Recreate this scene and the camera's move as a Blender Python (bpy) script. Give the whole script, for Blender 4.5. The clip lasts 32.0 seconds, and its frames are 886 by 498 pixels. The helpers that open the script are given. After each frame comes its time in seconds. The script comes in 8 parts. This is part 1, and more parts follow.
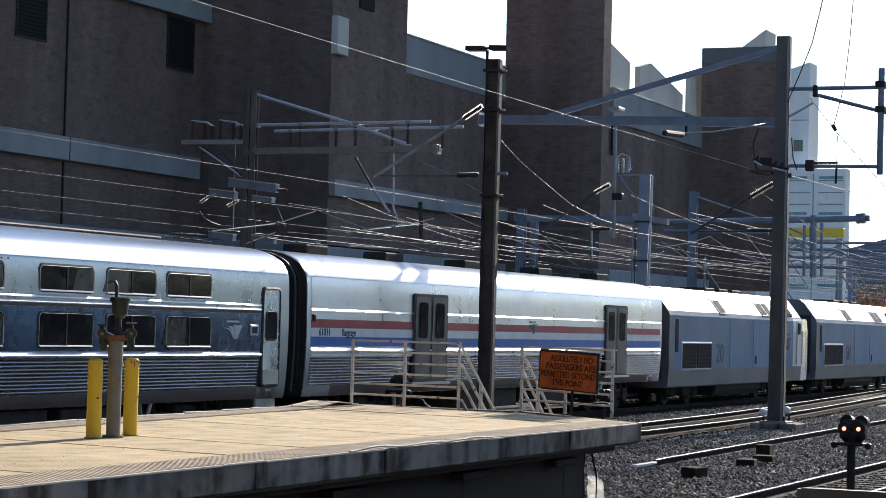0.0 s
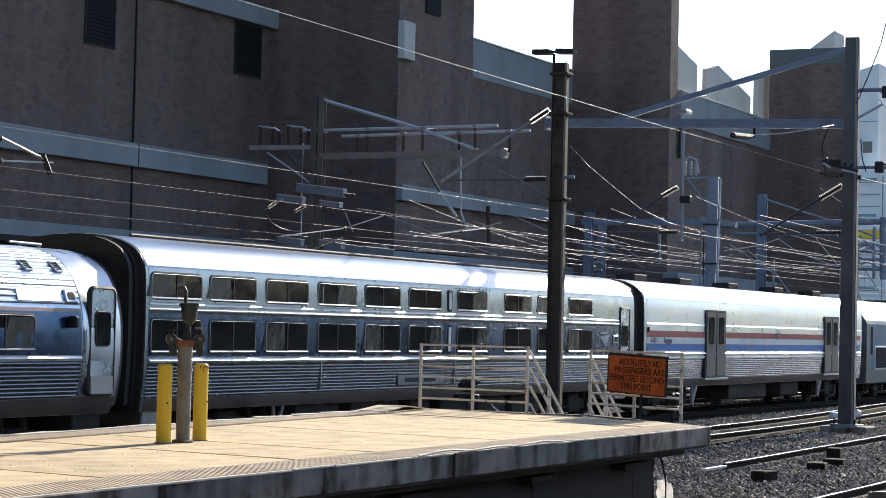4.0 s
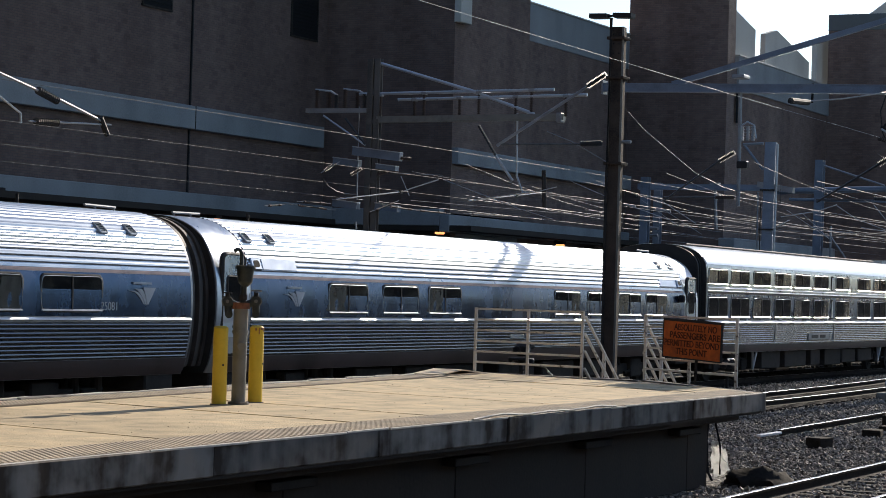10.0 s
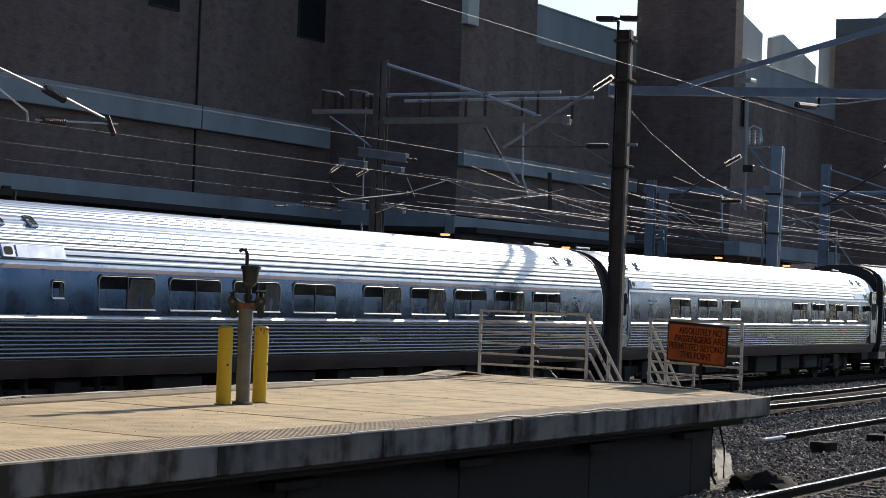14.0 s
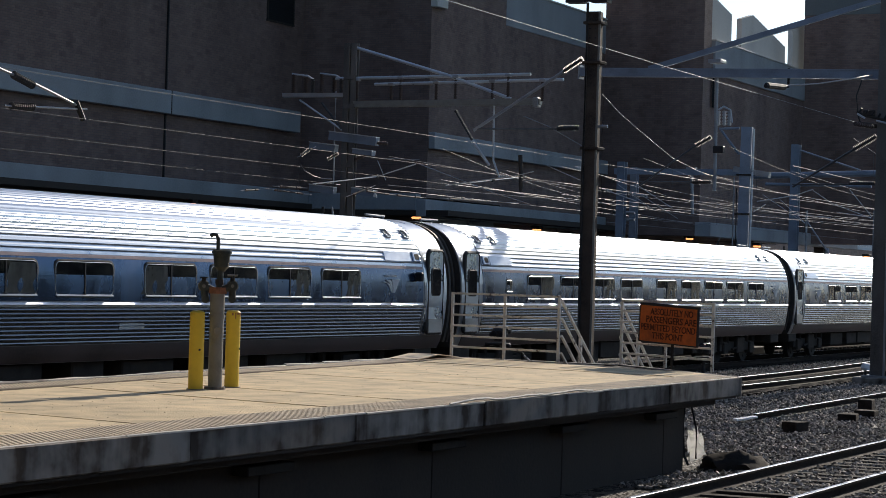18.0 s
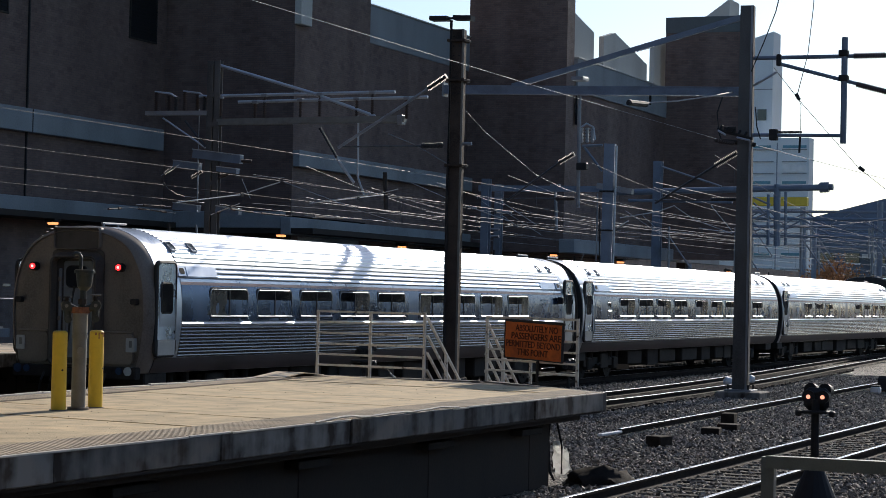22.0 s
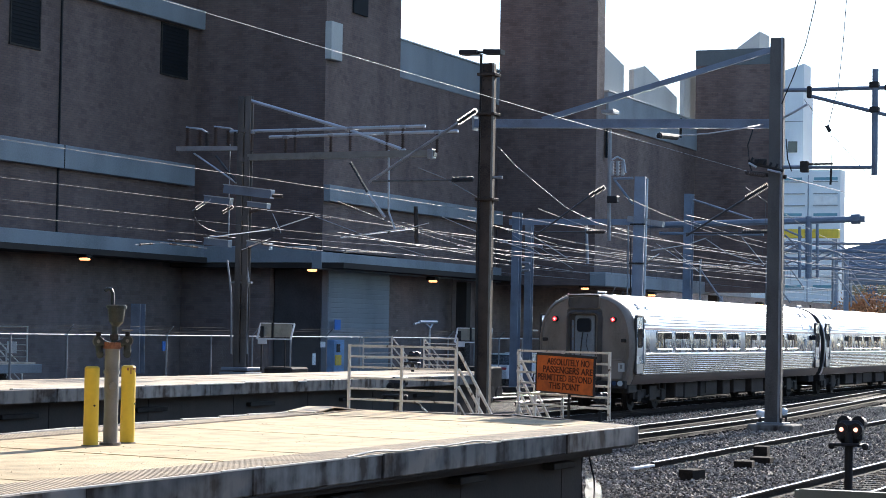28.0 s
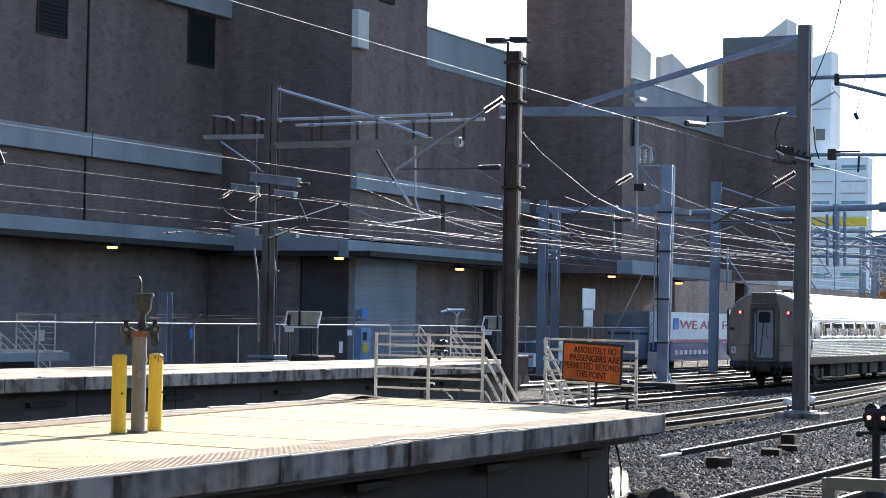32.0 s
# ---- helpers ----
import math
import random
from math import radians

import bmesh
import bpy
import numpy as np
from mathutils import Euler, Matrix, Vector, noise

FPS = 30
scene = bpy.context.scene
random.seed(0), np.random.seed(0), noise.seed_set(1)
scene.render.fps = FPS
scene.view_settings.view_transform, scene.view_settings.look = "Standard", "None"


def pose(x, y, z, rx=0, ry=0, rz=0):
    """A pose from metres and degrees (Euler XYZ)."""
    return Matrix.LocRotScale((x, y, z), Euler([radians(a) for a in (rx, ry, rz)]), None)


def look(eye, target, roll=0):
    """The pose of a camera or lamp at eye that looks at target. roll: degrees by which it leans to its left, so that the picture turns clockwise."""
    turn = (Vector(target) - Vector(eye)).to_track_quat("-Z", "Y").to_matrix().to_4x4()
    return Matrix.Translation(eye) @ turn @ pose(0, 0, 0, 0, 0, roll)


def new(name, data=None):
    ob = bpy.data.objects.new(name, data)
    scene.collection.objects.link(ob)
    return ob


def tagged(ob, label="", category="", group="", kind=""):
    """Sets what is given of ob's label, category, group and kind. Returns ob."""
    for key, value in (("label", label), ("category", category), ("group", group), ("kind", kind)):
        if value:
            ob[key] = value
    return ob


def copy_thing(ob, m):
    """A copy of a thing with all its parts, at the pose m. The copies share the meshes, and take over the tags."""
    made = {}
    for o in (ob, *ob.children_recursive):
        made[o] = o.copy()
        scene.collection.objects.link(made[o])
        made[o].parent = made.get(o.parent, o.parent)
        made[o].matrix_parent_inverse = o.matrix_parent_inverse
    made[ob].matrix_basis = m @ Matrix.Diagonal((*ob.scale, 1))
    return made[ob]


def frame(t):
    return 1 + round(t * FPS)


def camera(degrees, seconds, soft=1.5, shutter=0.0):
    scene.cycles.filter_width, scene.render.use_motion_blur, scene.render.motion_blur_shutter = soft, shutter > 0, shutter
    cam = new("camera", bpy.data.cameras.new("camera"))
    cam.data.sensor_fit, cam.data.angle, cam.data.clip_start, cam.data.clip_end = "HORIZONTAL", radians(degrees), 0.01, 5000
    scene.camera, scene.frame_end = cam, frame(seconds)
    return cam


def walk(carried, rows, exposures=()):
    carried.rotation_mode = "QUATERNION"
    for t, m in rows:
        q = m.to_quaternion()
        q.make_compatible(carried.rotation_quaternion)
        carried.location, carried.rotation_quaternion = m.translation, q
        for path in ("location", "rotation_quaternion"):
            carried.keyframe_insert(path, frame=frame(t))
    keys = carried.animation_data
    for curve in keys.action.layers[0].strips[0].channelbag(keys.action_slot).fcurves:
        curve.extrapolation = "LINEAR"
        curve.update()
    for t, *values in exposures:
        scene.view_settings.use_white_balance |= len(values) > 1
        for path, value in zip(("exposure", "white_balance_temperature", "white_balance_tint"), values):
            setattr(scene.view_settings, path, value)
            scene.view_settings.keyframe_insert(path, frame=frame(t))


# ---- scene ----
# World: x runs along the tracks in the train's direction, y across them away from the camera, rail tops at z = 0.

# ---------------------------------------------------------------- camera
EYE = Vector((0.0, 0.0, 2.45))
cam = camera(23.354, 32.0, soft=0.65)
# seconds, heading from +x towards +y, pitch, lean
LOOKS = (
    (0.0, 23.238, 2.052, 1.521),
    (0.5, 23.979, 2.129, 1.355),
    (1.0, 24.768, 2.141, 1.474),
    (1.5, 24.881, 2.222, 1.563),
    (2.0, 24.879, 2.270, 1.671),
    (2.5, 24.953, 2.282, 1.609),
    (3.0, 25.018, 2.279, 1.429),
    (3.5, 25.041, 2.232, 1.279),
    (5.5, 25.074, 1.541, 1.586),
    (6.0, 25.128, 1.453, 1.556),
    (6.5, 25.213, 1.371, 1.733),
    (7.0, 25.310, 1.304, 1.874),
    (7.5, 25.326, 1.254, 1.979),
    (8.0, 25.385, 1.233, 2.116),
    (8.5, 25.509, 1.218, 2.137),
    (9.0, 25.736, 1.203, 1.968),
    (9.5, 26.179, 1.168, 1.904),
    (10.0, 26.506, 1.117, 1.690),
    (10.5, 26.833, 1.035, 1.382),
    (11.0, 26.980, 0.979, 1.631),
    (11.5, 27.008, 0.928, 1.693),
    (12.0, 27.013, 0.916, 1.792),
    (12.5, 26.939, 0.940, 1.941),
    (13.0, 26.758, 1.039, 1.993),
    (13.5, 26.682, 1.122, 2.197),
    (14.0, 26.651, 1.154, 2.104),
    (14.5, 26.573, 1.143, 1.849),
    (16.5, 26.362, 0.798, 1.438),
    (17.0, 26.237, 0.766, 1.463),
    (17.5, 26.074, 0.709, 1.484),
    (18.0, 25.870, 0.726, 1.659),
    (18.5, 25.354, 0.764, 1.848),
    (19.0, 24.612, 0.845, 1.842),
    (19.5, 23.928, 0.896, 1.615),
    (20.0, 22.546, 0.953, 1.752),
    (20.5, 22.079, 0.994, 1.503),
    (21.0, 22.147, 1.059, 1.361),
    (21.5, 22.167, 1.198, 1.271),
    (22.0, 22.280, 1.284, 1.255),
    (22.5, 22.531, 1.329, 1.268),
    (23.0, 22.796, 1.371, 1.355),
    (23.5, 22.914, 1.410, 1.382),
    (24.0, 22.967, 1.462, 1.508),
    (24.5, 23.022, 1.475, 1.393),
    (25.0, 23.032, 1.499, 1.543),
    (25.5, 23.072, 1.584, 1.593),
    (26.0, 23.072, 1.694, 1.521),
    (26.5, 23.074, 1.876, 1.482),
    (28.5, 23.124, 2.165, 0.848),
    (29.0, 23.120, 2.119, 0.754),
    (29.5, 23.175, 2.069, 0.795),
    (30.0, 23.276, 2.014, 0.802),
    (30.5, 23.506, 1.917, 0.697),
    (31.0, 23.755, 1.869, 0.774),
    (31.5, 23.830, 1.857, 0.980),
    (32.0, 23.833, 1.842, 0.998),
)


def aim(yaw, pitch, lean):
    a, e = radians(yaw), radians(pitch)
    return look(EYE, EYE + 50 * Vector((math.cos(a) * math.cos(e), math.sin(a) * math.cos(e), math.sin(e))), lean)


walk(cam, [(t, aim(a, b, c)) for t, a, b, c in LOOKS],
     exposures=[(t, e, k, 11) for t, e, k in (
                (0.0, 0.34, 6750), (1.0, 0.50, 6800), (3.5, 0.64, 6800), (6.0, 0.42, 6850), (9.0, 0.0, 6900), (13.0, -0.03, 6900), (17.0, -0.15, 6900), (20.5, -0.2, 6600), (23.0, -0.38, 6600), (24.5, 0.14, 6500), (26.0, 0.72, 6350), (29.0, 0.98, 6450), (32.0, 1.22, 6500))])

# ---------------------------------------------------------------- light
SUN_AZ, SUN_EL = -0.8, 22.6
world = bpy.data.worlds.new("sky")
scene.world = world
world.use_nodes = True
wn = world.node_tree
sky = wn.nodes.new("ShaderNodeTexSky")
sky.sky_type = "NISHITA"
sky.sun_disc = False
sky.sun_elevation = radians(SUN_EL)
sky.sun_rotation = radians(90 - SUN_AZ)
sky.air_density = 0.9
sky.dust_density = 0.35
sky.ozone_density = 3.0
wn.links.new(sky.outputs[0], wn.nodes["Background"].inputs[0])
wn.nodes["Background"].inputs[1].default_value = 0.15
sun = new("sun", bpy.data.lights.new("sun", "SUN"))
sun.data.energy = 5.0
sun.data.angle = radians(0.6)
sun.data.color = (1.0, 0.93, 0.83)
sun.matrix_world = look((math.cos(radians(SUN_AZ)) * math.cos(radians(SUN_EL)) * 90, math.sin(radians(SUN_AZ)) * math.cos(radians(SUN_EL)) * 90,
                         math.sin(radians(SUN_EL)) * 90), (0, 0, 0))


# ---------------------------------------------------------------- materials
def mat(name, color, rough=0.6, metal=0.0, var=0.15, scale=3.0, fine=40.0, bump=0.0, spec=0.5, tint=None, streak=0.0, pos=(0.45, 0.70, 0.98)):
    """A surface with broad stains, fine grain and relief; streak draws the stains out downwards."""
    m = bpy.data.materials.new(name)
    m.use_nodes = True
    n, l = m.node_tree.nodes, m.node_tree.links
    b = n["Principled BSDF"]
    b.inputs["Roughness"].default_value = rough
    b.inputs["Metallic"].default_value = metal
    b.inputs["Specular IOR Level"].default_value = spec
    tc = n.new("ShaderNodeTexCoord")
    mp = n.new("ShaderNodeMapping")
    mp.inputs["Scale"].default_value = (1, 1, 1 - 0.88 * streak)
    l.new(tc.outputs["Object"], mp.inputs[0])
    a = n.new("ShaderNodeTexNoise")
    a.inputs["Scale"].default_value = scale
    a.inputs["Detail"].default_value = 5
    l.new(mp.outputs[0], a.inputs[0])
    g = n.new("ShaderNodeTexNoise")
    g.inputs["Scale"].default_value = fine
    g.inputs["Detail"].default_value = 3
    l.new(tc.outputs["Object"], g.inputs[0])
    add = n.new("ShaderNodeMath")
    add.operation = "MULTIPLY_ADD"
    l.new(g.outputs[0], add.inputs[0])
    add.inputs[1].default_value = 0.45
    l.new(a.outputs[0], add.inputs[2])
    r = n.new("ShaderNodeValToRGB")
    lo = tint or [c * (1 - 2.2 * var) for c in color]
    hi = [min(1, c * (1 + 1.6 * var)) for c in color]
    r.color_ramp.elements[0].position, r.color_ramp.elements[1].position = pos[0], pos[2]
    r.color_ramp.elements[0].color, r.color_ramp.elements[1].color = (*lo, 1), (*hi, 1)
    mid = r.color_ramp.elements.new(pos[1])
    mid.color = (*color, 1)
    l.new(add.outputs[0], r.inputs[0])
    oi = n.new("ShaderNodeObjectInfo")
    jit = n.new("ShaderNodeMapRange")
    jit.inputs[3].default_value, jit.inputs[4].default_value = 1 - 0.5 * var, 1 + 0.5 * var
    l.new(oi.outputs["Random"], jit.inputs[0])
    mul = n.new("ShaderNodeMix")
    mul.data_type, mul.blend_type = "RGBA", "MULTIPLY"
    mul.inputs[0].default_value = 1.0
    l.new(r.outputs[0], mul.inputs[6])
    l.new(jit.outputs[0], mul.inputs[7])
    l.new(mul.outputs[2], b.inputs["Base Color"])
    rr = n.new("ShaderNodeMapRange")
    rr.inputs[1].default_value, rr.inputs[2].default_value = 0.4, 1.0
    rr.inputs[3].default_value, rr.inputs[4].default_value = max(0.02, rough - 0.12), min(1, rough + 0.12)
    l.new(add.outputs[0], rr.inputs[0])
    l.new(rr.outputs[0], b.inputs["Roughness"])
    if bump:
        bp = n.new("ShaderNodeBump")
        bp.inputs["Strength"].default_value = bump
        bp.inputs["Distance"].default_value = 0.02
        l.new(add.outputs[0], bp.inputs["Height"])
        l.new(bp.outputs[0], b.inputs["Normal"])
    return m


def brick_mat(name, c1, c2, mortar):
    """Running-bond brickwork on walls that stand along x or y, with single burnt bricks, blotches and soot."""
    m = mat(name, c1, 0.85, 0, 0.2, 0.25, 9.0)
    n, l = m.node_tree.nodes, m.node_tree.links
    b = n["Principled BSDF"]
    geo = n.new("ShaderNodeNewGeometry")
    sp = n.new("ShaderNodeSeparateXYZ")
    l.new(geo.outputs["Position"], sp.inputs[0])
    ad = n.new("ShaderNodeMath")
    l.new(sp.outputs[0], ad.inputs[0])
    l.new(sp.outputs[1], ad.inputs[1])
    cb = n.new("ShaderNodeCombineXYZ")
    l.new(ad.outputs[0], cb.inputs[0])
    l.new(sp.outputs[2], cb.inputs[1])

    def bond(width, row, joint, a, c, seam):
        br = n.new("ShaderNodeTexBrick")
        br.inputs["Scale"].default_value = 1.0
        br.inputs["Brick Width"].default_value = width
        br.inputs["Row Height"].default_value = row
        br.inputs["Mortar Size"].default_value = joint
        br.inputs["Color1"].default_value, br.inputs["Color2"].default_value, br.inputs["Mortar"].default_value = (*a, 1), (*c, 1), (*seam, 1)
        l.new(cb.outputs[0], br.inputs[0])
        return br

    def tone(source, lo, hi, c0, c1_):
        rp = n.new("ShaderNodeValToRGB")
        rp.color_ramp.elements[0].position, rp.color_ramp.elements[1].position = lo, hi
        rp.color_ramp.elements[0].color, rp.color_ramp.elements[1].color = (*c0, 1), (*c1_, 1)
        l.new(source, rp.inputs[0])
        return rp.outputs[0]

    def times(a, c):
        mx = n.new("ShaderNodeMix")
        mx.data_type, mx.blend_type = "RGBA", "MULTIPLY"
        mx.inputs[0].default_value = 1.0
        l.new(a, mx.inputs[6])
        l.new(c, mx.inputs[7])
        return mx.outputs[2]

    base = bond(0.30, 0.10, 0.010, c1, c2, mortar)
    # burnt bricks, in pairs of courses, more of them in some areas than in others
    chance = bond(0.44, 0.20, 0.0, (0, 0, 0), (1, 1, 1), (0.5, 0.5, 0.5))
    area = n.new("ShaderNodeTexNoise")
    area.inputs["Scale"].default_value = 0.35
    area.inputs["Detail"].default_value = 2
    l.new(geo.outputs["Position"], area.inputs[0])
    both = n.new("ShaderNodeMath")
    both.operation = "MULTIPLY_ADD"
    both.inputs[1].default_value = 0.25
    l.new(area.outputs[0], both.inputs[0])
    l.new(chance.outputs[0], both.inputs[2])
    burnt = tone(both.outputs[0], 0.97, 1.03, (1, 1, 1), (0.84, 0.83, 0.83))
    # broad blotches, and soot drawn out downwards
    no = n.new("ShaderNodeTexNoise")
    no.inputs["Scale"].default_value = 1.6
    no.inputs["Detail"].default_value = 7
    l.new(geo.outputs["Position"], no.inputs[0])
    blot = tone(no.outputs[0], 0.32, 0.66, (0.88, 0.87, 0.86), (1.08, 1.08, 1.08))
    mp = n.new("ShaderNodeMapping")
    mp.inputs["Scale"].default_value = (0.5, 0.5, 0.035)
    l.new(geo.outputs["Position"], mp.inputs[0])
    so = n.new("ShaderNodeTexNoise")
    so.inputs["Scale"].default_value = 1.0
    so.inputs["Detail"].default_value = 5
    l.new(mp.outputs[0], so.inputs[0])
    soot = tone(so.outputs[0], 0.36, 0.62, (0.80, 0.78, 0.78), (1.06, 1.06, 1.06))
    l.new(times(times(base.outputs[0], burnt), times(blot, soot)), b.inputs["Base Color"])
    bp = n.new("ShaderNodeBump")
    bp.inputs["Strength"].default_value = 0.5
    bp.inputs["Distance"].default_value = 0.012
    l.new(base.outputs["Fac"], bp.inputs["Height"])
    bp.invert = True
    l.new(bp.outputs[0], b.inputs["Normal"])
    return m


def stone_mat(name, lo, hi, scale, spec=0.4):
    """Crushed stone: every cell a stone of its own shade, with deep joints."""
    m = mat(name, hi, 0.6, 0, 0.2, 0.6, 9.0, spec=spec)
    n, l = m.node_tree.nodes, m.node_tree.links
    b = n["Principled BSDF"]
    geo = n.new("ShaderNodeNewGeometry")
    v = n.new("ShaderNodeTexVoronoi")
    v.inputs["Scale"].default_value = scale
    l.new(geo.outputs["Position"], v.inputs[0])
    sp = n.new("ShaderNodeSeparateColor")
    l.new(v.outputs["Color"], sp.inputs[0])
    r = n.new("ShaderNodeValToRGB")
    r.color_ramp.elements[0].color, r.color_ramp.elements[1].color = (*lo, 1), (*hi, 1)
    r.color_ramp.elements[0].position, r.color_ramp.elements[1].position = 0.32, 1.0
    l.new(sp.outputs[0], r.inputs[0])
    no = n.new("ShaderNodeTexNoise")
    no.inputs["Scale"].default_value = 0.7
    no.inputs["Detail"].default_value = 4
    l.new(geo.outputs["Position"], no.inputs[0])
    rp = n.new("ShaderNodeValToRGB")
    rp.color_ramp.elements[0].position, rp.color_ramp.elements[1].position = 0.35, 0.65
    rp.color_ramp.elements[0].color, rp.color_ramp.elements[1].color = (0.65, 0.62, 0.6, 1), (1.1, 1.1, 1.1, 1)
    l.new(no.outputs[0], rp.inputs[0])
    mx = n.new("ShaderNodeMix")
    mx.data_type, mx.blend_type = "RGBA", "MULTIPLY"
    mx.inputs[0].default_value = 1.0
    l.new(r.outputs[0], mx.inputs[6])
    l.new(rp.outputs[0], mx.inputs[7])
    l.new(mx.outputs[2], b.inputs["Base Color"])
    bp = n.new("ShaderNodeBump")
    bp.invert = True
    bp.inputs["Strength"].default_value = 1.0
    bp.inputs["Distance"].default_value = 0.05
    l.new(v.outputs["Distance"], bp.inputs["Height"])
    l.new(bp.outputs[0], b.inputs["Normal"])
    return m


def glow(name, color, strength):
    m = bpy.data.materials.new(name)
    m.use_nodes = True
    b = m.node_tree.nodes["Principled BSDF"]
    b.inputs["Base Color"].default_value = (*color, 1)
    b.inputs["Emission Color"].default_value = (*color, 1)
    b.inputs["Emission Strength"].default_value = strength
    return m


BRICK = brick_mat("brown_brick", (0.198, 0.136, 0.116), (0.160, 0.108, 0.094), (0.13, 0.103, 0.095))
BRICK_UNSEEN = brick_mat("unseen_wall_brick", (0.135, 0.103, 0.092), (0.11, 0.085, 0.076), (0.10, 0.088, 0.082))
OPENING_SHADE = mat("sooty_door", (0.075, 0.07, 0.07), 0.8, 0, 0.2, 0.8, 12)
BRICK_DOCK = brick_mat("dock_brick", (0.235, 0.18, 0.162), (0.205, 0.157, 0.14), (0.18, 0.155, 0.147))
CONC = mat("precast_concrete", (0.25, 0.27, 0.285), 0.85, 0, 0.14, 0.5, 14, 0.1, streak=0.7)
OFFICE = mat("white_cladding", (0.74, 0.76, 0.77), 0.7, 0, 0.06, 0.3, 10, streak=0.6)
CONC_DIM = mat("weathered_concrete", (0.12, 0.135, 0.14), 0.85, 0, 0.14, 0.5, 14, 0.1, streak=0.7)
CONC_PALE = mat("pale_concrete", (0.50, 0.50, 0.47), 0.85, 0, 0.1, 0.3, 10, streak=0.6)
CONC_EDGE = mat("stained_concrete", (0.185, 0.163, 0.14), 0.9, 0, 0.4, 2.6, 5, 0.2, tint=(0.045, 0.028, 0.018), streak=0.96, pos=(0.58, 0.70, 0.84))
# Near-black brown concrete for platform walls, soffits, columns and footings.
CONC_WALL = mat("blackish_concrete", (0.039, 0.030, 0.024), 0.9, 0, 0.25, 0.8, 20, 0.4, streak=0.6)
# Concrete with the shade under the far deck put into its colour.
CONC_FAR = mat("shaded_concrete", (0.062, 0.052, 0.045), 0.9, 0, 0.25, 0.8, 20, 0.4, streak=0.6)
PLAT = mat("platform_paving", (0.65, 0.50, 0.30), 0.88, 0, 0.16, 2.6, 45, 0.8)
PLAT_FAR = mat("platform_screed", (0.60, 0.49, 0.36), 0.88, 0, 0.25, 1.6, 40, 0.8)
# Dark tile holds grime and groove shade; the pale ribs stand out by colour.
STRIP = mat("edge_tile", (0.27, 0.20, 0.13), 0.85, 0, 0.2, 2.5, 50, 0.2)
RIB = mat("edge_tile_rib", (0.66, 0.53, 0.37), 0.8, 0, 0.15, 2.5, 50, 0.2)
BALLAST = stone_mat("ballast", (0.006, 0.0055, 0.005), (0.26, 0.228, 0.19), 17.0, 0.08)
STONE = mat("ballast_stone", (0.215, 0.187, 0.155), 0.72, 0, 0.5, 9, 60, 0.2, spec=0.16)
stone_nodes, stone_links = STONE.node_tree.nodes, STONE.node_tree.links
stone_shade = stone_nodes.new("ShaderNodeMapRange")
stone_shade.inputs[3].default_value, stone_shade.inputs[4].default_value = 0.25, 1.75
stone_links.new(stone_nodes.new("ShaderNodeNewGeometry").outputs["Random Per Island"], stone_shade.inputs[0])
stone_mix = stone_nodes.new("ShaderNodeMix")
stone_mix.data_type, stone_mix.blend_type = "RGBA", "MULTIPLY"
stone_mix.inputs[0].default_value = 1.0
stone_links.new(stone_nodes["Principled BSDF"].inputs["Base Color"].links[0].from_socket, stone_mix.inputs[6])
stone_links.new(stone_shade.outputs[0], stone_mix.inputs[7])
stone_links.new(stone_mix.outputs[2], stone_nodes["Principled BSDF"].inputs["Base Color"])
TIE = mat("creosoted_tie", (0.036, 0.029, 0.024), 0.88, 0, 0.3, 4, 60, 0.4, spec=0.08)
RAIL_SIDE = mat("rail_rust", (0.028, 0.021, 0.018), 0.85, 0.0, 0.3, 6, 60, 0.3, spec=0.08)
RAIL_TOP = mat("polished_rail", (0.5, 0.5, 0.53), 0.28, 1.0, 0.08, 4, 60)
GALV = mat("galvanised_steel", (0.27, 0.28, 0.295), 0.42, 0.35, 0.15, 2.5, 50, 0.1, spec=0.5)
POLE = mat("pole_paint", (0.118, 0.109, 0.101), 0.65, 0.0, 0.25, 1.5, 30, 0.2, spec=0.15, streak=0.7)
GALV_BLUE = mat("blue_grey_paint", (0.175, 0.215, 0.275), 0.45, 0.1, 0.15, 1.5, 40, 0.1)
RUSTED = mat("weathered_steel", (0.065, 0.049, 0.039), 0.75, 0.0, 0.3, 2.0, 30, 0.3, spec=0.15)
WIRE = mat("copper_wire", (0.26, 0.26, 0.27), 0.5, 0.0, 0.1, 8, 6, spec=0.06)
# Darker copy of WIRE; the near wires' weaker sun glint is in its colour.
WIRE_NEAR = mat("dim_near_wire", (0.15, 0.15, 0.15), 0.55, 0.0, 0.1, 8, 6, spec=0.08)
# Pale matt colour that carries the bright glint along the feeder.
FEEDER = mat("bare_feeder_glint", (0.62, 0.62, 0.62), 0.55, 0.0, 0.08, 8, 6, spec=0.08)
WIRE_DARK = mat("dull_wire", (0.10, 0.10, 0.105), 0.5, 0.6, 0.2, 8, 60)
COLLAR = mat("gangway_brown", (0.095, 0.079, 0.067), 0.6, 0.1, 0.25, 4, 40, 0.2, streak=0.5)
# Pale steel with the sun's glint on the arms put into the colour.
GLINT = mat("glint_arm_steel", (0.5, 0.5, 0.5), 0.45, 0.3, 0.15, 8, 20)
INSUL = mat("porcelain", (0.08, 0.08, 0.085), 0.5, 0, 0.1, 8, 60, spec=0.05)
INSUL_DARK = mat("brown_porcelain", (0.09, 0.07, 0.065), 0.5, 0, 0.1, 8, 60, spec=0.05)
YELLOW = mat("yellow_paint", (0.76, 0.52, 0.04), 0.5, 0, 0.06, 3, 20, 0.05, streak=0.6)
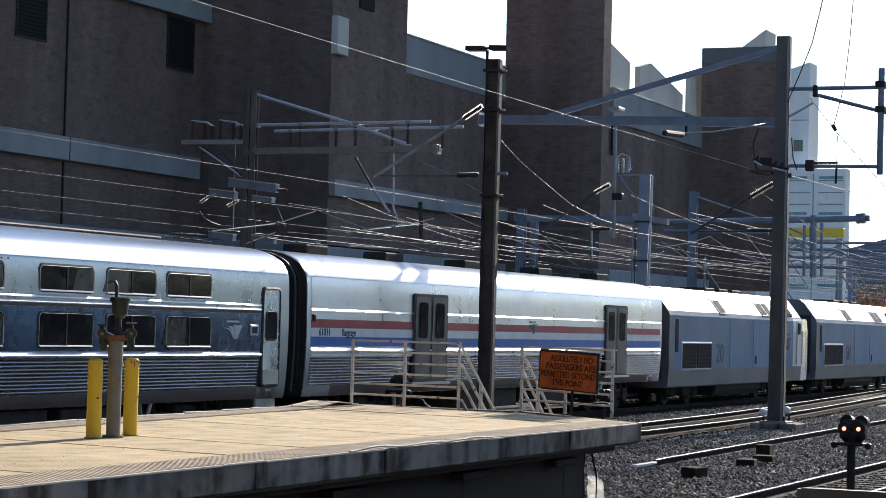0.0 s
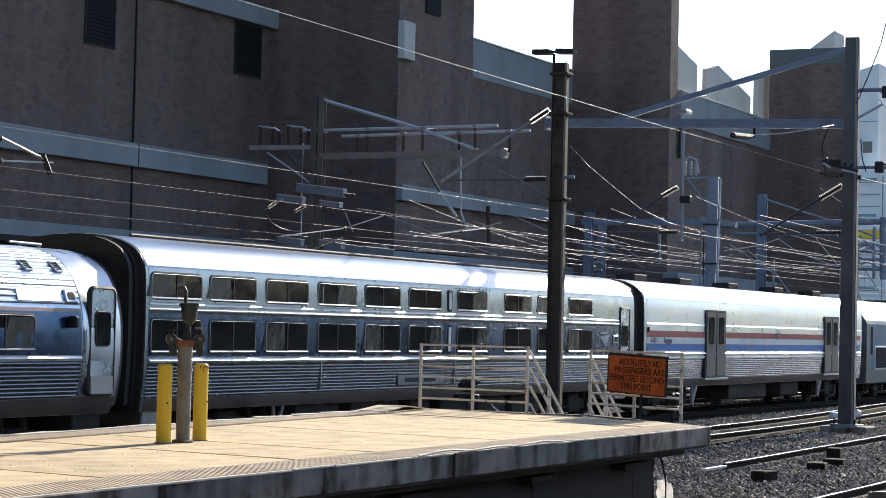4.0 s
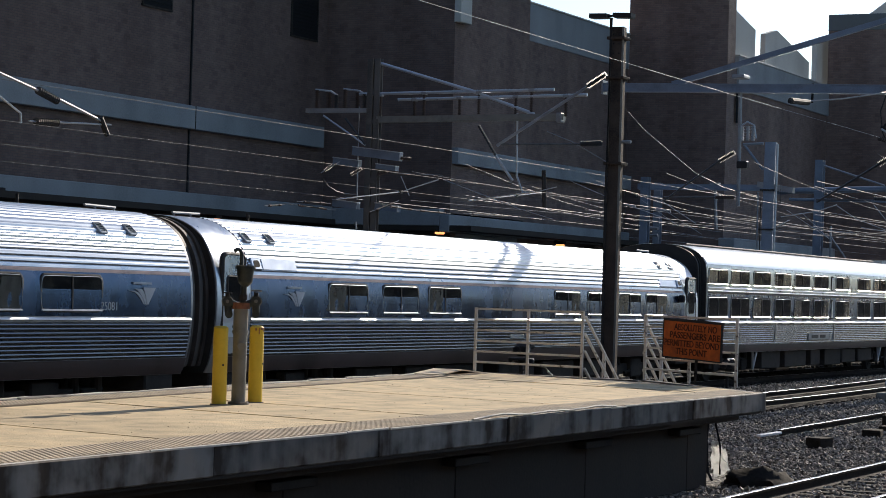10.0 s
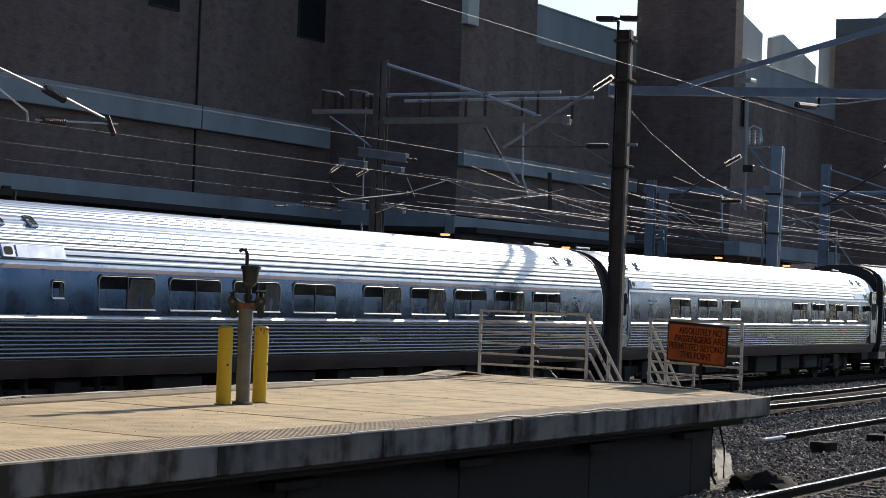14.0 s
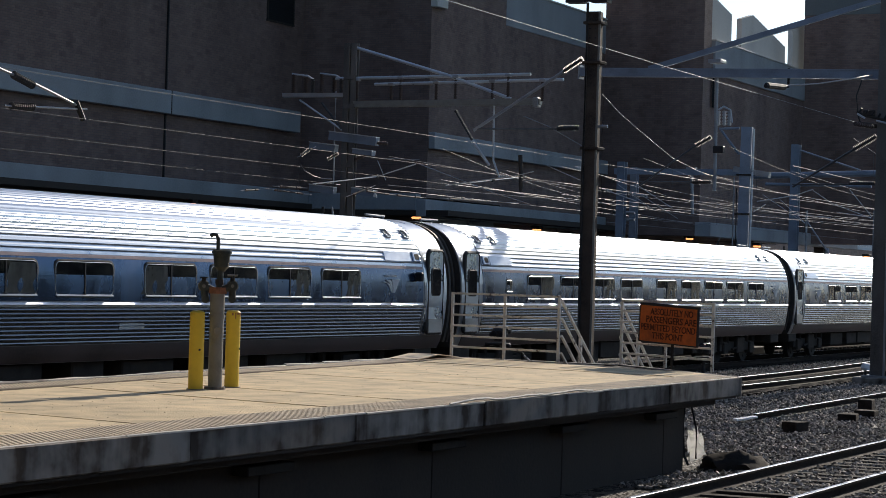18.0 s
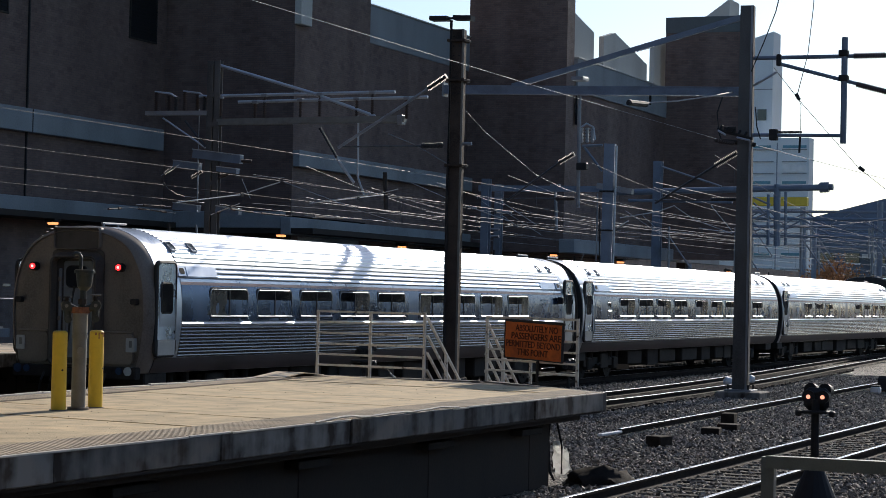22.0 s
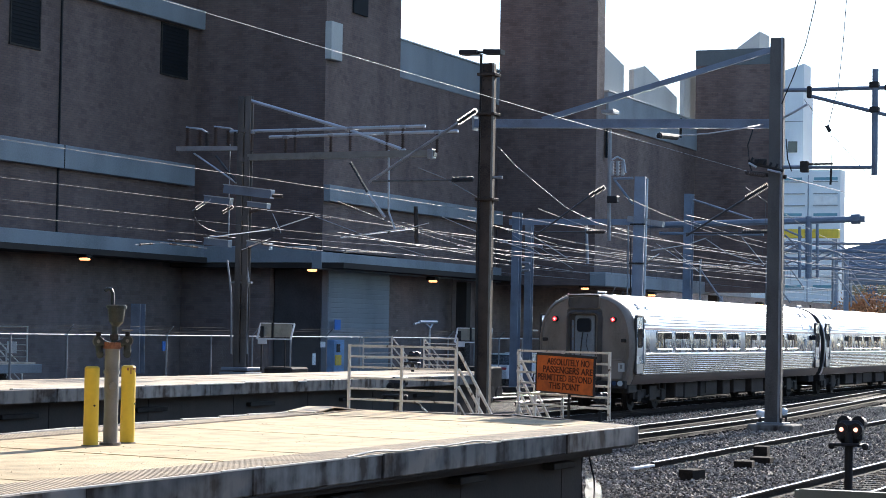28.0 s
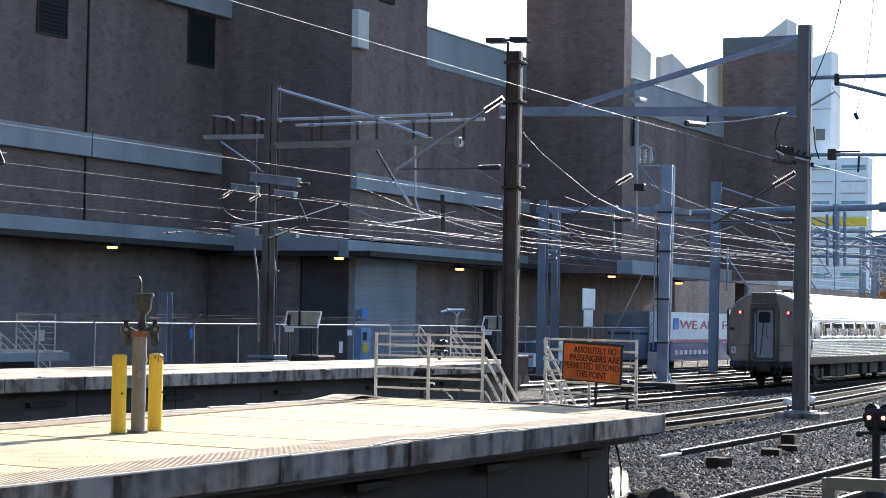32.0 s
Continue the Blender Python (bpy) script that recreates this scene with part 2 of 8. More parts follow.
PIPE = mat("grey_pipe", (0.20, 0.195, 0.175), 0.5, 0.1, 0.12, 5, 60, 0.2)
PIPE_RUST = mat("rusty_pipe", (0.24, 0.10, 0.055), 0.8, 0.1, 0.35, 9, 60, 0.4)
ORANGE = mat("orange_sign", (0.50, 0.125, 0.033), 0.7, 0, 0.2, 3, 12, 0.05, spec=0.2, tint=(0.32, 0.08, 0.03))
SIGN_INK = mat("sign_ink", (0.10, 0.028, 0.014), 0.7, 0, 0.5, 9, 30, spec=0.2)
BLACK = mat("black_paint", (0.022, 0.022, 0.024), 0.6, 0, 0.2, 4, 60, spec=0.3)
WHITE = mat("white_paint", (0.78, 0.78, 0.77), 0.5, 0, 0.06, 2, 40)
RAILING = mat("railing_paint", (0.58, 0.55, 0.50), 0.55, 0.0, 0.12, 9, 45, 0.15, tint=(0.09, 0.06, 0.045), pos=(0.50, 0.60, 0.98))
STAINLESS = mat("stainless_steel", (0.49, 0.535, 0.59), 0.2, 1.0, 0.05, 0.8, 3)
STAIN_SM = mat("brushed_panel", (0.46, 0.51, 0.58), 0.32, 0.9, 0.08, 1.6, 5, 0.22, streak=0.95)
# Copy of STAIN_SM, darkened for the darker surroundings the sleeper reflects.
SLEEPER_SM = mat("dimmed_brushed_panel", (0.28, 0.32, 0.36), 0.3, 0.9, 0.08, 1.6, 5, 0.22, streak=0.95)
BELT = mat("polished_moulding", (0.74, 0.77, 0.80), 0.36, 0.8, 0.06, 1.2, 6)
CHROME = mat("window_chrome", (0.52, 0.54, 0.57), 0.3, 1.0, 0.06, 1.0, 3)
STAIN_LOW = mat("grimy_stainless", (0.36, 0.36, 0.37), 0.42, 0.8, 0.18, 1.2, 30, 0.05)
BLUE = mat("deep_blue_band", (0.042, 0.083, 0.16), 0.25, 0.78, 0.15, 1.8, 5, 0.22, streak=0.95)
CBLUE = mat("bright_blue_stripe", (0.03, 0.165, 0.53), 0.5, 0.0, 0.15, 1.9, 6, 0.3, spec=0.3, streak=0.95)
CRED = mat("red_stripe", (0.43, 0.062, 0.068), 0.5, 0.0, 0.2, 1.9, 6, 0.3, spec=0.3, streak=0.95)
LOCO_SIDE = mat("steel_blue_paint", (0.105, 0.19, 0.295), 0.55, 0.0, 0.2, 0.7, 9, 0.08, spec=0.2, streak=0.5)
LOCO_GREY = mat("loco_grey", (0.15, 0.155, 0.165), 0.55, 0.1, 0.22, 0.8, 25, 0.03, spec=0.3)
LOCO = mat("silver_blue_paint", (0.42, 0.48, 0.56), 0.32, 0.45, 0.1, 0.6, 25, 0.03)
LOCO_SILVER = mat("silver_paint", (0.55, 0.60, 0.66), 0.35, 0.6, 0.1, 1.2, 25, 0.2, streak=0.9)
LOCO_BLUE = mat("loco_blue", (0.025, 0.05, 0.11), 0.5, 0.0, 0.1, 0.6, 25, spec=0.25)
GLASS = mat("dark_glass", (0.010, 0.0115, 0.013), 0.05, 0.0, 0.2, 1.6, 5.0, 0.16, spec=0.6)
SEAL = mat("window_trim", (0.46, 0.48, 0.51), 0.35, 0.4, 0.08, 3, 40)
RUBBER = mat("diaphragm_rubber", (0.035, 0.032, 0.03), 0.65, 0, 0.25, 4, 40, 0.2)
UNDER = mat("underframe_grime", (0.038, 0.034, 0.031), 0.8, 0.0, 0.3, 3, 40, 0.3, spec=0.2)
TAN_END = mat("end_panel", (0.225, 0.183, 0.148), 0.5, 0.1, 0.22, 1.5, 30, 0.05, spec=0.3, streak=0.5)
EMBLEM = mat("pale_emblem", (0.52, 0.55, 0.58), 0.5, 0.1, 0.1, 3, 40)
DARK_CUP = mat("dark_green_pipe", (0.035, 0.042, 0.038), 0.4, 0.0, 0.3, 8, 60, 0.2, spec=0.45)
DOOR_DARK = mat("dark_door_paint", (0.078, 0.08, 0.086), 0.5, 0.3, 0.15, 2, 30)
CAB_BLUE = mat("light_blue_enamel", (0.17, 0.32, 0.52), 0.5, 0, 0.12, 2, 20)
NAVY = mat("navy_enamel", (0.022, 0.045, 0.16), 0.5, 0, 0.15, 1, 20, spec=0.3)
SCREEN = mat("cream_panel", (0.30, 0.285, 0.24), 0.6, 0, 0.15, 3, 20)
TEAL = mat("teal_strip", (0.12, 0.28, 0.34), 0.4, 0, 0.1, 1, 10)
# Stainless darkened on the lower sides for the dark ground they reflect.
FLUTE = mat("dimmed_fluting_steel", (0.135, 0.15, 0.168), 0.22, 1.0, 0.05, 0.8, 3)
PINK = mat("faded_pinstripe", (0.26, 0.185, 0.19), 0.45, 0.4, 0.15, 1.6, 20, streak=0.9)
SIDE_DOOR = mat("side_door_steel", (0.46, 0.53, 0.61), 0.26, 0.85, 0.12, 1.2, 6, 0.08)
SILL = mat("sill_grime", (0.095, 0.068, 0.062), 0.6, 0.2, 0.25, 1.2, 30, 0.05, streak=0.5)
CURTAIN = mat("window_curtain", (0.04, 0.041, 0.043), 0.2, 0.0, 0.3, 3.0, 8, streak=0.8)
NOSING = mat("edge_nosing", (0.74, 0.68, 0.58), 0.8, 0, 0.15, 5, 50, 0.3)
HALL = mat("hall_cladding", (0.10, 0.12, 0.15), 0.7, 0, 0.2, 0.4, 6)
HALL_ROOF = mat("hall_roofing", (0.10, 0.13, 0.19), 0.6, 0.1, 0.15, 0.4, 6)
LOUVRE = mat("dark_louvre", (0.02, 0.022, 0.025), 0.85, 0.0, 0.15, 3, 30, spec=0.15)
RED_CORE = glow("red_marker_core", (1.0, 0.45, 0.42), 3.0)
RED_LAMP = glow("red_marker", (1.0, 0.035, 0.04), 2.6)
AMBER = glow("sodium_lamp", (1.0, 0.38, 0.14), 1.9)
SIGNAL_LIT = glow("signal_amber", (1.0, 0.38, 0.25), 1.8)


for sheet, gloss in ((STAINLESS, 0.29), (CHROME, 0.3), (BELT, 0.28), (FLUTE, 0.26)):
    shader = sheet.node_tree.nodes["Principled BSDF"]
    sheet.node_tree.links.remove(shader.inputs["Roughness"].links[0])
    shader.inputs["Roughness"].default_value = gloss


# ---------------------------------------------------------------- mesh helpers
def part(name, bm, material, parent=None, label=""):
    """Links a bmesh as one mesh object, under a thing or a part where one is given."""
    me = bpy.data.meshes.new(name)
    bm.to_mesh(me)
    bm.free()
    me.materials.append(material)
    ob = new(name, me)
    ob.parent = parent
    return tagged(ob, label=label)


def thing(name, label, category, m=None, group="", kind=""):
    ob = new(name)
    ob.empty_display_size = 0.2
    if m is not None:
        ob.matrix_basis = m
    return tagged(ob, label, category, group, kind)


def box(bm, c, s, bev=0.0, rot=None):
    """A block with its centre at c and sides s; bev rounds its edges."""
    ret = bmesh.ops.create_cube(bm, size=1.0)
    vs = ret["verts"]
    m = Matrix.Translation(c) @ (rot.to_4x4() if rot else Matrix.Identity(4)) @ Matrix.Diagonal((*s, 1))
    bmesh.ops.transform(bm, matrix=m, verts=vs)
    if bev:
        es = {e for v in vs for e in v.link_edges}
        bmesh.ops.bevel(bm, geom=list(es), offset=bev, segments=1, affect="EDGES")
    return bm


def slab(c, s, bev=0.0):
    return box(bmesh.new(), c, s, bev)


def rod(bm, a, b, r, seg=8, r2=None):
    """A round bar from a to b."""
    a, b = Vector(a), Vector(b)
    d = b - a
    q = d.to_track_quat("Z", "Y").to_matrix().to_4x4()
    bmesh.ops.create_cone(bm, cap_ends=True, segments=seg, radius1=r, radius2=r if r2 is None else r2, depth=d.length,
                          matrix=Matrix.Translation((a + b) / 2) @ q)
    return bm


def rods(segs, r, seg=8):
    bm = bmesh.new()
    for a, b in segs:
        rod(bm, a, b, r, seg)
    return bm


def bar(bm, a, b, w, h, up=(0, 0, 1)):
    """A square bar from a to b, w wide and h deep."""
    a, b = Vector(a), Vector(b)
    x = (b - a).normalized()
    u = Vector(up)
    y = u.cross(x)
    if y.length < 1e-4:
        y = Vector((0, 1, 0)).cross(x)
    y.normalize()
    z = x.cross(y)
    rot = Matrix((x, y, z)).transposed()
    return box(bm, (a + b) / 2, ((b - a).length, w, h), 0, rot)


def extrude(prof, x0, x1, bm=None, closed=True, caps=True):
    """A section of (y, z) points drawn along x."""
    bm = bm or bmesh.new()
    v0 = [bm.verts.new((x0, y, z)) for y, z in prof]
    v1 = [bm.verts.new((x1, y, z)) for y, z in prof]
    n = len(prof)
    for i in range(n if closed else n - 1):
        j = (i + 1) % n
        bm.faces.new((v0[i], v0[j], v1[j], v1[i]))
    if caps and closed:
        bm.faces.new(v0[::-1])
        bm.faces.new(v1)
    bmesh.ops.recalc_face_normals(bm, faces=bm.faces)
    return bm


def poly_prism(pts, z0, z1, bm=None):
    """A flat outline of (x, y) points between two heights."""
    bm = bm or bmesh.new()
    a = [bm.verts.new((x, y, z0)) for x, y in pts]
    b = [bm.verts.new((x, y, z1)) for x, y in pts]
    n = len(pts)
    for i in range(n):
        bm.faces.new((a[i], a[(i + 1) % n], b[(i + 1) % n], b[i]))
    bm.faces.new(a[::-1])
    bm.faces.new(b)
    bmesh.ops.recalc_face_normals(bm, faces=bm.faces)
    return bm


def smooth(ob, angle=40):
    for p in ob.data.polygons:
        p.use_smooth = True
    ob.data.set_sharp_from_angle(angle=radians(angle))
    return ob


def wire_path(pts, r, seg=5):
    """A thin tube through points."""
    bm = bmesh.new()
    rings = []
    pts = [Vector(p) for p in pts]
    for i, p in enumerate(pts):
        d = (pts[min(i + 1, len(pts) - 1)] - pts[max(i - 1, 0)]).normalized()
        s = d.cross(Vector((0, 0, 1)))
        s = s.normalized() if s.length > 1e-4 else Vector((1, 0, 0))
        u = s.cross(d)
        rings.append([bm.verts.new(p + r * (math.cos(2 * math.pi * k / seg) * s + math.sin(2 * math.pi * k / seg) * u)) for k in range(seg)])
    for a, b in zip(rings, rings[1:]):
        for k in range(seg):
            bm.faces.new((a[k], a[(k + 1) % seg], b[(k + 1) % seg], b[k]))
    return bm


def text_mesh(body, size, depth=0.004, bold=0.0):
    """Lettering in the built-in font as a bmesh in the local xy plane, centred."""
    cu = bpy.data.curves.new("lettering", "FONT")
    cu.body = body
    cu.size = size
    cu.align_x, cu.align_y = "CENTER", "CENTER"
    cu.extrude = depth
    cu.offset = bold
    ob = bpy.data.objects.new("lettering", cu)
    me = ob.to_mesh()
    bm = bmesh.new()
    bm.from_mesh(me)
    ob.to_mesh_clear()
    bpy.data.objects.remove(ob)
    bpy.data.curves.remove(cu)
    return bm


# ---------------------------------------------------------------- ground
def ground():
    bm = bmesh.new()
    bmesh.ops.create_grid(bm, x_segments=2, y_segments=2, size=3000)
    bmesh.ops.translate(bm, verts=bm.verts, vec=(600, 0, -0.22))
    g = part("ground", bm, BALLAST)
    tagged(g, "dark grey crushed stone ballast over the railway yard", "ground", kind="structure")


def ballast_bed():
    """Loose stones between and beside the tracks where the camera passes nearest."""
    rnd = random.Random(4)
    verts, faces = [], []
    base = [(-1, -1, 0), (1, -1, 0.1), (1.1, 1, 0), (-0.9, 1, 0.1), (-0.6, -0.5, 1), (0.7, -0.6, 0.8), (0.5, 0.6, 1), (-0.6, 0.6, 0.7)]
    fs = [(4, 5, 6, 7), (0, 1, 5, 4), (1, 2, 6, 5), (2, 3, 7, 6), (3, 0, 4, 7)]
    for i in range(120000):
        x = 26 + 56 * rnd.random() ** 1.5
        y = 4.2 + 17.5 * rnd.random()
        if x < 31.4 and 10.0 < y < 15.6:
            continue
        if min(abs(abs(y - 7.9) - 0.7525), abs(abs(y - 17.0) - 0.7525)) < 0.09:
            continue
        s = 0.018 + 0.024 * rnd.random() ** 1.6
        a = rnd.uniform(0, 6.28)
        tilt = rnd.uniform(-0.5, 0.5)
        k = len(verts)
        base_z = rnd.uniform(-0.225, -0.19) + (0.035 if abs(y - 7.9) < 1.5 else 0.0)
        for u, v, w in base:
            u, v, w = u * rnd.uniform(0.7, 1.2), v * rnd.uniform(0.7, 1.2), w * rnd.uniform(0.6, 1.3) + tilt * u
            verts.append((x + s * (u * math.cos(a) - v * math.sin(a)), y + s * (u * math.sin(a) + v * math.cos(a)), base_z + s * w))
        faces += [tuple(k + j for j in f) for f in fs]
    me = bpy.data.meshes.new("ballast_stones")
    me.from_pydata(verts, [], faces)
    me.materials.append(STONE)
    tagged(new("ballast_stones", me), "loose angular grey ballast stones between the tracks", "ballast", kind="stuff")


RAIL_PROFILE = [(-0.07, -0.16), (0.07, -0.16), (0.07, -0.145), (0.012, -0.12), (0.012, -0.045), (0.036, -0.034), (0.036, -0.004),
                (-0.036, -0.004), (-0.036, -0.034), (-0.012, -0.045), (-0.012, -0.12), (-0.07, -0.145)]


def rail_along(pts, parent):
    """One rail with its rusty web and its polished head."""
    bm, top = bmesh.new(), bmesh.new()
    rings, trings = [], []
    for i, p in enumerate(pts):
        q0, q1 = pts[max(i - 1, 0)], pts[min(i + 1, len(pts) - 1)]
        d = Vector((q1[0] - q0[0], q1[1] - q0[1], 0)).normalized()
        s = Vector((-d.y, d.x, 0))
        rings.append([bm.verts.new(Vector((p[0], p[1], 0)) + s * y + Vector((0, 0, z))) for y, z in RAIL_PROFILE])
        trings.append([top.verts.new(Vector((p[0], p[1], 0)) + s * y + Vector((0, 0, z))) for y, z in ((-0.036, -0.006), (0.036, -0.006), (0.03, 0.0), (-0.03, 0.0))])
    for b, rs in ((bm, rings), (top, trings)):
        for a, c in zip(rs, rs[1:]):
            n = len(a)
            for k in range(n):
                b.faces.new((a[k], a[(k + 1) % n], c[(k + 1) % n], c[k]))
        b.faces.new(rs[0][::-1])
        b.faces.new(rs[-1])
        bmesh.ops.recalc_face_normals(b, faces=b.faces)
    r = part("rail", bm, RAIL_SIDE, parent)
    part("rail_head", top, RAIL_TOP, r, "polished rail head")


TIE_MESH = []


def tie_mesh():
    if not TIE_MESH:
        bm = slab((0, 0, -0.085 - 0.16), (0.23, 2.6, 0.17), 0.012)
        me = bpy.data.meshes.new("tie")
        bm.to_mesh(me)
        bm.free()
        me.materials.append(TIE)
        TIE_MESH.append(me)
    return TIE_MESH[0]


def track(label, f, x0, x1, tx0=None, tx1=None, step=0.55):
    """A track whose centre line is y = f(x); ties are laid between tx0 and tx1."""
    t = thing("track", label, "track", kind="structure")
    n = max(2, int((x1 - x0) / 4))
    xs = [x0 + (x1 - x0) * i / n for i in range(n + 1)]
    for off in (-0.7525, 0.7525):
        rail_along([(x, f(x) + off) for x in xs], t)
    if tx0 is not None:
        x = tx0
        rnd = random.Random(int(x0 * 7 + f(x0) * 13))
        while x < tx1:
            o = new("tie", tie_mesh())
            o.parent = t
            o.matrix_basis = pose(x + rnd.uniform(-0.03, 0.03), f(x) + rnd.uniform(-0.04, 0.04), 0.02, 0, 0, rnd.uniform(-1.2, 1.2))
            x += step
    return t


def bend(y0, x1, slope, ease=20.0):
    """A line that is straight up to x1 and then eases into a slope."""
    def f(x):
        d = x - x1
        if d <= 0:
            return y0
        return y0 + slope * (d * d / (2 * ease) if d < ease else d - ease / 2)
    return f


def tracks():
    track("near track on dark ties in grey ballast", lambda x: 7.9, 12, 190, 22, 62)
    track("track beside the platform curving towards the next one", bend(17.0, 52, 0.075), -30, 220, 32, 88)
    track("main track under the departing train", lambda x: 22.2, -60, 420, 34, 110)
    track("track at the back leading out of the yard", lambda x: 26.3 + max(0, x - 95) * 0.0, 70, 420, 72, 150, 0.6)
    track("track at the back leading out of the yard", lambda x: 30.2, 74, 420)
    track("track at the back leading out of the yard", lambda x: 34.2, 80, 420)
    track("crossover track with polished rails", bend(7.9, 66, 0.06), 66, 260)
    # a spare rail left lying on the stones
    r = thing("spare_rail", "spare rail lying on the ballast with a white end", "rail", pose(0, 0, -0.05))
    rail_along([(40.3 + 2.5 * i, 12.68 + 0.025 * 2.5 * i) for i in range(15)], r)
    e = part("cut_end", slab((39.6, 12.66, -0.06), (1.3, 0.1, 0.05), 0.01), WHITE, r, "white painted rail end")


# ---------------------------------------------------------------- platforms
def platform_near():
    """High platform in front: deck, stained edge beams, supporting wall."""
    z = 1.10
    p = thing("platform", "high-level concrete platform with tan paving and stained edges", "platform", kind="structure")
    out = [(-45, 9.75), (30.05, 9.75), (32.7, 12.6), (32.45, 15.85), (21, 15.0), (-45, 12.0)]
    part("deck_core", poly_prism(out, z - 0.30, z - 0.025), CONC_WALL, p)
    # paving bays laid across the deck
    rnd = random.Random(3)
    edge_far = lambda x: 15.0 + (x - 21) * 0.074 if x < 32.45 else 15.85
    edge_end = lambda y: 30.05 + (y - 9.75) * 0.93 if y < 12.6 else 32.7 - (y - 12.6) * 0.077
    x = -8.53
    while x < 32:
        x2 = x + 1.72
        lo = 10.42
        pts = []
        for xx in (x, x2):
            hi = edge_far(min(xx, 32.4)) - 0.62
            pts.append((min(xx, edge_end(lo)), lo + 0.006))
            pts.append((min(xx + 0.18 * (hi - lo), edge_end(hi)), hi - 0.006))
        a, b, c, d = pts[0], pts[2], pts[3], pts[1]
        if c[0] - d[0] > 0.15:
            q = [(a[0] + 0.019, a[1]), (max(b[0], a[0] + 0.05) - 0.019, b[1]), (c[0] - 0.019, c[1]), (d[0] + 0.019, d[1])]
            if a[0] < edge_end(lo) - 0.1 and x2 > edge_end(lo):
                q.insert(2, (min(x2, 32.6) - 0.005, 9.75 + (min(x2, 32.6) - 30.05) / 0.93))
            part("paving_bay", poly_prism(q, z - 0.03, z + rnd.uniform(-0.006, 0.003)), PLAT, p)
        x = x2
    # ribbed warning strips along both edges
    def strip(fy0, fy1, xa, xb, name):
        verts, faces = [], []
        x = xa
        while x < xb:
            a, b = (x, fy0(x)), (x + 0.55, fy1(x + 0.55))
            k = len(verts)
            for px, py in (a, b):
                for dx, dz in ((-0.024, 0.0), (-0.019, 0.003), (0.019, 0.003), (0.024, 0.0)):
                    verts.append((px + dx, py, z + 0.0045 + dz))
            faces += [(k, k + 1, k + 5, k + 4), (k + 1, k + 2, k + 6, k + 5), (k + 2, k + 3, k + 7, k + 6)]
            x += 0.072
        me = bpy.data.meshes.new(name)
        me.from_pydata(verts, [], faces)
        me.materials.append(RIB)
        o = new(name, me)
        o.parent = p
        tagged(o, label="fine diagonal ribs of the warning strip", kind="stuff")
    part("warning_strip", poly_prism([(-7, 9.75), (30.0, 9.75), (30.6, 10.41), (-7, 10.41)], z - 0.02, z + 0.004), STRIP, p, "ribbed grey warning strip")
    part("warning_strip", poly_prism([(-7, edge_far(-7) - 0.61), (32.45, edge_far(32.4) - 0.61), (32.4, edge_far(32.4) - 0.1), (-7, edge_far(-7) - 0.1)], z - 0.03, z + 0.001), STRIP, p)
    strip(lambda x: 9.765, lambda x: 10.4, -6, 29.9, "strip_ribs")
    strip(lambda x: edge_far(x) - 0.58, lambda x: edge_far(x) - 0.12, -6, 32.0, "strip_ribs")
    # thin pale nosing, bent and chipped here and there
    x = -12.0
    while x < 29.9:
        x2 = min(x + rnd.uniform(0.8, 2.4), 30.0)
        o = part("nosing", slab((0, 0, 0), (x2 - x - 0.01, rnd.uniform(0.025, 0.045), 0.022), 0.004), NOSING, p)
        o.matrix_basis = pose((x + x2) / 2, 9.735 + rnd.uniform(-0.008, 0.012), z - 0.007 + rnd.uniform(-0.003, 0.004), 0, rnd.uniform(-0.25, 0.25), rnd.uniform(-0.7, 0.7))
        x = x2
    # a length of nosing that has come loose and bows up, and buckled plates along the far edge
    for a, b in ((20.3, 21.7), (21.7, 22.9), (22.9, 24.3)):
        bm = wire_path([(a + (b - a) * k / 6, 9.715 + rnd.uniform(-0.012, 0.012), z + 0.012 + 0.028 * math.sin(math.pi * k / 6) * rnd.uniform(0.4, 1.0)) for k in range(7)], 0.013, 5)
        part("loose_nosing", bm, NOSING, p, "bent strip of loose nosing")
    x = -4.0
    while x < 32.0:
        x2 = min(x + rnd.uniform(0.7, 1.9), 32.2)
        o = part("nosing", slab((0, 0, 0), (x2 - x - 0.01, rnd.uniform(0.03, 0.05), 0.022), 0.005), NOSING, p)
        o.matrix_basis = pose((x + x2) / 2, edge_far((x + x2) / 2) - 0.03 + rnd.uniform(-0.02, 0.02), z + 0.004 + rnd.uniform(0, 0.012), rnd.uniform(-4, 4), rnd.uniform(-1.0, 1.0), 4.2 + rnd.uniform(-1.0, 1.0))
        x = x2
    for a, b, za, zb in ((30.5, 31.4, 0.0, 0.06), (31.4, 32.3, 0.06, 0.0)):
        bm = bmesh.new()
        bar(bm, (a, edge_far(a) - 0.26, z + 0.012 + za), (b, edge_far(b) - 0.26, z + 0.012 + zb), 0.5, 0.016)
        part("buckled_plate", bm, RIB, p, "buckled edge plate lifted into a ridge")
    # edge beams
    x = -14.25
    while x < 30:
        x2 = x + 2.955
        if x2 > 28:
            x2 = 30.06
        part("edge_beam", slab(((x + x2) / 2, 9.80 + rnd.uniform(-0.012, 0.012), z - 0.135), (x2 - x - 0.015, 0.16, 0.27), 0.012), CONC_EDGE, p)
        x = x2
    x = -12.0
    while x < 32.3:
        x2 = min(x + rnd.choice((1.6, 2.4)), 32.42)
        y0 = edge_far((x + x2) / 2)
        o = part("edge_beam", slab((0, 0, 0), (x2 - x - 0.015, 0.14, 0.26), 0.012), CONC_EDGE, p)
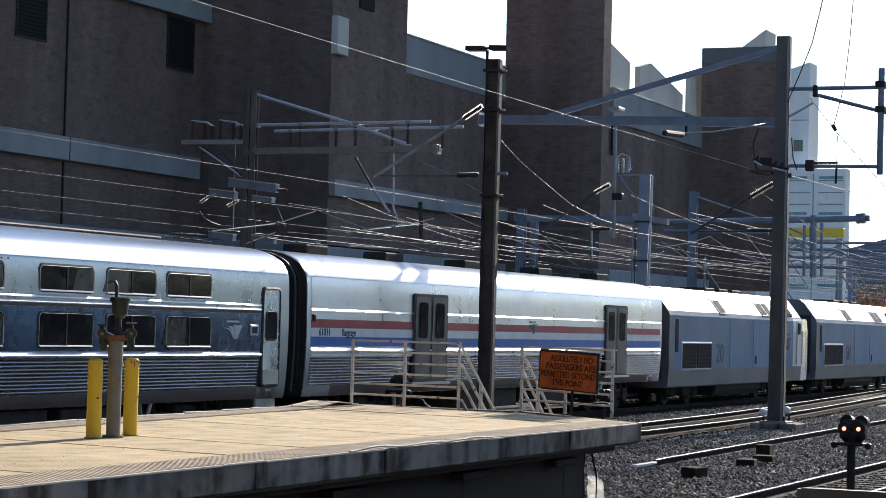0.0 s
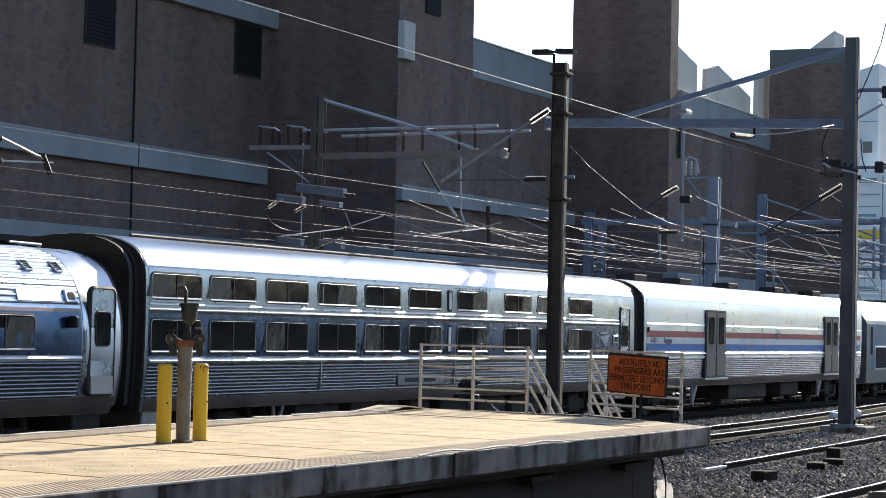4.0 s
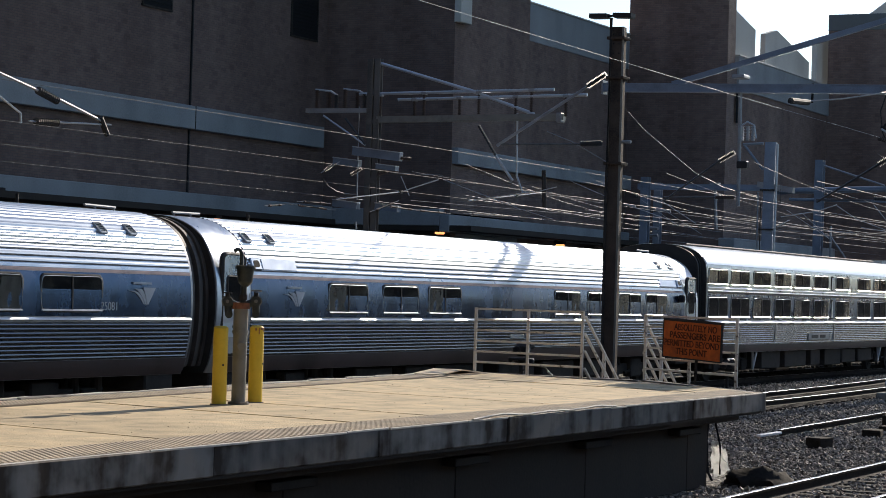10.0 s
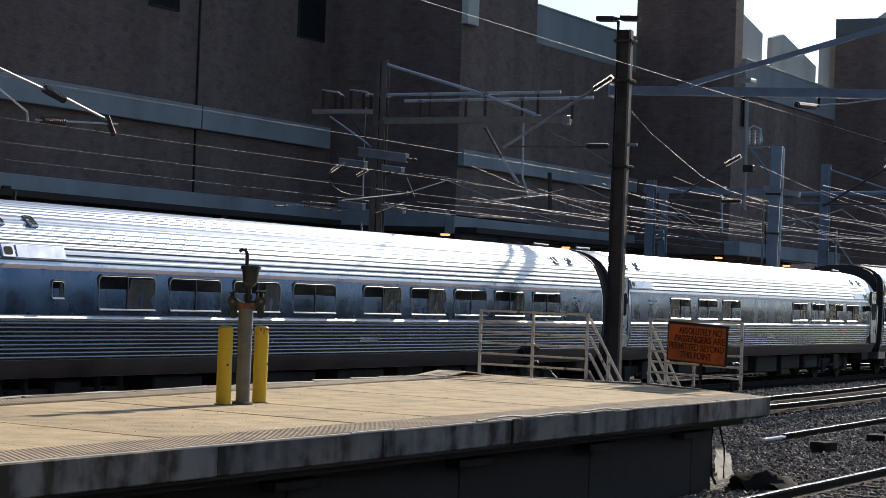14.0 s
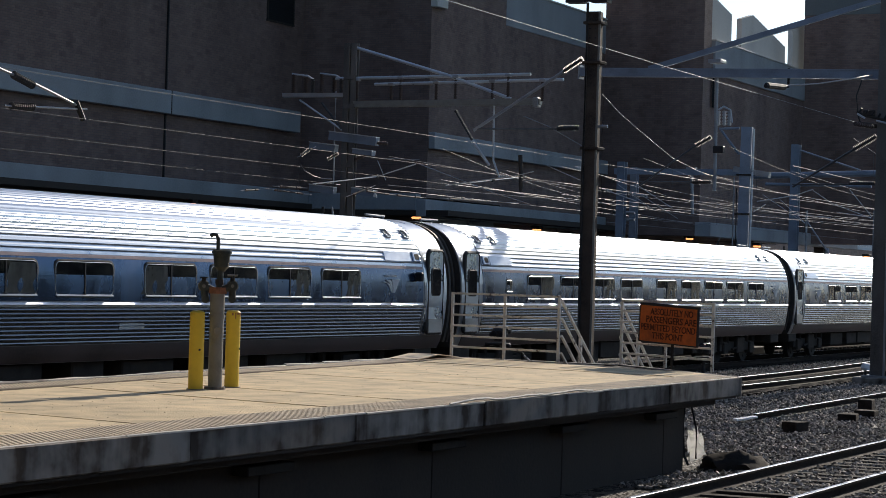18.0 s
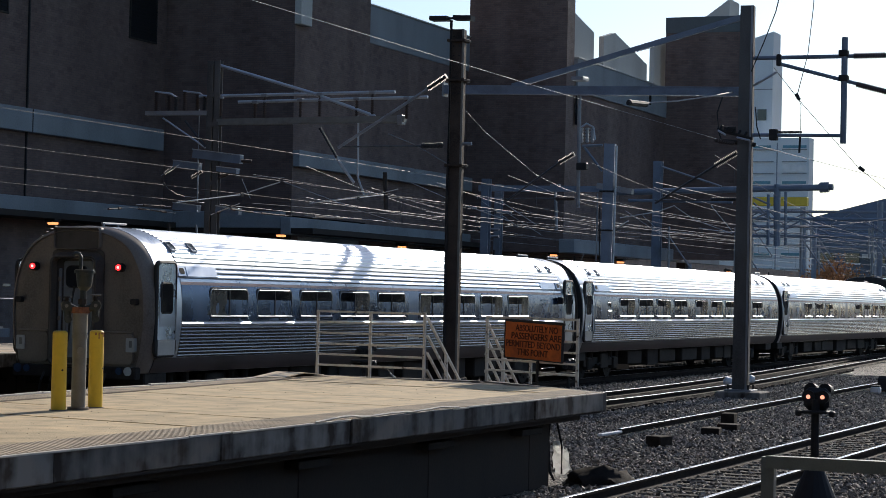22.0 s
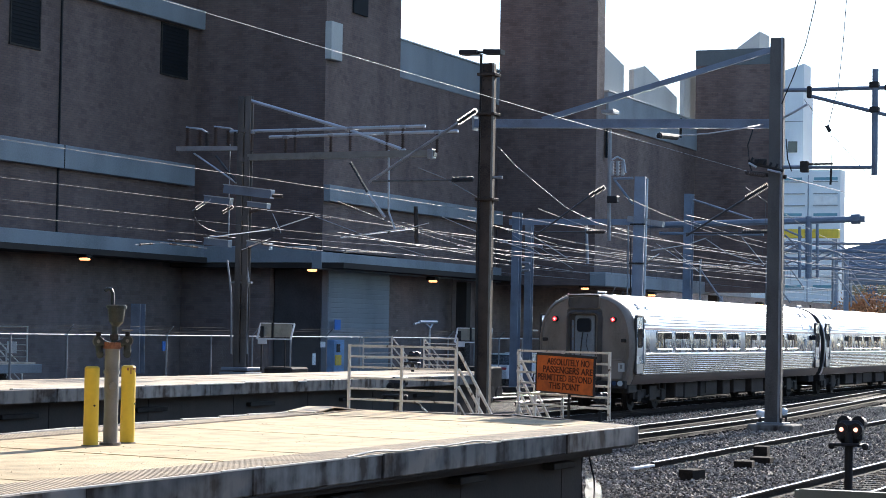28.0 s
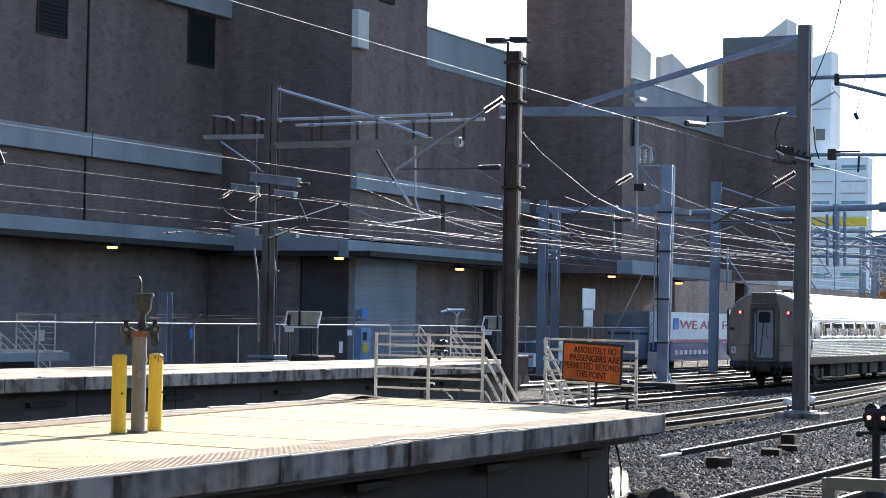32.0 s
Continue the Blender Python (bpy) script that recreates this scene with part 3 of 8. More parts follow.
        o.matrix_basis = pose((x + x2) / 2, y0 - 0.04, z - 0.125 + rnd.uniform(-0.012, 0.02), 0, rnd.uniform(-0.4, 0.4), math.degrees(math.atan(0.074)))
        x = x2
    a, b = Vector((30.1, 9.74, 0)), Vector((32.72, 12.6, 0))
    d = b - a
    for k in range(2):
        m = a + d * (0.25 + 0.5 * k)
        o = part("edge_beam", slab((0, 0, 0), (d.length / 2 - 0.015, 0.14, 0.27), 0.012), CONC_EDGE, p)
        o.matrix_basis = pose(m.x, m.y, z - 0.135, 0, 0, math.degrees(math.atan2(d.y, d.x)))
    part("edge_beam", slab((32.55, 14.2, z - 0.135), (0.16, 3.2, 0.27), 0.012), CONC_EDGE, p)
    verts, faces = [], []
    for i in range(500):
        px_, py = 14 + 17 * rnd.random(), 10.5 + 4.2 * rnd.random()
        g = 0.002 + 0.005 * rnd.random() ** 2
        k = len(verts)
        verts += [(px_ - g, py, z), (px_, py - g, z), (px_ + g * 1.3, py, z), (px_, py + g, z), (px_, py, z + g * 0.8 + 0.003)]
        faces += [(k, k + 1, k + 4), (k + 1, k + 2, k + 4), (k + 2, k + 3, k + 4), (k + 3, k, k + 4)]
    me = bpy.data.meshes.new("grit")
    me.from_pydata(verts, [], faces)
    me.materials.append(TIE)
    grit = new("grit", me)
    grit.parent = p
    tagged(grit, label="scattered dark grit on the paving", kind="stuff")
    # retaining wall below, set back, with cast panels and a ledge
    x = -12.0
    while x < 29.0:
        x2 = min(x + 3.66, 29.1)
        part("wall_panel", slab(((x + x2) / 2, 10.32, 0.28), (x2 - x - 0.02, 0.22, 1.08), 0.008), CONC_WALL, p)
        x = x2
    for xx in (13.5, 17.2, 21.0, 24.6, 27.9):
        part("bracket", slab((xx, 10.12, 0.62), (0.85, 0.18, 0.09), 0.01), UNDER, p, "dark steel bracket under the edge")
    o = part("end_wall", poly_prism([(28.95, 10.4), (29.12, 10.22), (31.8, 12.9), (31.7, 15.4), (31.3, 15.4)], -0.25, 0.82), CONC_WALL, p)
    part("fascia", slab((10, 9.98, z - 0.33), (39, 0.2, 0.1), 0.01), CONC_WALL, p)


def platform_far():
    z = 1.10
    p = thing("platform", "further high-level platform with pale sunlit paving", "platform", kind="structure")
    rnd = random.Random(8)
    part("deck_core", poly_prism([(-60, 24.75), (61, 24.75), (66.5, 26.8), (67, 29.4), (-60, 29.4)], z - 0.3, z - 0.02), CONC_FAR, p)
    x = 20.0
    while x < 66:
        x2 = min(x + 3.0, 66.5)
        for y0, y1 in ((24.9, 27.1), (27.1, 29.35)):
            xe = 61 + (y0 - 24.75) * 2.4
            if x > xe:
                continue
            part("paving_bay", slab(((x + min(x2, xe)) / 2, (y0 + y1) / 2, z - 0.015 + rnd.uniform(-0.004, 0.004)), (min(x2, xe) - x - 0.02, y1 - y0 - 0.015, 0.03)), PLAT_FAR, p)
        x = x2
    x = 10.0
    while x < 61:
        x2 = min(x + rnd.choice((2.0, 2.8, 3.6)), 61)
        part("edge_beam", slab(((x + x2) / 2, 24.72 + rnd.uniform(-0.01, 0.01), z - 0.13), (x2 - x - 0.02, 0.16, 0.28), 0.012), CONC_EDGE, p)
        x = x2
    x = 14.0
    while x < 60.8:
        x2 = min(x + rnd.uniform(0.9, 2.6), 61)
        o = part("nosing", slab((0, 0, 0), (x2 - x - 0.02, rnd.uniform(0.05, 0.13), 0.035), 0.008), NOSING, p)
        o.matrix_basis = pose((x + x2) / 2, 24.68 + rnd.uniform(-0.02, 0.05), z - 0.004 + rnd.uniform(-0.012, 0.022), rnd.uniform(-5, 5), rnd.uniform(-1.1, 1.1), rnd.uniform(-1.2, 1.2))
        x = x2
    a, b = Vector((61, 24.72, 0)), Vector((66.8, 27.0, 0))
    d = b - a
    o = part("edge_beam", slab((0, 0, 0), (d.length, 0.16, 0.28), 0.012), CONC_EDGE, p)
    o.matrix_basis = pose((a.x + b.x) / 2, (a.y + b.y) / 2, z - 0.13, 0, 0, math.degrees(math.atan2(d.y, d.x)))
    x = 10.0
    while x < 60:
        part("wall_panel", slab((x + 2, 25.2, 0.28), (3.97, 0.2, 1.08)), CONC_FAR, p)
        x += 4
    for x in (31.5, 36.8, 42.0, 47.3, 52.5, 57.4):
        part("bracket", slab((x, 25.04, 0.55), (1.3, 0.14, 0.1), 0.01), UNDER, p, "dark steel bracket")
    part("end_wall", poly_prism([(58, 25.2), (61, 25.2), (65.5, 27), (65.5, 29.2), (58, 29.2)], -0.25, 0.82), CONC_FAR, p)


def platform_third():
    z = 1.10
    p = thing("platform", "short platform end far back with a blue-grey edge", "platform", kind="structure")
    part("deck", slab((31, 44.4, z - 0.06), (64, 4.4, 0.12), 0.01), PLAT_FAR, p)
    part("edge_beam", slab((31.2, 42.15, z - 0.22), (64, 0.16, 0.30), 0.01), CONC, p)
    part("end_beam", slab((63.1, 44.4, z - 0.22), (0.16, 4.4, 0.30), 0.01), CONC, p)
    part("wall_panel", slab((30.5, 44.5, 0.3), (63, 3.6, 1.08)), CONC_WALL, p)


# ---------------------------------------------------------------- post office building behind
def louvre_window(parent, c, w, h, axis):
    """A tall louvred opening: frame set in the wall and slats; axis tells which way the wall faces."""
    bm = bmesh.new()
    t = 0.12
    def B(u, v, su, sv, d0, dd):
        if axis == "y":
            box(bm, (c[0] + u, c[1] - d0, c[2] + v), (su, dd, sv))
        else:
            box(bm, (c[0] - d0, c[1] + u, c[2] + v), (dd, su, sv))
    B(0, 0, w, h, 0.01, 0.04)
    win = part("vent_window", bm, LOUVRE, parent, "tall dark louvred opening")
    bm = bmesh.new()
    n = int(h / 0.16)
    for i in range(n):
        B(0, -h / 2 + (i + 0.5) * h / n, w - 0.08, 0.05, 0.05, 0.06)
    part("slats", bm, LOUVRE, win)
    bm = bmesh.new()
    for u, v, su, sv in ((0, h / 2, w + t, 0.08), (0, -h / 2, w + t, 0.08), (-w / 2, 0, 0.08, h), (w / 2, 0, 0.08, h)):
        B(u, v, su, sv, 0.02, 0.10)
    part("frame", bm, UNDER, win)


def building():
    b = thing("postal_building", "large brown brick postal building with concrete bands and stepped walls", "building")
    # blocks with slanting tops behind the coping
    def wedge(x0, x1, y0, y1, z0, za, zb):
        bm = extrude([(x0, z0), (x1, z0), (x1, zb), (x0, za)], y0, y1)
        bmesh.ops.transform(bm, matrix=Matrix(((0, 1, 0, 0), (1, 0, 0, 0), (0, 0, 1, 0), (0, 0, 0, 1))), verts=bm.verts)
        bmesh.ops.recalc_face_normals(bm, faces=bm.faces)
        part("roof_block", bm, CONC_PALE, b, "pale concrete block with a slanting top")
    # upper walls, stepping forward towards the tracks from left to right
    part("wall", slab((58.7, 52.5, 15.0), (57.5, 5, 18.0)), BRICK, b)                     # Y face 50, x 30..87.45
    part("wall", slab((91.6, 48.3, 15.0), (8.26, 9.93, 18.0)), BRICK, b)                   # y 43.33, x 87.47..95.73
    part("wall", slab((91.6, 46.6, 26.6), (8.2, 6.5, 6.0)), BRICK, b)                    # taller block behind the parapet
    part("wall", slab((102.4, 48.9, 10.0), (13.2, 8.0, 9.75)), BRICK, b)
    part("parapet", slab((102.41, 43.55, 15.78), (13.3, 0.4, 1.86), 0.02), CONC, b, "grey-green concrete parapet")
    part("coping", slab((102.41, 43.53, 16.75), (13.3, 0.5, 0.08), 0.02), CONC_PALE, b, "thin pale coping")
    part("wall", slab((102.41, 44.6, 10.3), (13.3, 2.4, 9.1)), BRICK, b)
    part("tower", slab((109.75, 40.58, 16.5), (1.24, 5.68, 23.0)), BRICK, b)
    part("wall", slab((119.2, 42.75, 10.1), (17.6, 9.9, 9.9)), BRICK, b)
    part("parapet", slab((119.5, 37.9, 14.75), (17.2, 0.45, 1.8), 0.02), CONC, b, "grey concrete parapet")
    part("coping", slab((119.5, 37.9, 15.69), (17.3, 0.55, 0.09), 0.02), CONC_PALE, b, "pale coping")
    part("tower", slab((128.9, 35.3, 12.4), (1.8, 5.0, 14.6)), BRICK, b)
    part("tower_cap", slab((128.9, 35.3, 19.6), (1.84, 5.04, 1.0), 0.03), CONC_DIM, b, "grey-green concrete cap")
    part("roof_block", extrude([(35.5, 19.0), (37.6, 19.0), (37.6, 20.6), (35.5, 22.1)], 134.5, 137), CONC_PALE, b)
    wedge(110.5, 115.1, 38.2, 38.5, 14.5, 18.5, 17.6)
    wedge(116.9, 119.0, 38.2, 38.5, 14.5, 17.6, 18.05)
    wedge(119.0, 125.4, 38.2, 38.5, 14.5, 18.05, 16.9)
    wedge(126.9, 130.0, 38.2, 38.5, 14.5, 18.3, 19.0)
    # concrete bands
    for x0, x1 in ((30.0, 46.0), (46.03, 60.9), (60.93, 75.87), (75.93, 86.8)):
        part("band", slab(((x0 + x1) / 2, 49.9, 9.42), (x1 - x0, 0.5, 0.98), 0.02), CONC, b, "blue-grey precast band")
    part("band", slab((98.3, 43.25, 8.62), (21.5, 0.45, 0.75), 0.02), CONC, b)
    part("band", slab((60, 49.9, 16.75), (55.0, 0.5, 0.9), 0.02), CONC, b)
    part("joint", slab((75.9, 49.97, 12.0), (0.07, 0.1, 12.0)), BLACK, b)
    part("joint", slab((75.9, 49.68, 9.42), (0.06, 0.06, 0.98)), BLACK, b)
    part("corner_cap", slab((88.0, 43.2, 15.6), (1.15, 0.35, 1.75), 0.03), CONC_PALE, b, "pale concrete corner panel")
    for x0, x1, zb, zt in ((72.2, 74.3, 13.72, 18.0), (84.05, 86.4, 13.88, 16.2)):
        louvre_window(b, ((x0 + x1) / 2, 50.0, (zb + zt) / 2), x1 - x0, zt - zb, "y")
    part("vent_window", slab((90.95, 43.3, 18.1), (1.55, 0.12, 1.7)), LOUVRE, b)
    # flat dark slab drawn as the shade of a recess by the tower
    part("dark_recess", slab((110.75, 37.62, 13.0), (0.5, 0.1, 2.0)), LOUVRE, b, "dark upright slab standing for a recess's shade beside the tower")
    # canopy beams over the loading docks
    part("canopy_beam", slab((58.43, 49.6, 5.81), (57.0, 0.9, 0.8), 0.03), CONC, b, "long blue-grey concrete canopy beam")
    part("canopy_beam", slab((98.1, 43.35, 5.52), (22.3, 0.5, 0.8), 0.03), CONC, b)
    part("canopy_beam", slab((124, 37.5, 5.35), (30.0, 0.9, 0.75), 0.03), CONC, b)
    part("canopy_beam", slab((87.3, 46.82, 5.78), (0.7, 6.42, 0.76), 0.03), CONC, b)
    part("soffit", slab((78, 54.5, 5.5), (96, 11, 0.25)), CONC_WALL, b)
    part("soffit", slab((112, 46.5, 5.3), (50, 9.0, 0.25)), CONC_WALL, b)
    # recessed dock walls and piers
    part("dock_wall", slab((62, 51.3, 2.6), (71, 0.5, 5.8)), BRICK_DOCK, b)
    part("dock_wall", slab((104, 52.4, 2.6), (54, 0.5, 5.8)), BRICK_DOCK, b)
    part("dock_wall", slab((155, 44.5, 2.6), (100, 0.5, 5.8)), BRICK_DOCK, b)
    part("dock_wall", slab((100.1, 44.5, 2.6), (9.6, 0.5, 5.4)), BRICK_DOCK, b)
    part("dock_wall", slab((88.3, 48.65, 2.6), (0.4, 4.7, 5.4)), BRICK_DOCK, b)
    # dark slab put in as the shade of the opening left of the pier
    part("dock_opening", slab((88.75, 45.1, 2.5), (0.3, 2.4, 5.3)), OPENING_SHADE, b, "dark doorway beside the pier")
    part("pier", slab((92.1, 43.8, 2.5), (6.8, 0.4, 5.3), 0.02), CONC, b, "blue-grey boarded pier between the docks")
    for i in range(21):
        part("board", slab((92.1, 43.59, 0.3 + i * 0.23), (6.76, 0.03, 0.205), 0.006), CONC, b)
    for x in (104.5, 118.0, 133.0):
        part("column", slab((x, 43.4 if x < 110 else 37.9, 2.4), (0.6, 0.6, 5.2), 0.02), CONC_WALL, b)
    return b


LEAF = mat("autumn_leaf", (0.38, 0.19, 0.08), 0.8, 0, 0.35, 2, 30)


def autumn_tree(at, h, seed):
    """A small tree with brown autumn leaves: forked trunk, limbs, and many leaf clumps."""
    rnd = random.Random(seed)
    t = thing("tree", "small autumn tree with thin brown leaves", "tree", Matrix.Translation(at), group="trees along the yard")
    bm = bmesh.new()
    rod(bm, (0, 0, -0.2), (0.05, 0, h * 0.42), 0.13, 8, 0.09)
    tips = []
    for k in range(9):
        a = k * 2.4 + rnd.uniform(-0.3, 0.3)
        r = h * rnd.uniform(0.22, 0.42)
        tip = Vector((r * math.cos(a), r * math.sin(a), h * rnd.uniform(0.62, 0.98)))
        rod(bm, (0.05, 0, h * rnd.uniform(0.3, 0.42)), tip, 0.06, 6, 0.02)
        tips.append(tip)
    part("trunk", bm, TIE, t)
    verts, faces = [], []
    for i in range(1500):
        c = rnd.choice(tips).lerp(Vector((0, 0, h * 0.7)), rnd.uniform(0, 0.5)) + Vector([rnd.gauss(0, h * 0.09) for _ in range(3)])
        u, v = Vector([rnd.gauss(0, 1) for _ in range(3)]).normalized(), Vector([rnd.gauss(0, 1) for _ in range(3)]).normalized()
        s = rnd.uniform(0.08, 0.2)
        k = len(verts)
        verts += [tuple(c - u * s), tuple(c + v * s * 0.6), tuple(c + u * s), tuple(c - v * s * 0.6)]
        faces.append((k, k + 1, k + 2, k + 3))
    me = bpy.data.meshes.new("crown")
    me.from_pydata(verts, [], faces)
    me.materials.append(LEAF)
    o = new("crown", me)
    o.parent = t


def backdrop_blocks():
    """Concrete tower far along the tracks, and low roofs behind it."""
    t = thing("office_block", "far grey concrete office block with rows of windows", "building")
    part("wall", slab((208, 55.9, 13.0), (4, 12.0, 27.0)), OFFICE, t)
    part("wall", slab((204, 48.6, 9.2), (2, 6.2, 18.6)), OFFICE, t)
    part("roof_block", extrude([(49.9, 26.4), (58, 26.4), (58, 26.6), (49.9, 29.2)], 206.1, 209), OFFICE, t)
    for i in range(14):
        z = 2.4 + 1.15 * i
        part("window_strip", slab((202.95, 46.9, z), (0.12, 2.4, 0.1)), GALV, t)
        part("window_strip", slab((202.95, 50.2, z), (0.12, 2.6, 0.1)), GALV, t)
        if i % 3 == 1:
            part("window", slab((202.96, 46.9, z + 0.28), (0.08, 2.3, 0.26)), TEAL, t, "teal window strip")
            part("window", slab((202.96, 50.2, z + 0.28), (0.08, 2.0, 0.26)), TEAL, t)
        elif i % 3 == 2:
            part("spandrel", slab((202.96, 46.9, z + 0.5), (0.06, 2.3, 0.8)), WHITE, t)
    part("window", slab((205.96, 50.9, 21.0), (0.08, 0.9, 1.1)), GLASS, t)
    for z in (14, 17.5, 23.5):
        part("panel_joint", slab((205.96, 53, z), (0.06, 6.2, 0.08)), GALV, t)
    part("seam", slab((202.96, 48.6, 9), (0.06, 0.08, 18)), GALV_BLUE, t)
    h = thing("yellow_crane_beam", "far yellow painted beam across the yard", "beam")
    part("beam", slab((190, 45.4, 11.7), (0.6, 5.6, 0.8), 0.05), YELLOW, h)
    part("post", slab((190, 43, 5.5), (0.5, 0.5, 11.4)), GALV, h)
    part("post", slab((190, 47.8, 5.5), (0.5, 0.5, 11.4)), GALV, h)
    far = thing("low_hall", "far low hall with a pitched grey roof", "building")
    part("wall", slab((312, 42, 5.6), (20, 56, 11.6)), HALL, far)
    part("roof", extrude([(10, 11.2), (68, 11.2), (68, 14.8), (52, 19.0), (10, 20.5)], 303, 322), HALL_ROOF, far, "sloping dark blue-grey roof")
    for i in range(14):
        for z in (3.0, 6.2, 9.2):
            part("window", slab((301.9, 18 + 3.6 * i, z), (0.2, 2.0, 1.4)), GLASS, far)
            part("window_frame", slab((301.85, 18 + 3.6 * i, z - 0.8), (0.2, 2.2, 0.2)), WHITE, far)
    for i in range(12):
        for z in (3.4, 5.8, 8.2, 10.6):
            if (i * 7 + int(z)) % 3:
                part("balcony", slab((301.3, 19.5 + 3.9 * i, z - 1.1), (0.8, 2.4, 0.55), 0.05), CONC_PALE, far, "pale balcony front")
    part("plinth", slab((300.8, 42, 1.0), (0.6, 56, 2.4)), BRICK, far, "brown brick plinth")
    for i in range(4):
        part("roof_light", slab((302.8, 24 + 8 * i, 14.8), (0.4, 4.5, 1.1)), CONC_PALE, far)
    autumn_tree(Vector((170, 36.6, 0)), 5.9, 5)
    autumn_tree(Vector((176, 36.0, 0)), 5.4, 8)
    autumn_tree(Vector((182, 30.5, 0)), 4.2, 6)
    autumn_tree(Vector((205, 30.0, 0)), 4.8, 7)


# ---------------------------------------------------------------- the train
def curve_at(ctrl, z):
    """Half width of a car body at height z."""
    for (w0, z0), (w1, z1) in zip(ctrl, ctrl[1:]):
        if z0 <= z <= z1:
            t = (z - z0) / (z1 - z0)
            return w0 + (w1 - w0) * t
    return ctrl[-1][0]


def refine(ctrl, n=6):
    """A smooth outline through the control points (Catmull-Rom)."""
    p = [ctrl[0]] + list(ctrl) + [ctrl[-1]]
    out = []
    for i in range(1, len(p) - 2):
        for k in range(n):
            t = k / n
            q = []
            for c in (0, 1):
                a, b, d, e = p[i - 1][c], p[i][c], p[i + 1][c], p[i + 2][c]
                q.append(0.5 * (2 * b + (d - a) * t + (2 * a - 5 * b + 4 * d - e) * t * t + (3 * b - a - 3 * d + e) * t ** 3))
            out.append(tuple(q))
    out.append(ctrl[-1])
    return out


AM = refine([(1.38, 0.86), (1.47, 1.05), (1.55, 1.4), (1.59, 1.75), (1.60, 2.05), (1.585, 2.4), (1.53, 2.72), (1.42, 3.02), (1.22, 3.32), (0.9, 3.53), (0.5, 3.65), (0.0, 3.69)])
VL = refine([(1.46, 0.86), (1.50, 1.05), (1.54, 1.6), (1.555, 2.2), (1.55, 2.8), (1.535, 3.3), (1.48, 3.52), (1.3, 3.74), (0.95, 3.90), (0.5, 3.98), (0.0, 4.0)])
LO = [(1.44, 0.62), (1.52, 0.66), (1.55, 1.2), (1.55, 3.0), (1.50, 3.13), (1.0, 3.78), (0.8, 3.92), (0.0, 3.96)]


def whole(half, lift=0.0):
    """The closed outline from a half: down one side, up the other."""
    return [(-w, z + lift) for w, z in half] + [(w, z + lift) for w, z in reversed(half[:-1])]


def arc_cut(half, z0, z1):
    """Part of a half outline between two heights."""
    pts = [(curve_at(half, z0), z0)] + [p for p in half if z0 < p[1] < z1]
    pts.append((curve_at(half, z1), z1) if z1 < half[-1][1] else half[-1])
    return pts


def resample(pts, step):
    out, acc = [pts[0]], 0.0
    for a, b in zip(pts, pts[1:]):
        d = math.hypot(b[0] - a[0], b[1] - a[1])
        if d == 0:
            continue
        pos = step - acc
        while pos <= d:
            t = pos / d
            out.append((a[0] + (b[0] - a[0]) * t, a[1] + (b[1] - a[1]) * t))
            pos += step
        acc = (acc + d) % step
    out.append(pts[-1])
    return out


def cladding(half, z0, z1, x0, x1, out, flute=0.0, pitch=0.1, sides=(-1, 1)):
    """Sheets laid on the body between two heights; flute makes rounded ribs of that depth."""
    bm = bmesh.new()
    base = arc_cut(half, z0, z1)
    pts = resample(base, pitch / 4) if flute else base
    nrm = []
    for i, p in enumerate(pts):
        a, b = pts[max(i - 1, 0)], pts[min(i + 1, len(pts) - 1)]
        dx, dz = b[0] - a[0], b[1] - a[1]
        L = math.hypot(dx, dz) or 1
        nrm.append((dz / L, -dx / L))
    rise = (0.0, 1.0, 1.0, 0.0)
    outer = [(p[0] + n[0] * (out + flute * rise[i % 4]), p[1] + n[1] * (out + flute * rise[i % 4])) for i, (p, n) in enumerate(zip(pts, nrm))]
    inner = [(p[0] - n[0] * 0.01, p[1] - n[1] * 0.01) for p, n in zip(pts, nrm)]
    loop = outer + inner[::-1]
    for s in sides:
        extrude([(s * w, z) for w, z in loop], x0, x1, bm)
    return bm


def moulding(half, z0, z1, x0, x1, flat=0.012):
    """A ledge along the side: a narrow upright face below and a broad slanting face above."""
    bm = bmesh.new()
    d = 0.85 * (z1 - z0 - flat)
    ya, yb = curve_at(half, z0), curve_at(half, z1)
    prof = [(ya - 0.02, z0), (yb + 0.004 + d, z0), (yb + 0.004 + d, z0 + flat), (yb + 0.004, z1), (yb - 0.02, z1)]
    for s in (-1, 1):
        extrude([(s * y, z) for y, z in prof], x0, x1, bm)
    return bm


def rounded_rect(w, h, r, n=4):
    out = []
    for cx, cz, a0 in ((w / 2 - r, h / 2 - r, 0), (-w / 2 + r, h / 2 - r, 90), (-w / 2 + r, -h / 2 + r, 180), (w / 2 - r, -h / 2 + r, 270)):
        for k in range(n + 1):
            a = radians(a0 + 90 * k / n)
            out.append((cx + r * math.cos(a), cz + r * math.sin(a)))
    return out


def pane_mesh(w, h, r, depth):
    """A rounded plate in the xz plane, its front towards -y."""
    bm = bmesh.new()
    o = rounded_rect(w, h, r)
    a = [bm.verts.new((x, -depth, z)) for x, z in o]
    b = [bm.verts.new((x, 0.05, z)) for x, z in o]
    n = len(o)
    for i in range(n):
        bm.faces.new((a[i], a[(i + 1) % n], b[(i + 1) % n], b[i]))
    bm.faces.new(a)
    bm.faces.new(b[::-1])
    bmesh.ops.recalc_face_normals(bm, faces=bm.faces)
    return bm


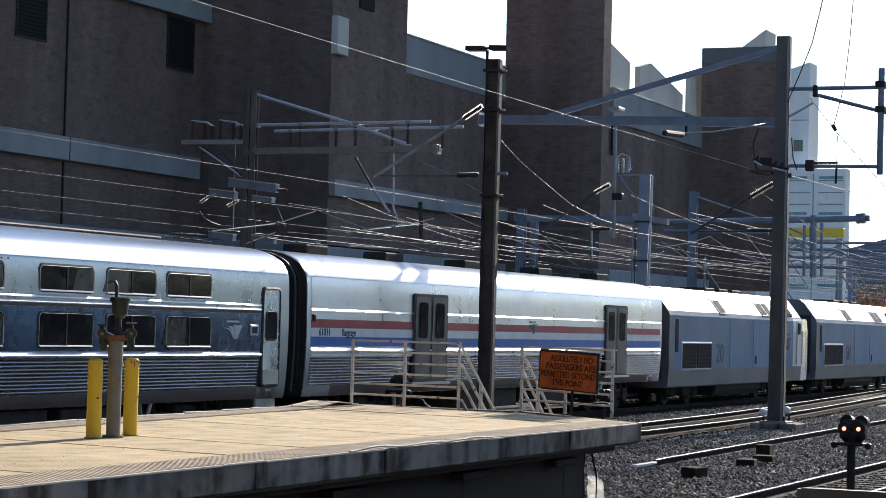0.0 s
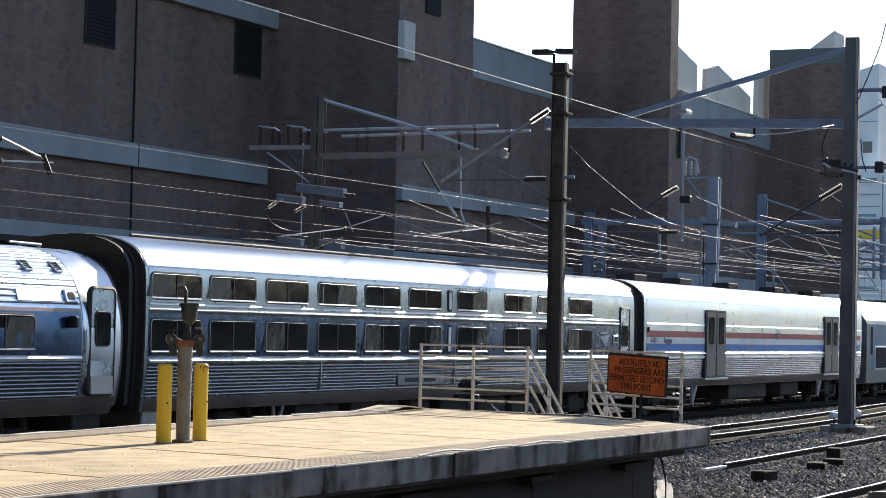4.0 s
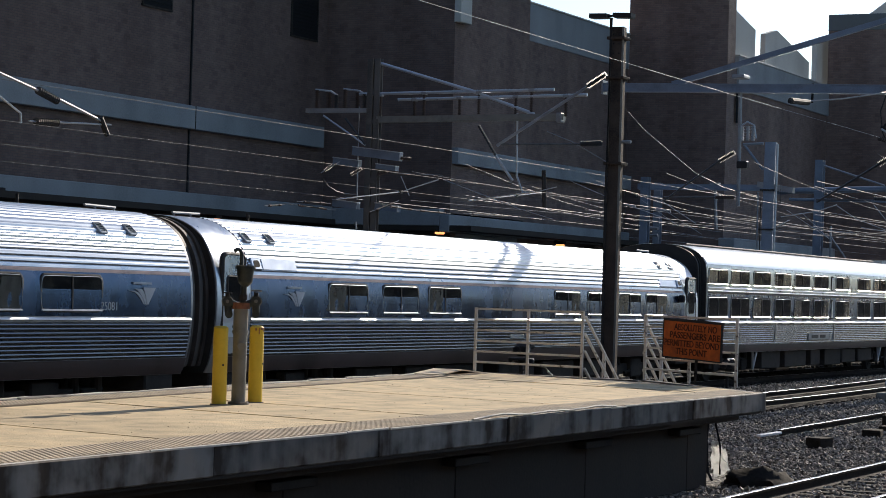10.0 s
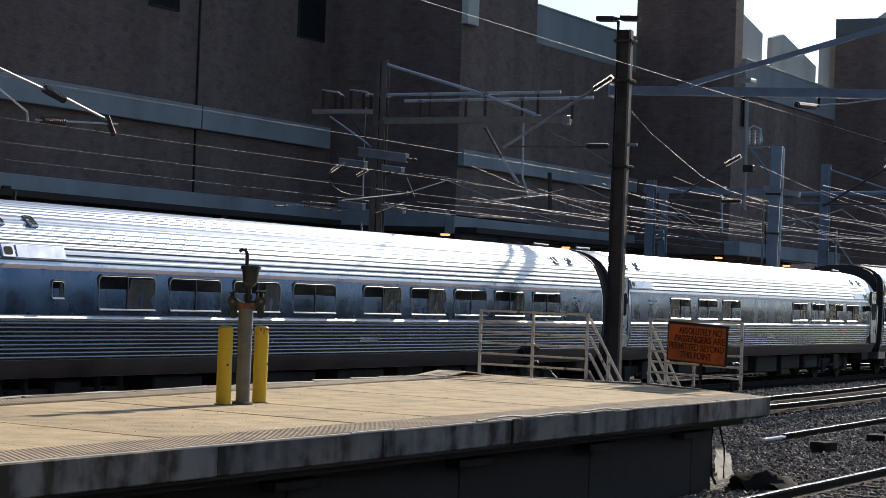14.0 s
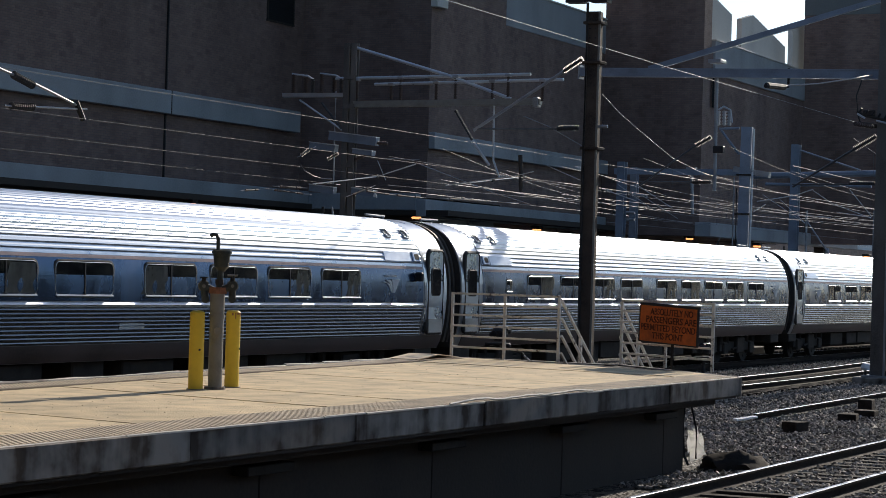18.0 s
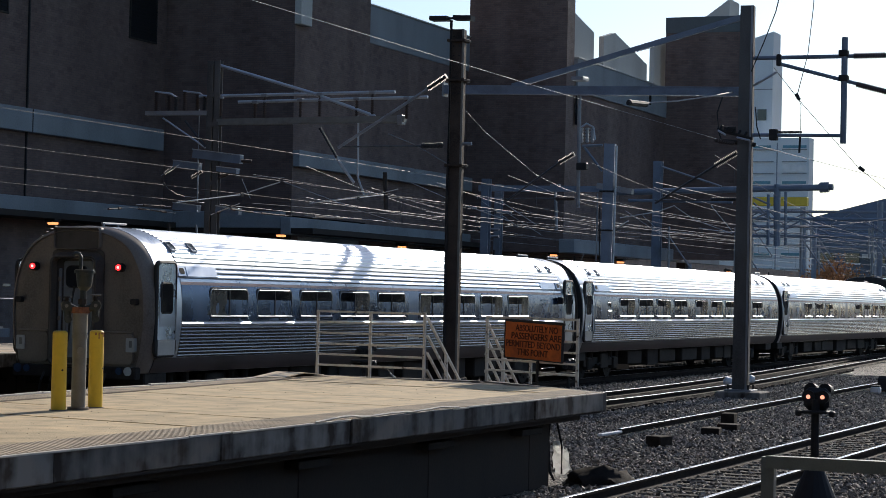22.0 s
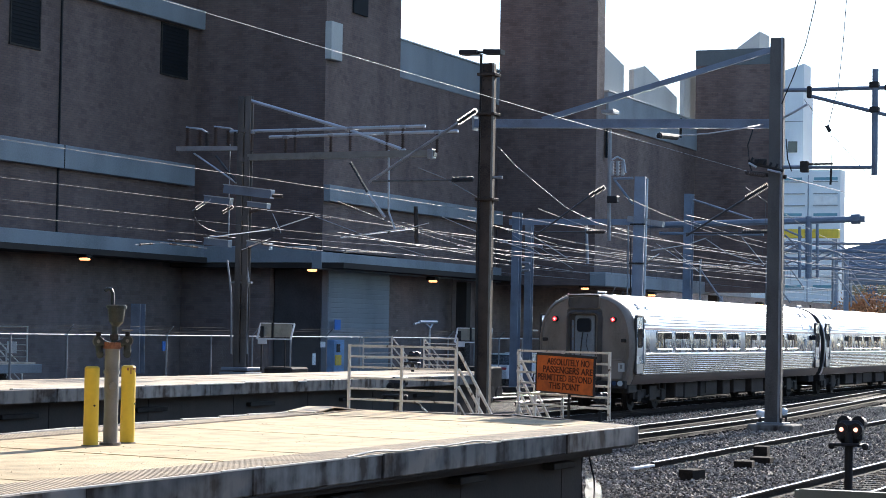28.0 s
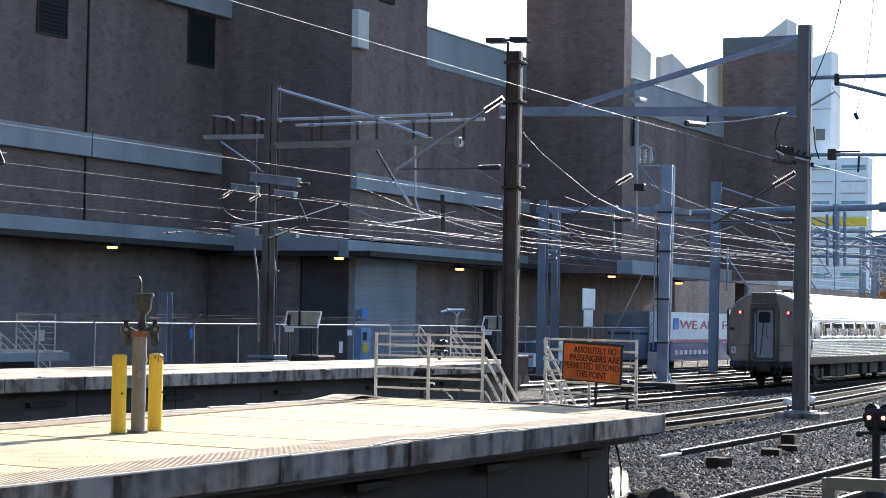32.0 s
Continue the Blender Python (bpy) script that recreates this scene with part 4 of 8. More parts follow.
def ring_mesh(w, h, r, t, depth, sill=0.0):
    """A rounded frame of width t round an opening w by h, standing out by depth."""
    bm = bmesh.new()
    o, mid, i = rounded_rect(w + 2 * t, h + 2 * t, r + t), rounded_rect(w + 0.6 * t, h + 0.6 * t, r + 0.3 * t), rounded_rect(w, h, r)
    n = len(o)
    ring = [[bm.verts.new((x, y, z)) for x, z in pts] for pts, y in ((o, 0.05), (o, -depth * 0.35), (mid, -depth), (i, -depth), (i, 0.05))]
    for a, b in zip(ring, ring[1:]):
        for k in range(n):
            bm.faces.new((a[k], a[(k + 1) % n], b[(k + 1) % n], b[k]))
    if sill:
        # a ledge with a slanting upper face
        z = -h / 2 - t * 0.4
        ends = [[bm.verts.new((x, a, b)) for a, b in ((0.0, z + sill), (-depth - sill * 0.9, z), (-depth - sill * 0.9, z - 0.01), (0.0, z - 0.01))] for x in (-w / 2, w / 2)]
        for k in range(4):
            bm.faces.new((ends[0][k], ends[0][(k + 1) % 4], ends[1][(k + 1) % 4], ends[1][k]))
        bm.faces.new(ends[0])
        bm.faces.new(ends[1])
    bmesh.ops.recalc_face_normals(bm, faces=bm.faces)
    return bm


MESHES = {}


def shared(key, make, material):
    """One mesh for all alike pieces."""
    if key not in MESHES:
        bm = make()
        me = bpy.data.meshes.new(key.split(":")[0])
        bm.to_mesh(me)
        bm.free()
        me.materials.append(material)
        MESHES[key] = me
    return MESHES[key]


def piece(name, me, parent, m, label=""):
    o = new(name, me)
    o.parent = parent
    o.matrix_basis = m
    return tagged(o, label=label)


def curtain_mesh(w, h):
    """A curtain drawn aside, hanging close behind the pane with a few soft folds."""
    bm = bmesh.new()
    n = 4
    top = [bm.verts.new((w * (i / n - 0.5), -0.006 - (0.003 if i % 2 else 0), h / 2)) for i in range(n + 1)]
    low = [bm.verts.new((w * (0.5 - (1 - i / n) * 1.25), -0.006 - (0.003 if i % 2 else 0), -h / 2)) for i in range(n + 1)]
    for i in range(n):
        bm.faces.new((low[i], low[i + 1], top[i + 1], top[i]))
    bmesh.ops.recalc_face_normals(bm, faces=bm.faces)
    return bm


def car_window(car, key, x, z, w, h, y, r=0.07, divider=True, tilt=0.0, both=True, curtain=False):
    for s in ((-1, 1) if both else (-1,)):
        m = pose(x, s * y, z, 0, 0, 0 if s < 0 else 180) @ pose(0, 0, 0, tilt)
        win = piece("window", shared("window:" + key, lambda: pane_mesh(w, h, r, 0.004), GLASS), car, m)
        piece("window_frame", shared("window_frame:" + key, lambda: ring_mesh(w, h, r, 0.011, 0.012, 0.026), CHROME), win, Matrix.Identity(4))
        piece("gasket", shared("gasket:" + key, lambda: ring_mesh(w + 0.022, h + 0.022, r + 0.011, 0.034, 0.007), RUBBER), win, Matrix.Identity(4))
        k = math.sin(x * 37.7 + z * 11.3)
        if s < 0 and k > 0.0:
            cw = w * (0.42 if k > 0.4 else 0.3)
            piece("curtain", shared("curtain:%s%d" % (key, k > 0.4), lambda: curtain_mesh(cw, h * 0.9), CURTAIN), win, pose((w / 2 - cw / 2 - 0.02) * (1 if k < 0.75 else -1), 0, 0))
        if divider:
            piece("mullion", shared("mullion:" + key, lambda: slab((0, -0.008, 0), (0.03, 0.02, h)), RUBBER), win, Matrix.Identity(4))


def wheelset_mesh():
    bm = bmesh.new()
    for s in (-1, 1):
        rod(bm, (0, s * 0.69, 0), (0, s * 0.82, 0), 0.457, 28)
        rod(bm, (0, s * 0.66, 0), (0, s * 0.69, 0), 0.485, 28)
        for k in range(6):
            a = k * math.pi / 3
            rod(bm, (0.28 * math.cos(a), s * 0.815, 0.28 * math.sin(a)), (0.28 * math.cos(a), s * 0.835, 0.28 * math.sin(a)), 0.045, 8)
    rod(bm, (0, -0.98, 0), (0, 0.98, 0), 0.085, 12)
    return bm


WHEELS = []


def truck(car, x, axles=(-1.3, 1.3), heavy=False):
    """A two-axle truck: side frames, bolster, springs, and wheelsets that turn."""
    bm = bmesh.new()
    L = 3.5
    for s in (-1, 1):
        extrude([(s * 0.98 - 0.07, 0.38), (s * 0.98 + 0.07, 0.38), (s * 0.98 + 0.07, 0.66), (s * 0.98 - 0.07, 0.66)], -L / 2, L / 2, bm)
        for a in axles:
            box(bm, (a, s * 1.02, 0.46), (0.42, 0.2, 0.36), 0.03)
            for d in (-0.32, 0.32):
                rod(bm, (a + d, s * 1.0, 0.58), (a + d, s * 1.0, 0.84), 0.09, 10)
        box(bm, (0, s * 1.05, 0.55), (0.75, 0.24, 0.5), 0.03)
        rod(bm, (-0.75, s * 1.12, 0.42), (0.75, s * 1.12, 0.60), 0.035, 8)
    box(bm, (0, 0, 0.62), (0.6, 2.3, 0.32), 0.02)
    t = part("truck", bm, UNDER, car, "grimy dark two-axle truck")
    t.matrix_basis = pose(x, 0, 0)
    me = shared("wheelset", wheelset_mesh, UNDER)
    for a in axles:
        w = piece("wheelset", me, t, pose(a, 0, 0.457))
        WHEELS.append((w, a))
    return t


def end_diaphragm(car, x, sgn, half, w=0.78, top=3.35, tall=False):
    """Vestibule end: dark end wall and the folding gangway bellows."""
    part("end_sheet", extrude([(y * 0.985, z) for y, z in whole(half)], x - sgn * 0.02, x + sgn * 0.015), RUBBER, car, "dark end sheet")
    bm = bmesh.new()
    inner = whole([(a * 0.90, min(z, half[-1][1] - 0.05) if z > 2 else max(z, 0.98)) for a, z in half])
    for k in range(3):
        c = x + sgn * (0.06 + 0.1 * k)
        sc = 0.97 if k % 2 else 1.0
        extrude([(y * sc, 1.0 + (z - 1.0) * (0.985 if k % 2 else 0.995)) for y, z in inner], c - 0.045, c + 0.045, bm)
    part("gangway_bellows", bm, COLLAR if half is AM else RUBBER, car, "folded dark gangway bellows")
    bm = slab((x + sgn * 0.28, 0, 0.72), (0.55, 0.35, 0.3), 0.04)
    part("coupler", bm, UNDER, car)


def side_door(car, x, z0, z1, w, y, half, key, both=True):
    """Sliding side door in a recessed dark pocket."""
    h = z1 - z0
    for s in ((-1, 1) if both else (-1,)):
        m = pose(x, s * y, (z0 + z1) / 2, 0, 0, 0 if s < 0 else 180)
        d = piece("door", shared("door:" + key, lambda: pane_mesh(w, h, 0.1, 0.012), SIDE_DOOR), car, m)
        piece("door_frame", shared("door_frame:" + key, lambda: ring_mesh(w, h, 0.1, 0.055, 0.03), RUBBER), d, Matrix.Identity(4))
        piece("door_window", shared("door_window:" + key, lambda: pane_mesh(w * 0.6, 0.56, 0.06, 0.03), GLASS), d, pose(0, 0, h * 0.12))
        piece("door_gasket", shared("door_gasket:" + key, lambda: ring_mesh(w * 0.6, 0.56, 0.06, 0.03, 0.035), RUBBER), d, pose(0, 0, h * 0.12))
        piece("kick_plate", shared("kick_plate:" + key, lambda: slab((0, -0.02, 0), (w * 0.94, 0.02, 0.3)), STAIN_LOW), d, pose(0, 0, -h * 0.42))


def swoosh(car, x, y, z, s, material):
    """The operator's mark as three tapering plain bands."""
    bm = bmesh.new()
    n = 8
    for k in range(3):
        # each band bends from the top down to a common foot, narrowing on the way
        x0, x1 = (-0.66, -0.36, 0.04)[k] * s, (-0.44, -0.05, 0.62)[k] * s
        z0 = (0.10, 0.15, 0.19)[k] * s
        foot = (0.06 + 0.09 * k) * s
        bow = (0.42, 0.6, 1.0)[k]
        rows = []
        for i in range(n + 1):
            t = i / n
            h = z0 + (-0.27 * s - z0) * t
            b = t ** bow
            xa, xb = x0 + (foot - x0) * b, x1 + (foot + 0.05 * s - x1) * b
            rows.append([bm.verts.new((xa, -0.006, h)), bm.verts.new((xb, -0.006, h)), bm.verts.new((xb, 0.03, h)), bm.verts.new((xa, 0.03, h))])
        for a, b in zip(rows, rows[1:]):
            for i in range(4):
                bm.faces.new((a[i], a[(i + 1) % 4], b[(i + 1) % 4], b[i]))
    bmesh.ops.recalc_face_normals(bm, faces=bm.faces)
    o = part("emblem", bm, material, car, "pale three-band emblem")
    o.matrix_basis = pose(x, y, z)
    bars = part("emblem_bar", slab((0, 0, 0), (0.85 * s, 0.03, 0.06 * s)), material, car)
    bars.matrix_basis = pose(x, y + 0.012, z + 0.3 * s)


def coach(label, wins, wide, small=(), mark=True, tail=False, doors=(-1, 1), fleet=""):
    """Stainless coach with tubular sides: fluted lower side and roof, dark blue window band."""
    c = thing("passenger_coach", label, "train car", group="cars of the train")
    L = 12.62
    R = 12.43 if tail else L
    b = part("body", extrude(whole(AM), -R + (0.27 if tail else 0.0), L), STAIN_LOW, c)
    smooth(b, 35)
    xa, xb = ((-11.26 if tail else -11.45) if -1 in doors else -12.55), (11.45 if 1 in doors else 12.55)
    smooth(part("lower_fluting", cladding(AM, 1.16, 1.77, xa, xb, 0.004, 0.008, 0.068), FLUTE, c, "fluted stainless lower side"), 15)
    smooth(part("roof_fluting", cladding(AM, 2.70, 3.66, xa, xb, 0.004, 0.014, 0.105), STAINLESS, c, "fluted stainless roof and upper side"), 15)
    part("window_band", cladding(AM, 1.87, 2.575, xa, xb, 0.006), BLUE, c, "dark blue window band")
    part("pinstripe", cladding(AM, 2.58, 2.635, xa, xb, 0.008), PINK, c, "thin faded stripe")
    part("letter_board", cladding(AM, 2.64, 2.70, xa, xb, 0.007), STAIN_SM, c)
    part("belt_rail", moulding(AM, 1.805, 1.852, xa, xb), BELT, c, "bright polished belt moulding")
    part("side_sill", cladding(AM, 0.87, 1.15, -R + 0.3, L - 0.02, 0.008), SILL, c, "grimy brown side sill")
    for s in doors:
        smooth(part("vestibule_skin", cladding(AM, 1.16, 3.68, *((11.5, 12.6) if s > 0 else (-R + (0.29 if tail else 0.02), -11.29 if tail else -11.5)), 0.006), STAIN_SM, c, "smooth stainless vestibule"), 40)
    for x in wins:
        car_window(c, "coach%g" % wide, x, 2.235, wide, 0.54, 1.596, 0.10, True, -1.0)
    for x in small:
        car_window(c, "small", x, 2.26, 0.30, 0.26, 1.596, 0.05, False, -0.5)
    for s in doors:
        side_door(c, s * 12.06 if s > 0 else -12.06 + L - R, 1.22, 2.98, 0.70, 1.585, AM, "coach")
    for s in (-1, 1):
        end_diaphragm(c, s * L, s, AM) if not (tail and s < 0) else None
        for k in (10.3, 11.15):
            bm = bmesh.new()
            for j in range(5):
                box(bm, (0, -0.01, -0.09 + 0.045 * j), (0.19, 0.016, 0.02), 0, Euler((radians(-40), 0, 0)).to_matrix())
            o = part("roof_vent", bm, STAIN_LOW, c, "small slatted roof vent")
            o.matrix_basis = pose(s * k, -1.235, 3.33, -48)
            part("vent_frame", ring_mesh(0.20, 0.22, 0.02, 0.022, 0.02), SEAL, o)
        part("roof_pipe", rods([((s * 12.1, -0.25, 3.74), (s * 11.2, -0.25, 3.75)), ((s * 12.05, -0.25, 3.66), (s * 12.05, -0.25, 3.74)), ((s * 11.5, -0.25, 3.66), (s * 11.5, -0.25, 3.74))], 0.025), GALV, c)
        part("step_skirt", slab((s * 12.0 if s > 0 else -12.0 + L - R, 0, 0.74), (0.85, 2.72, 0.3), 0.03), UNDER, c)
        part("antenna", rods([((s * 9.4, -0.2, 3.66), (s * 9.4, -0.2, 3.84))], 0.03), UNDER, c)
        if s in doors:
            o = part("smooth_panel", slab((0, 0, 0), (1.25, 0.03, 0.22), 0.008), STAIN_SM, c, "smooth plate on the fluting")
            o.matrix_basis = pose(s * 10.35, -1.504, 2.84, -20)
            o = part("lamp_box", slab((0, 0, 0), (0.34, 0.05, 0.24), 0.02), STAIN_SM, c)
            o.matrix_basis = pose(s * 11.2, -1.515, 2.84, -20)
            part("lamp_glass", pane_mesh(0.2, 0.13, 0.05, 0.03), UNDER, o)
            part("grab_iron", rods([((s * 11.55, -1.63, 1.5), (s * 11.55, -1.62, 2.3))], 0.012, 6), SEAL, c)
    if 1 in doors:
        part("mirror_bracket", slab((11.1, -1.67, 2.42), (0.12, 0.18, 0.2), 0.03), BLACK, c)
    part("builder_bar", slab((0.4, -1.563, 1.46), (0.75, 0.012, 0.12)), STAIN_LOW, c)
    if fleet:
        o = part("fleet_number", text_mesh(fleet, 0.2), SEAL, c, "small pale number")
        o.matrix_basis = pose(10.12, -1.607, 2.03, 90)
    if mark:
        swoosh(c, mark if mark is not True else 9.9, -1.612, 2.24, 0.62, EMBLEM)
    truck(c, -9.05)
    truck(c, 9.05)
    # under-floor equipment
    rnd = random.Random(len(label))
    x = -6.6
    while x < 6.4:
        w = rnd.uniform(0.9, 2.1)
        part("equipment_box", slab((x + w / 2, -0.62, 0.6), (w, 1.1, rnd.uniform(0.42, 0.6)), 0.03), UNDER, c)
        x += w + rnd.uniform(0.15, 0.9)
    part("centre_sill", slab((0, 0, 0.78), (24, 0.6, 0.2)), UNDER, c)
    part("louvre_panel", slab((-2.5, -1.2, 0.62), (1.2, 0.04, 0.4)), UNDER, c)
    if tail:
        x = -R
        def section(k, drop):
            return [(y * k, 0.86 + (z - 0.86) * drop) for y, z in whole(AM)]

        part("end_wall", extrude(section(0.915, 0.96), x - 0.03, x), TAN_END, c, "tan painted rear end wall")
        # the corners of the end are rounded off towards the side and the roof
        ring = bmesh.new()
        steps = ((0.28, 1.0, 1.0), (0.16, 0.99, 0.997), (0.06, 0.967, 0.99), (-0.03, 0.935, 0.978), (-0.07, 0.905, 0.965), (0.0, 0.895, 0.955))
        loops = [[ring.verts.new((x + dx, y, z)) for y, z in section(k, drop)] for dx, k, drop in steps]
        n = len(loops[0])
        for p, q in zip(loops, loops[1:]):
            for i in range(n):
                ring.faces.new((p[i], p[(i + 1) % n], q[(i + 1) % n], q[i]))
        bmesh.ops.recalc_face_normals(ring, faces=ring.faces)
        smooth(part("end_rim", ring, TAN_END, c), 50)

        def on_end(name, bm, material, y, z, label="", parent=None):
            o = part(name, bm, material, parent or c, label)
            o.matrix_basis = pose(x, y, z, 0, 0, -90)
            return o

        # two raised side panels, a lower ledge, and the recessed crown over the door
        for yy in (0.98, -0.92):
            on_end("lower_panel", pane_mesh(0.66, 0.58, 0.08, 0.10), TAN_END, yy * 1.0, 1.32, "bulging lower panel")
            on_end("panel_ledge", slab((0, -0.10, 0), (0.68, 0.06, 0.045), 0.015), TAN_END, yy * 1.0, 1.635)
        on_end("crown_panel", pane_mesh(1.0, 0.40, 0.05, 0.055), COLLAR, 0.05, 3.43, "dark recessed crown panel")
        on_end("crown_rim", ring_mesh(1.0, 0.40, 0.05, 0.03, 0.11), TAN_END, 0.05, 3.43)
        on_end("door_backing", pane_mesh(1.16, 2.28, 0.1, 0.05), COLLAR, 0.03, 2.07)
        on_end("gangway_collar", ring_mesh(0.98, 2.06, 0.12, 0.10, 0.24), COLLAR, 0.03, 2.03, "wide dark brown gangway collar")
        on_end("collar_lip", ring_mesh(0.94, 2.02, 0.1, 0.02, 0.26), TAN_END, 0.03, 2.03, "worn pale inner lip")
        on_end("end_door", pane_mesh(0.64, 1.86, 0.05, 0.08), CONC, 0.0, 2.06, "pale grey end door")
        on_end("door_panel", ring_mesh(0.5, 0.85, 0.05, 0.02, 0.095), GALV, 0.0, 1.68)
        on_end("end_door_window", pane_mesh(0.44, 0.40, 0.09, 0.10), LOUVRE, 0.03, 2.69, "dark end door window")
        on_end("window_rim", ring_mesh(0.44, 0.40, 0.09, 0.035, 0.11), RUBBER, 0.03, 2.69)
        on_end("door_hinge", slab((0, -0.07, 0), (0.06, 0.05, 1.5), 0.015), CONC, 0.40, 2.1, "upright hinge strip")
        for k in range(4):
            on_end("hinge_bolt", slab((0, -0.10, 0), (0.05, 0.04, 0.09), 0.01), TAN_END, 0.40, 1.5 + 0.38 * k)
        part("hose", wire_path([(x - 0.13, 0.05, 2.5), (x - 0.17, 0.06, 2.3), (x - 0.19, 0.09, 1.9), (x - 0.2, 0.12, 1.5), (x - 0.22, 0.16, 1.2)], 0.022), RUBBER, c)
        part("hose", wire_path([(x - 0.11, -0.1, 2.42), (x - 0.13, -0.06, 2.1), (x - 0.12, -0.14, 1.85)], 0.012), RUBBER, c)
        for yy in (0.98, -0.94):
            lamp = part("marker_lamp", rods([((x - 0.17, yy, 2.88), (x - 0.03, yy, 2.88))], 0.085, 14), UNDER, c)
            part("lens", rods([((x - 0.185, yy, 2.88), (x - 0.17, yy, 2.88))], 0.06, 14), RED_LAMP, lamp, "lit red lens")
            part("lens_core", rods([((x - 0.19, yy, 2.88), (x - 0.185, yy, 2.88))], 0.026, 10), RED_CORE, lamp, "bright lamp core")
        for yy in (1.25, -1.21):
            m = on_end("marker_panel", pane_mesh(0.19, 0.27, 0.02, 0.12), CONC_PALE, yy, 1.40, "pale reflector panel")
            part("reflector_mark", slab((0.01, -0.126, 0.02), (0.06, 0.01, 0.13)), PIPE, m)
            on_end("end_latch", pane_mesh(0.13, 0.11, 0.03, 0.15), UNDER, yy * 1.05, 2.23)
            part("buffer_lamp", rods([((x - 0.2, yy, 0.90), (x - 0.02, yy, 0.90))], 0.085, 14), LOCO_BLUE if yy > 0 else SEAL, c)
            part("buffer_lamp", rods([((x - 0.2, yy * 0.84, 0.90), (x - 0.02, yy * 0.84, 0.90))], 0.07, 14), LOCO_BLUE, c)
        for k in range(7):
            part("roof_rung", slab((x + 0.06, 0.62 + 0.1 * k, 3.68 - 0.022 * (k + 1) ** 1.6), (0.1, 0.04, 0.03), 0.01), TAN_END, c)
        bm = slab((x - 0.25, 0, 0.75), (0.5, 0.4, 0.34), 0.05)
        box(bm, (x - 0.5, 0, 0.75), (0.2, 0.26, 0.36), 0.06)
        part("coupler", bm, UNDER, c)
        part("end_sill", slab((x - 0.08, 0, 0.86), (0.2, 2.75, 0.24), 0.02), UNDER, c)
        for yy in (-0.5, -0.72, 0.45, 0.66):
            part("air_hose", wire_path([(x - 0.12, yy, 0.9), (x - 0.28, yy, 0.68), (x - 0.2, yy + 0.08, 0.45), (x - 0.12, yy + 0.12, 0.6)], 0.025), RUBBER, c)
        part("side_mirror", slab((x - 0.02, 1.66, 2.5), (0.04, 0.16, 0.05)), SEAL, c)
    return c


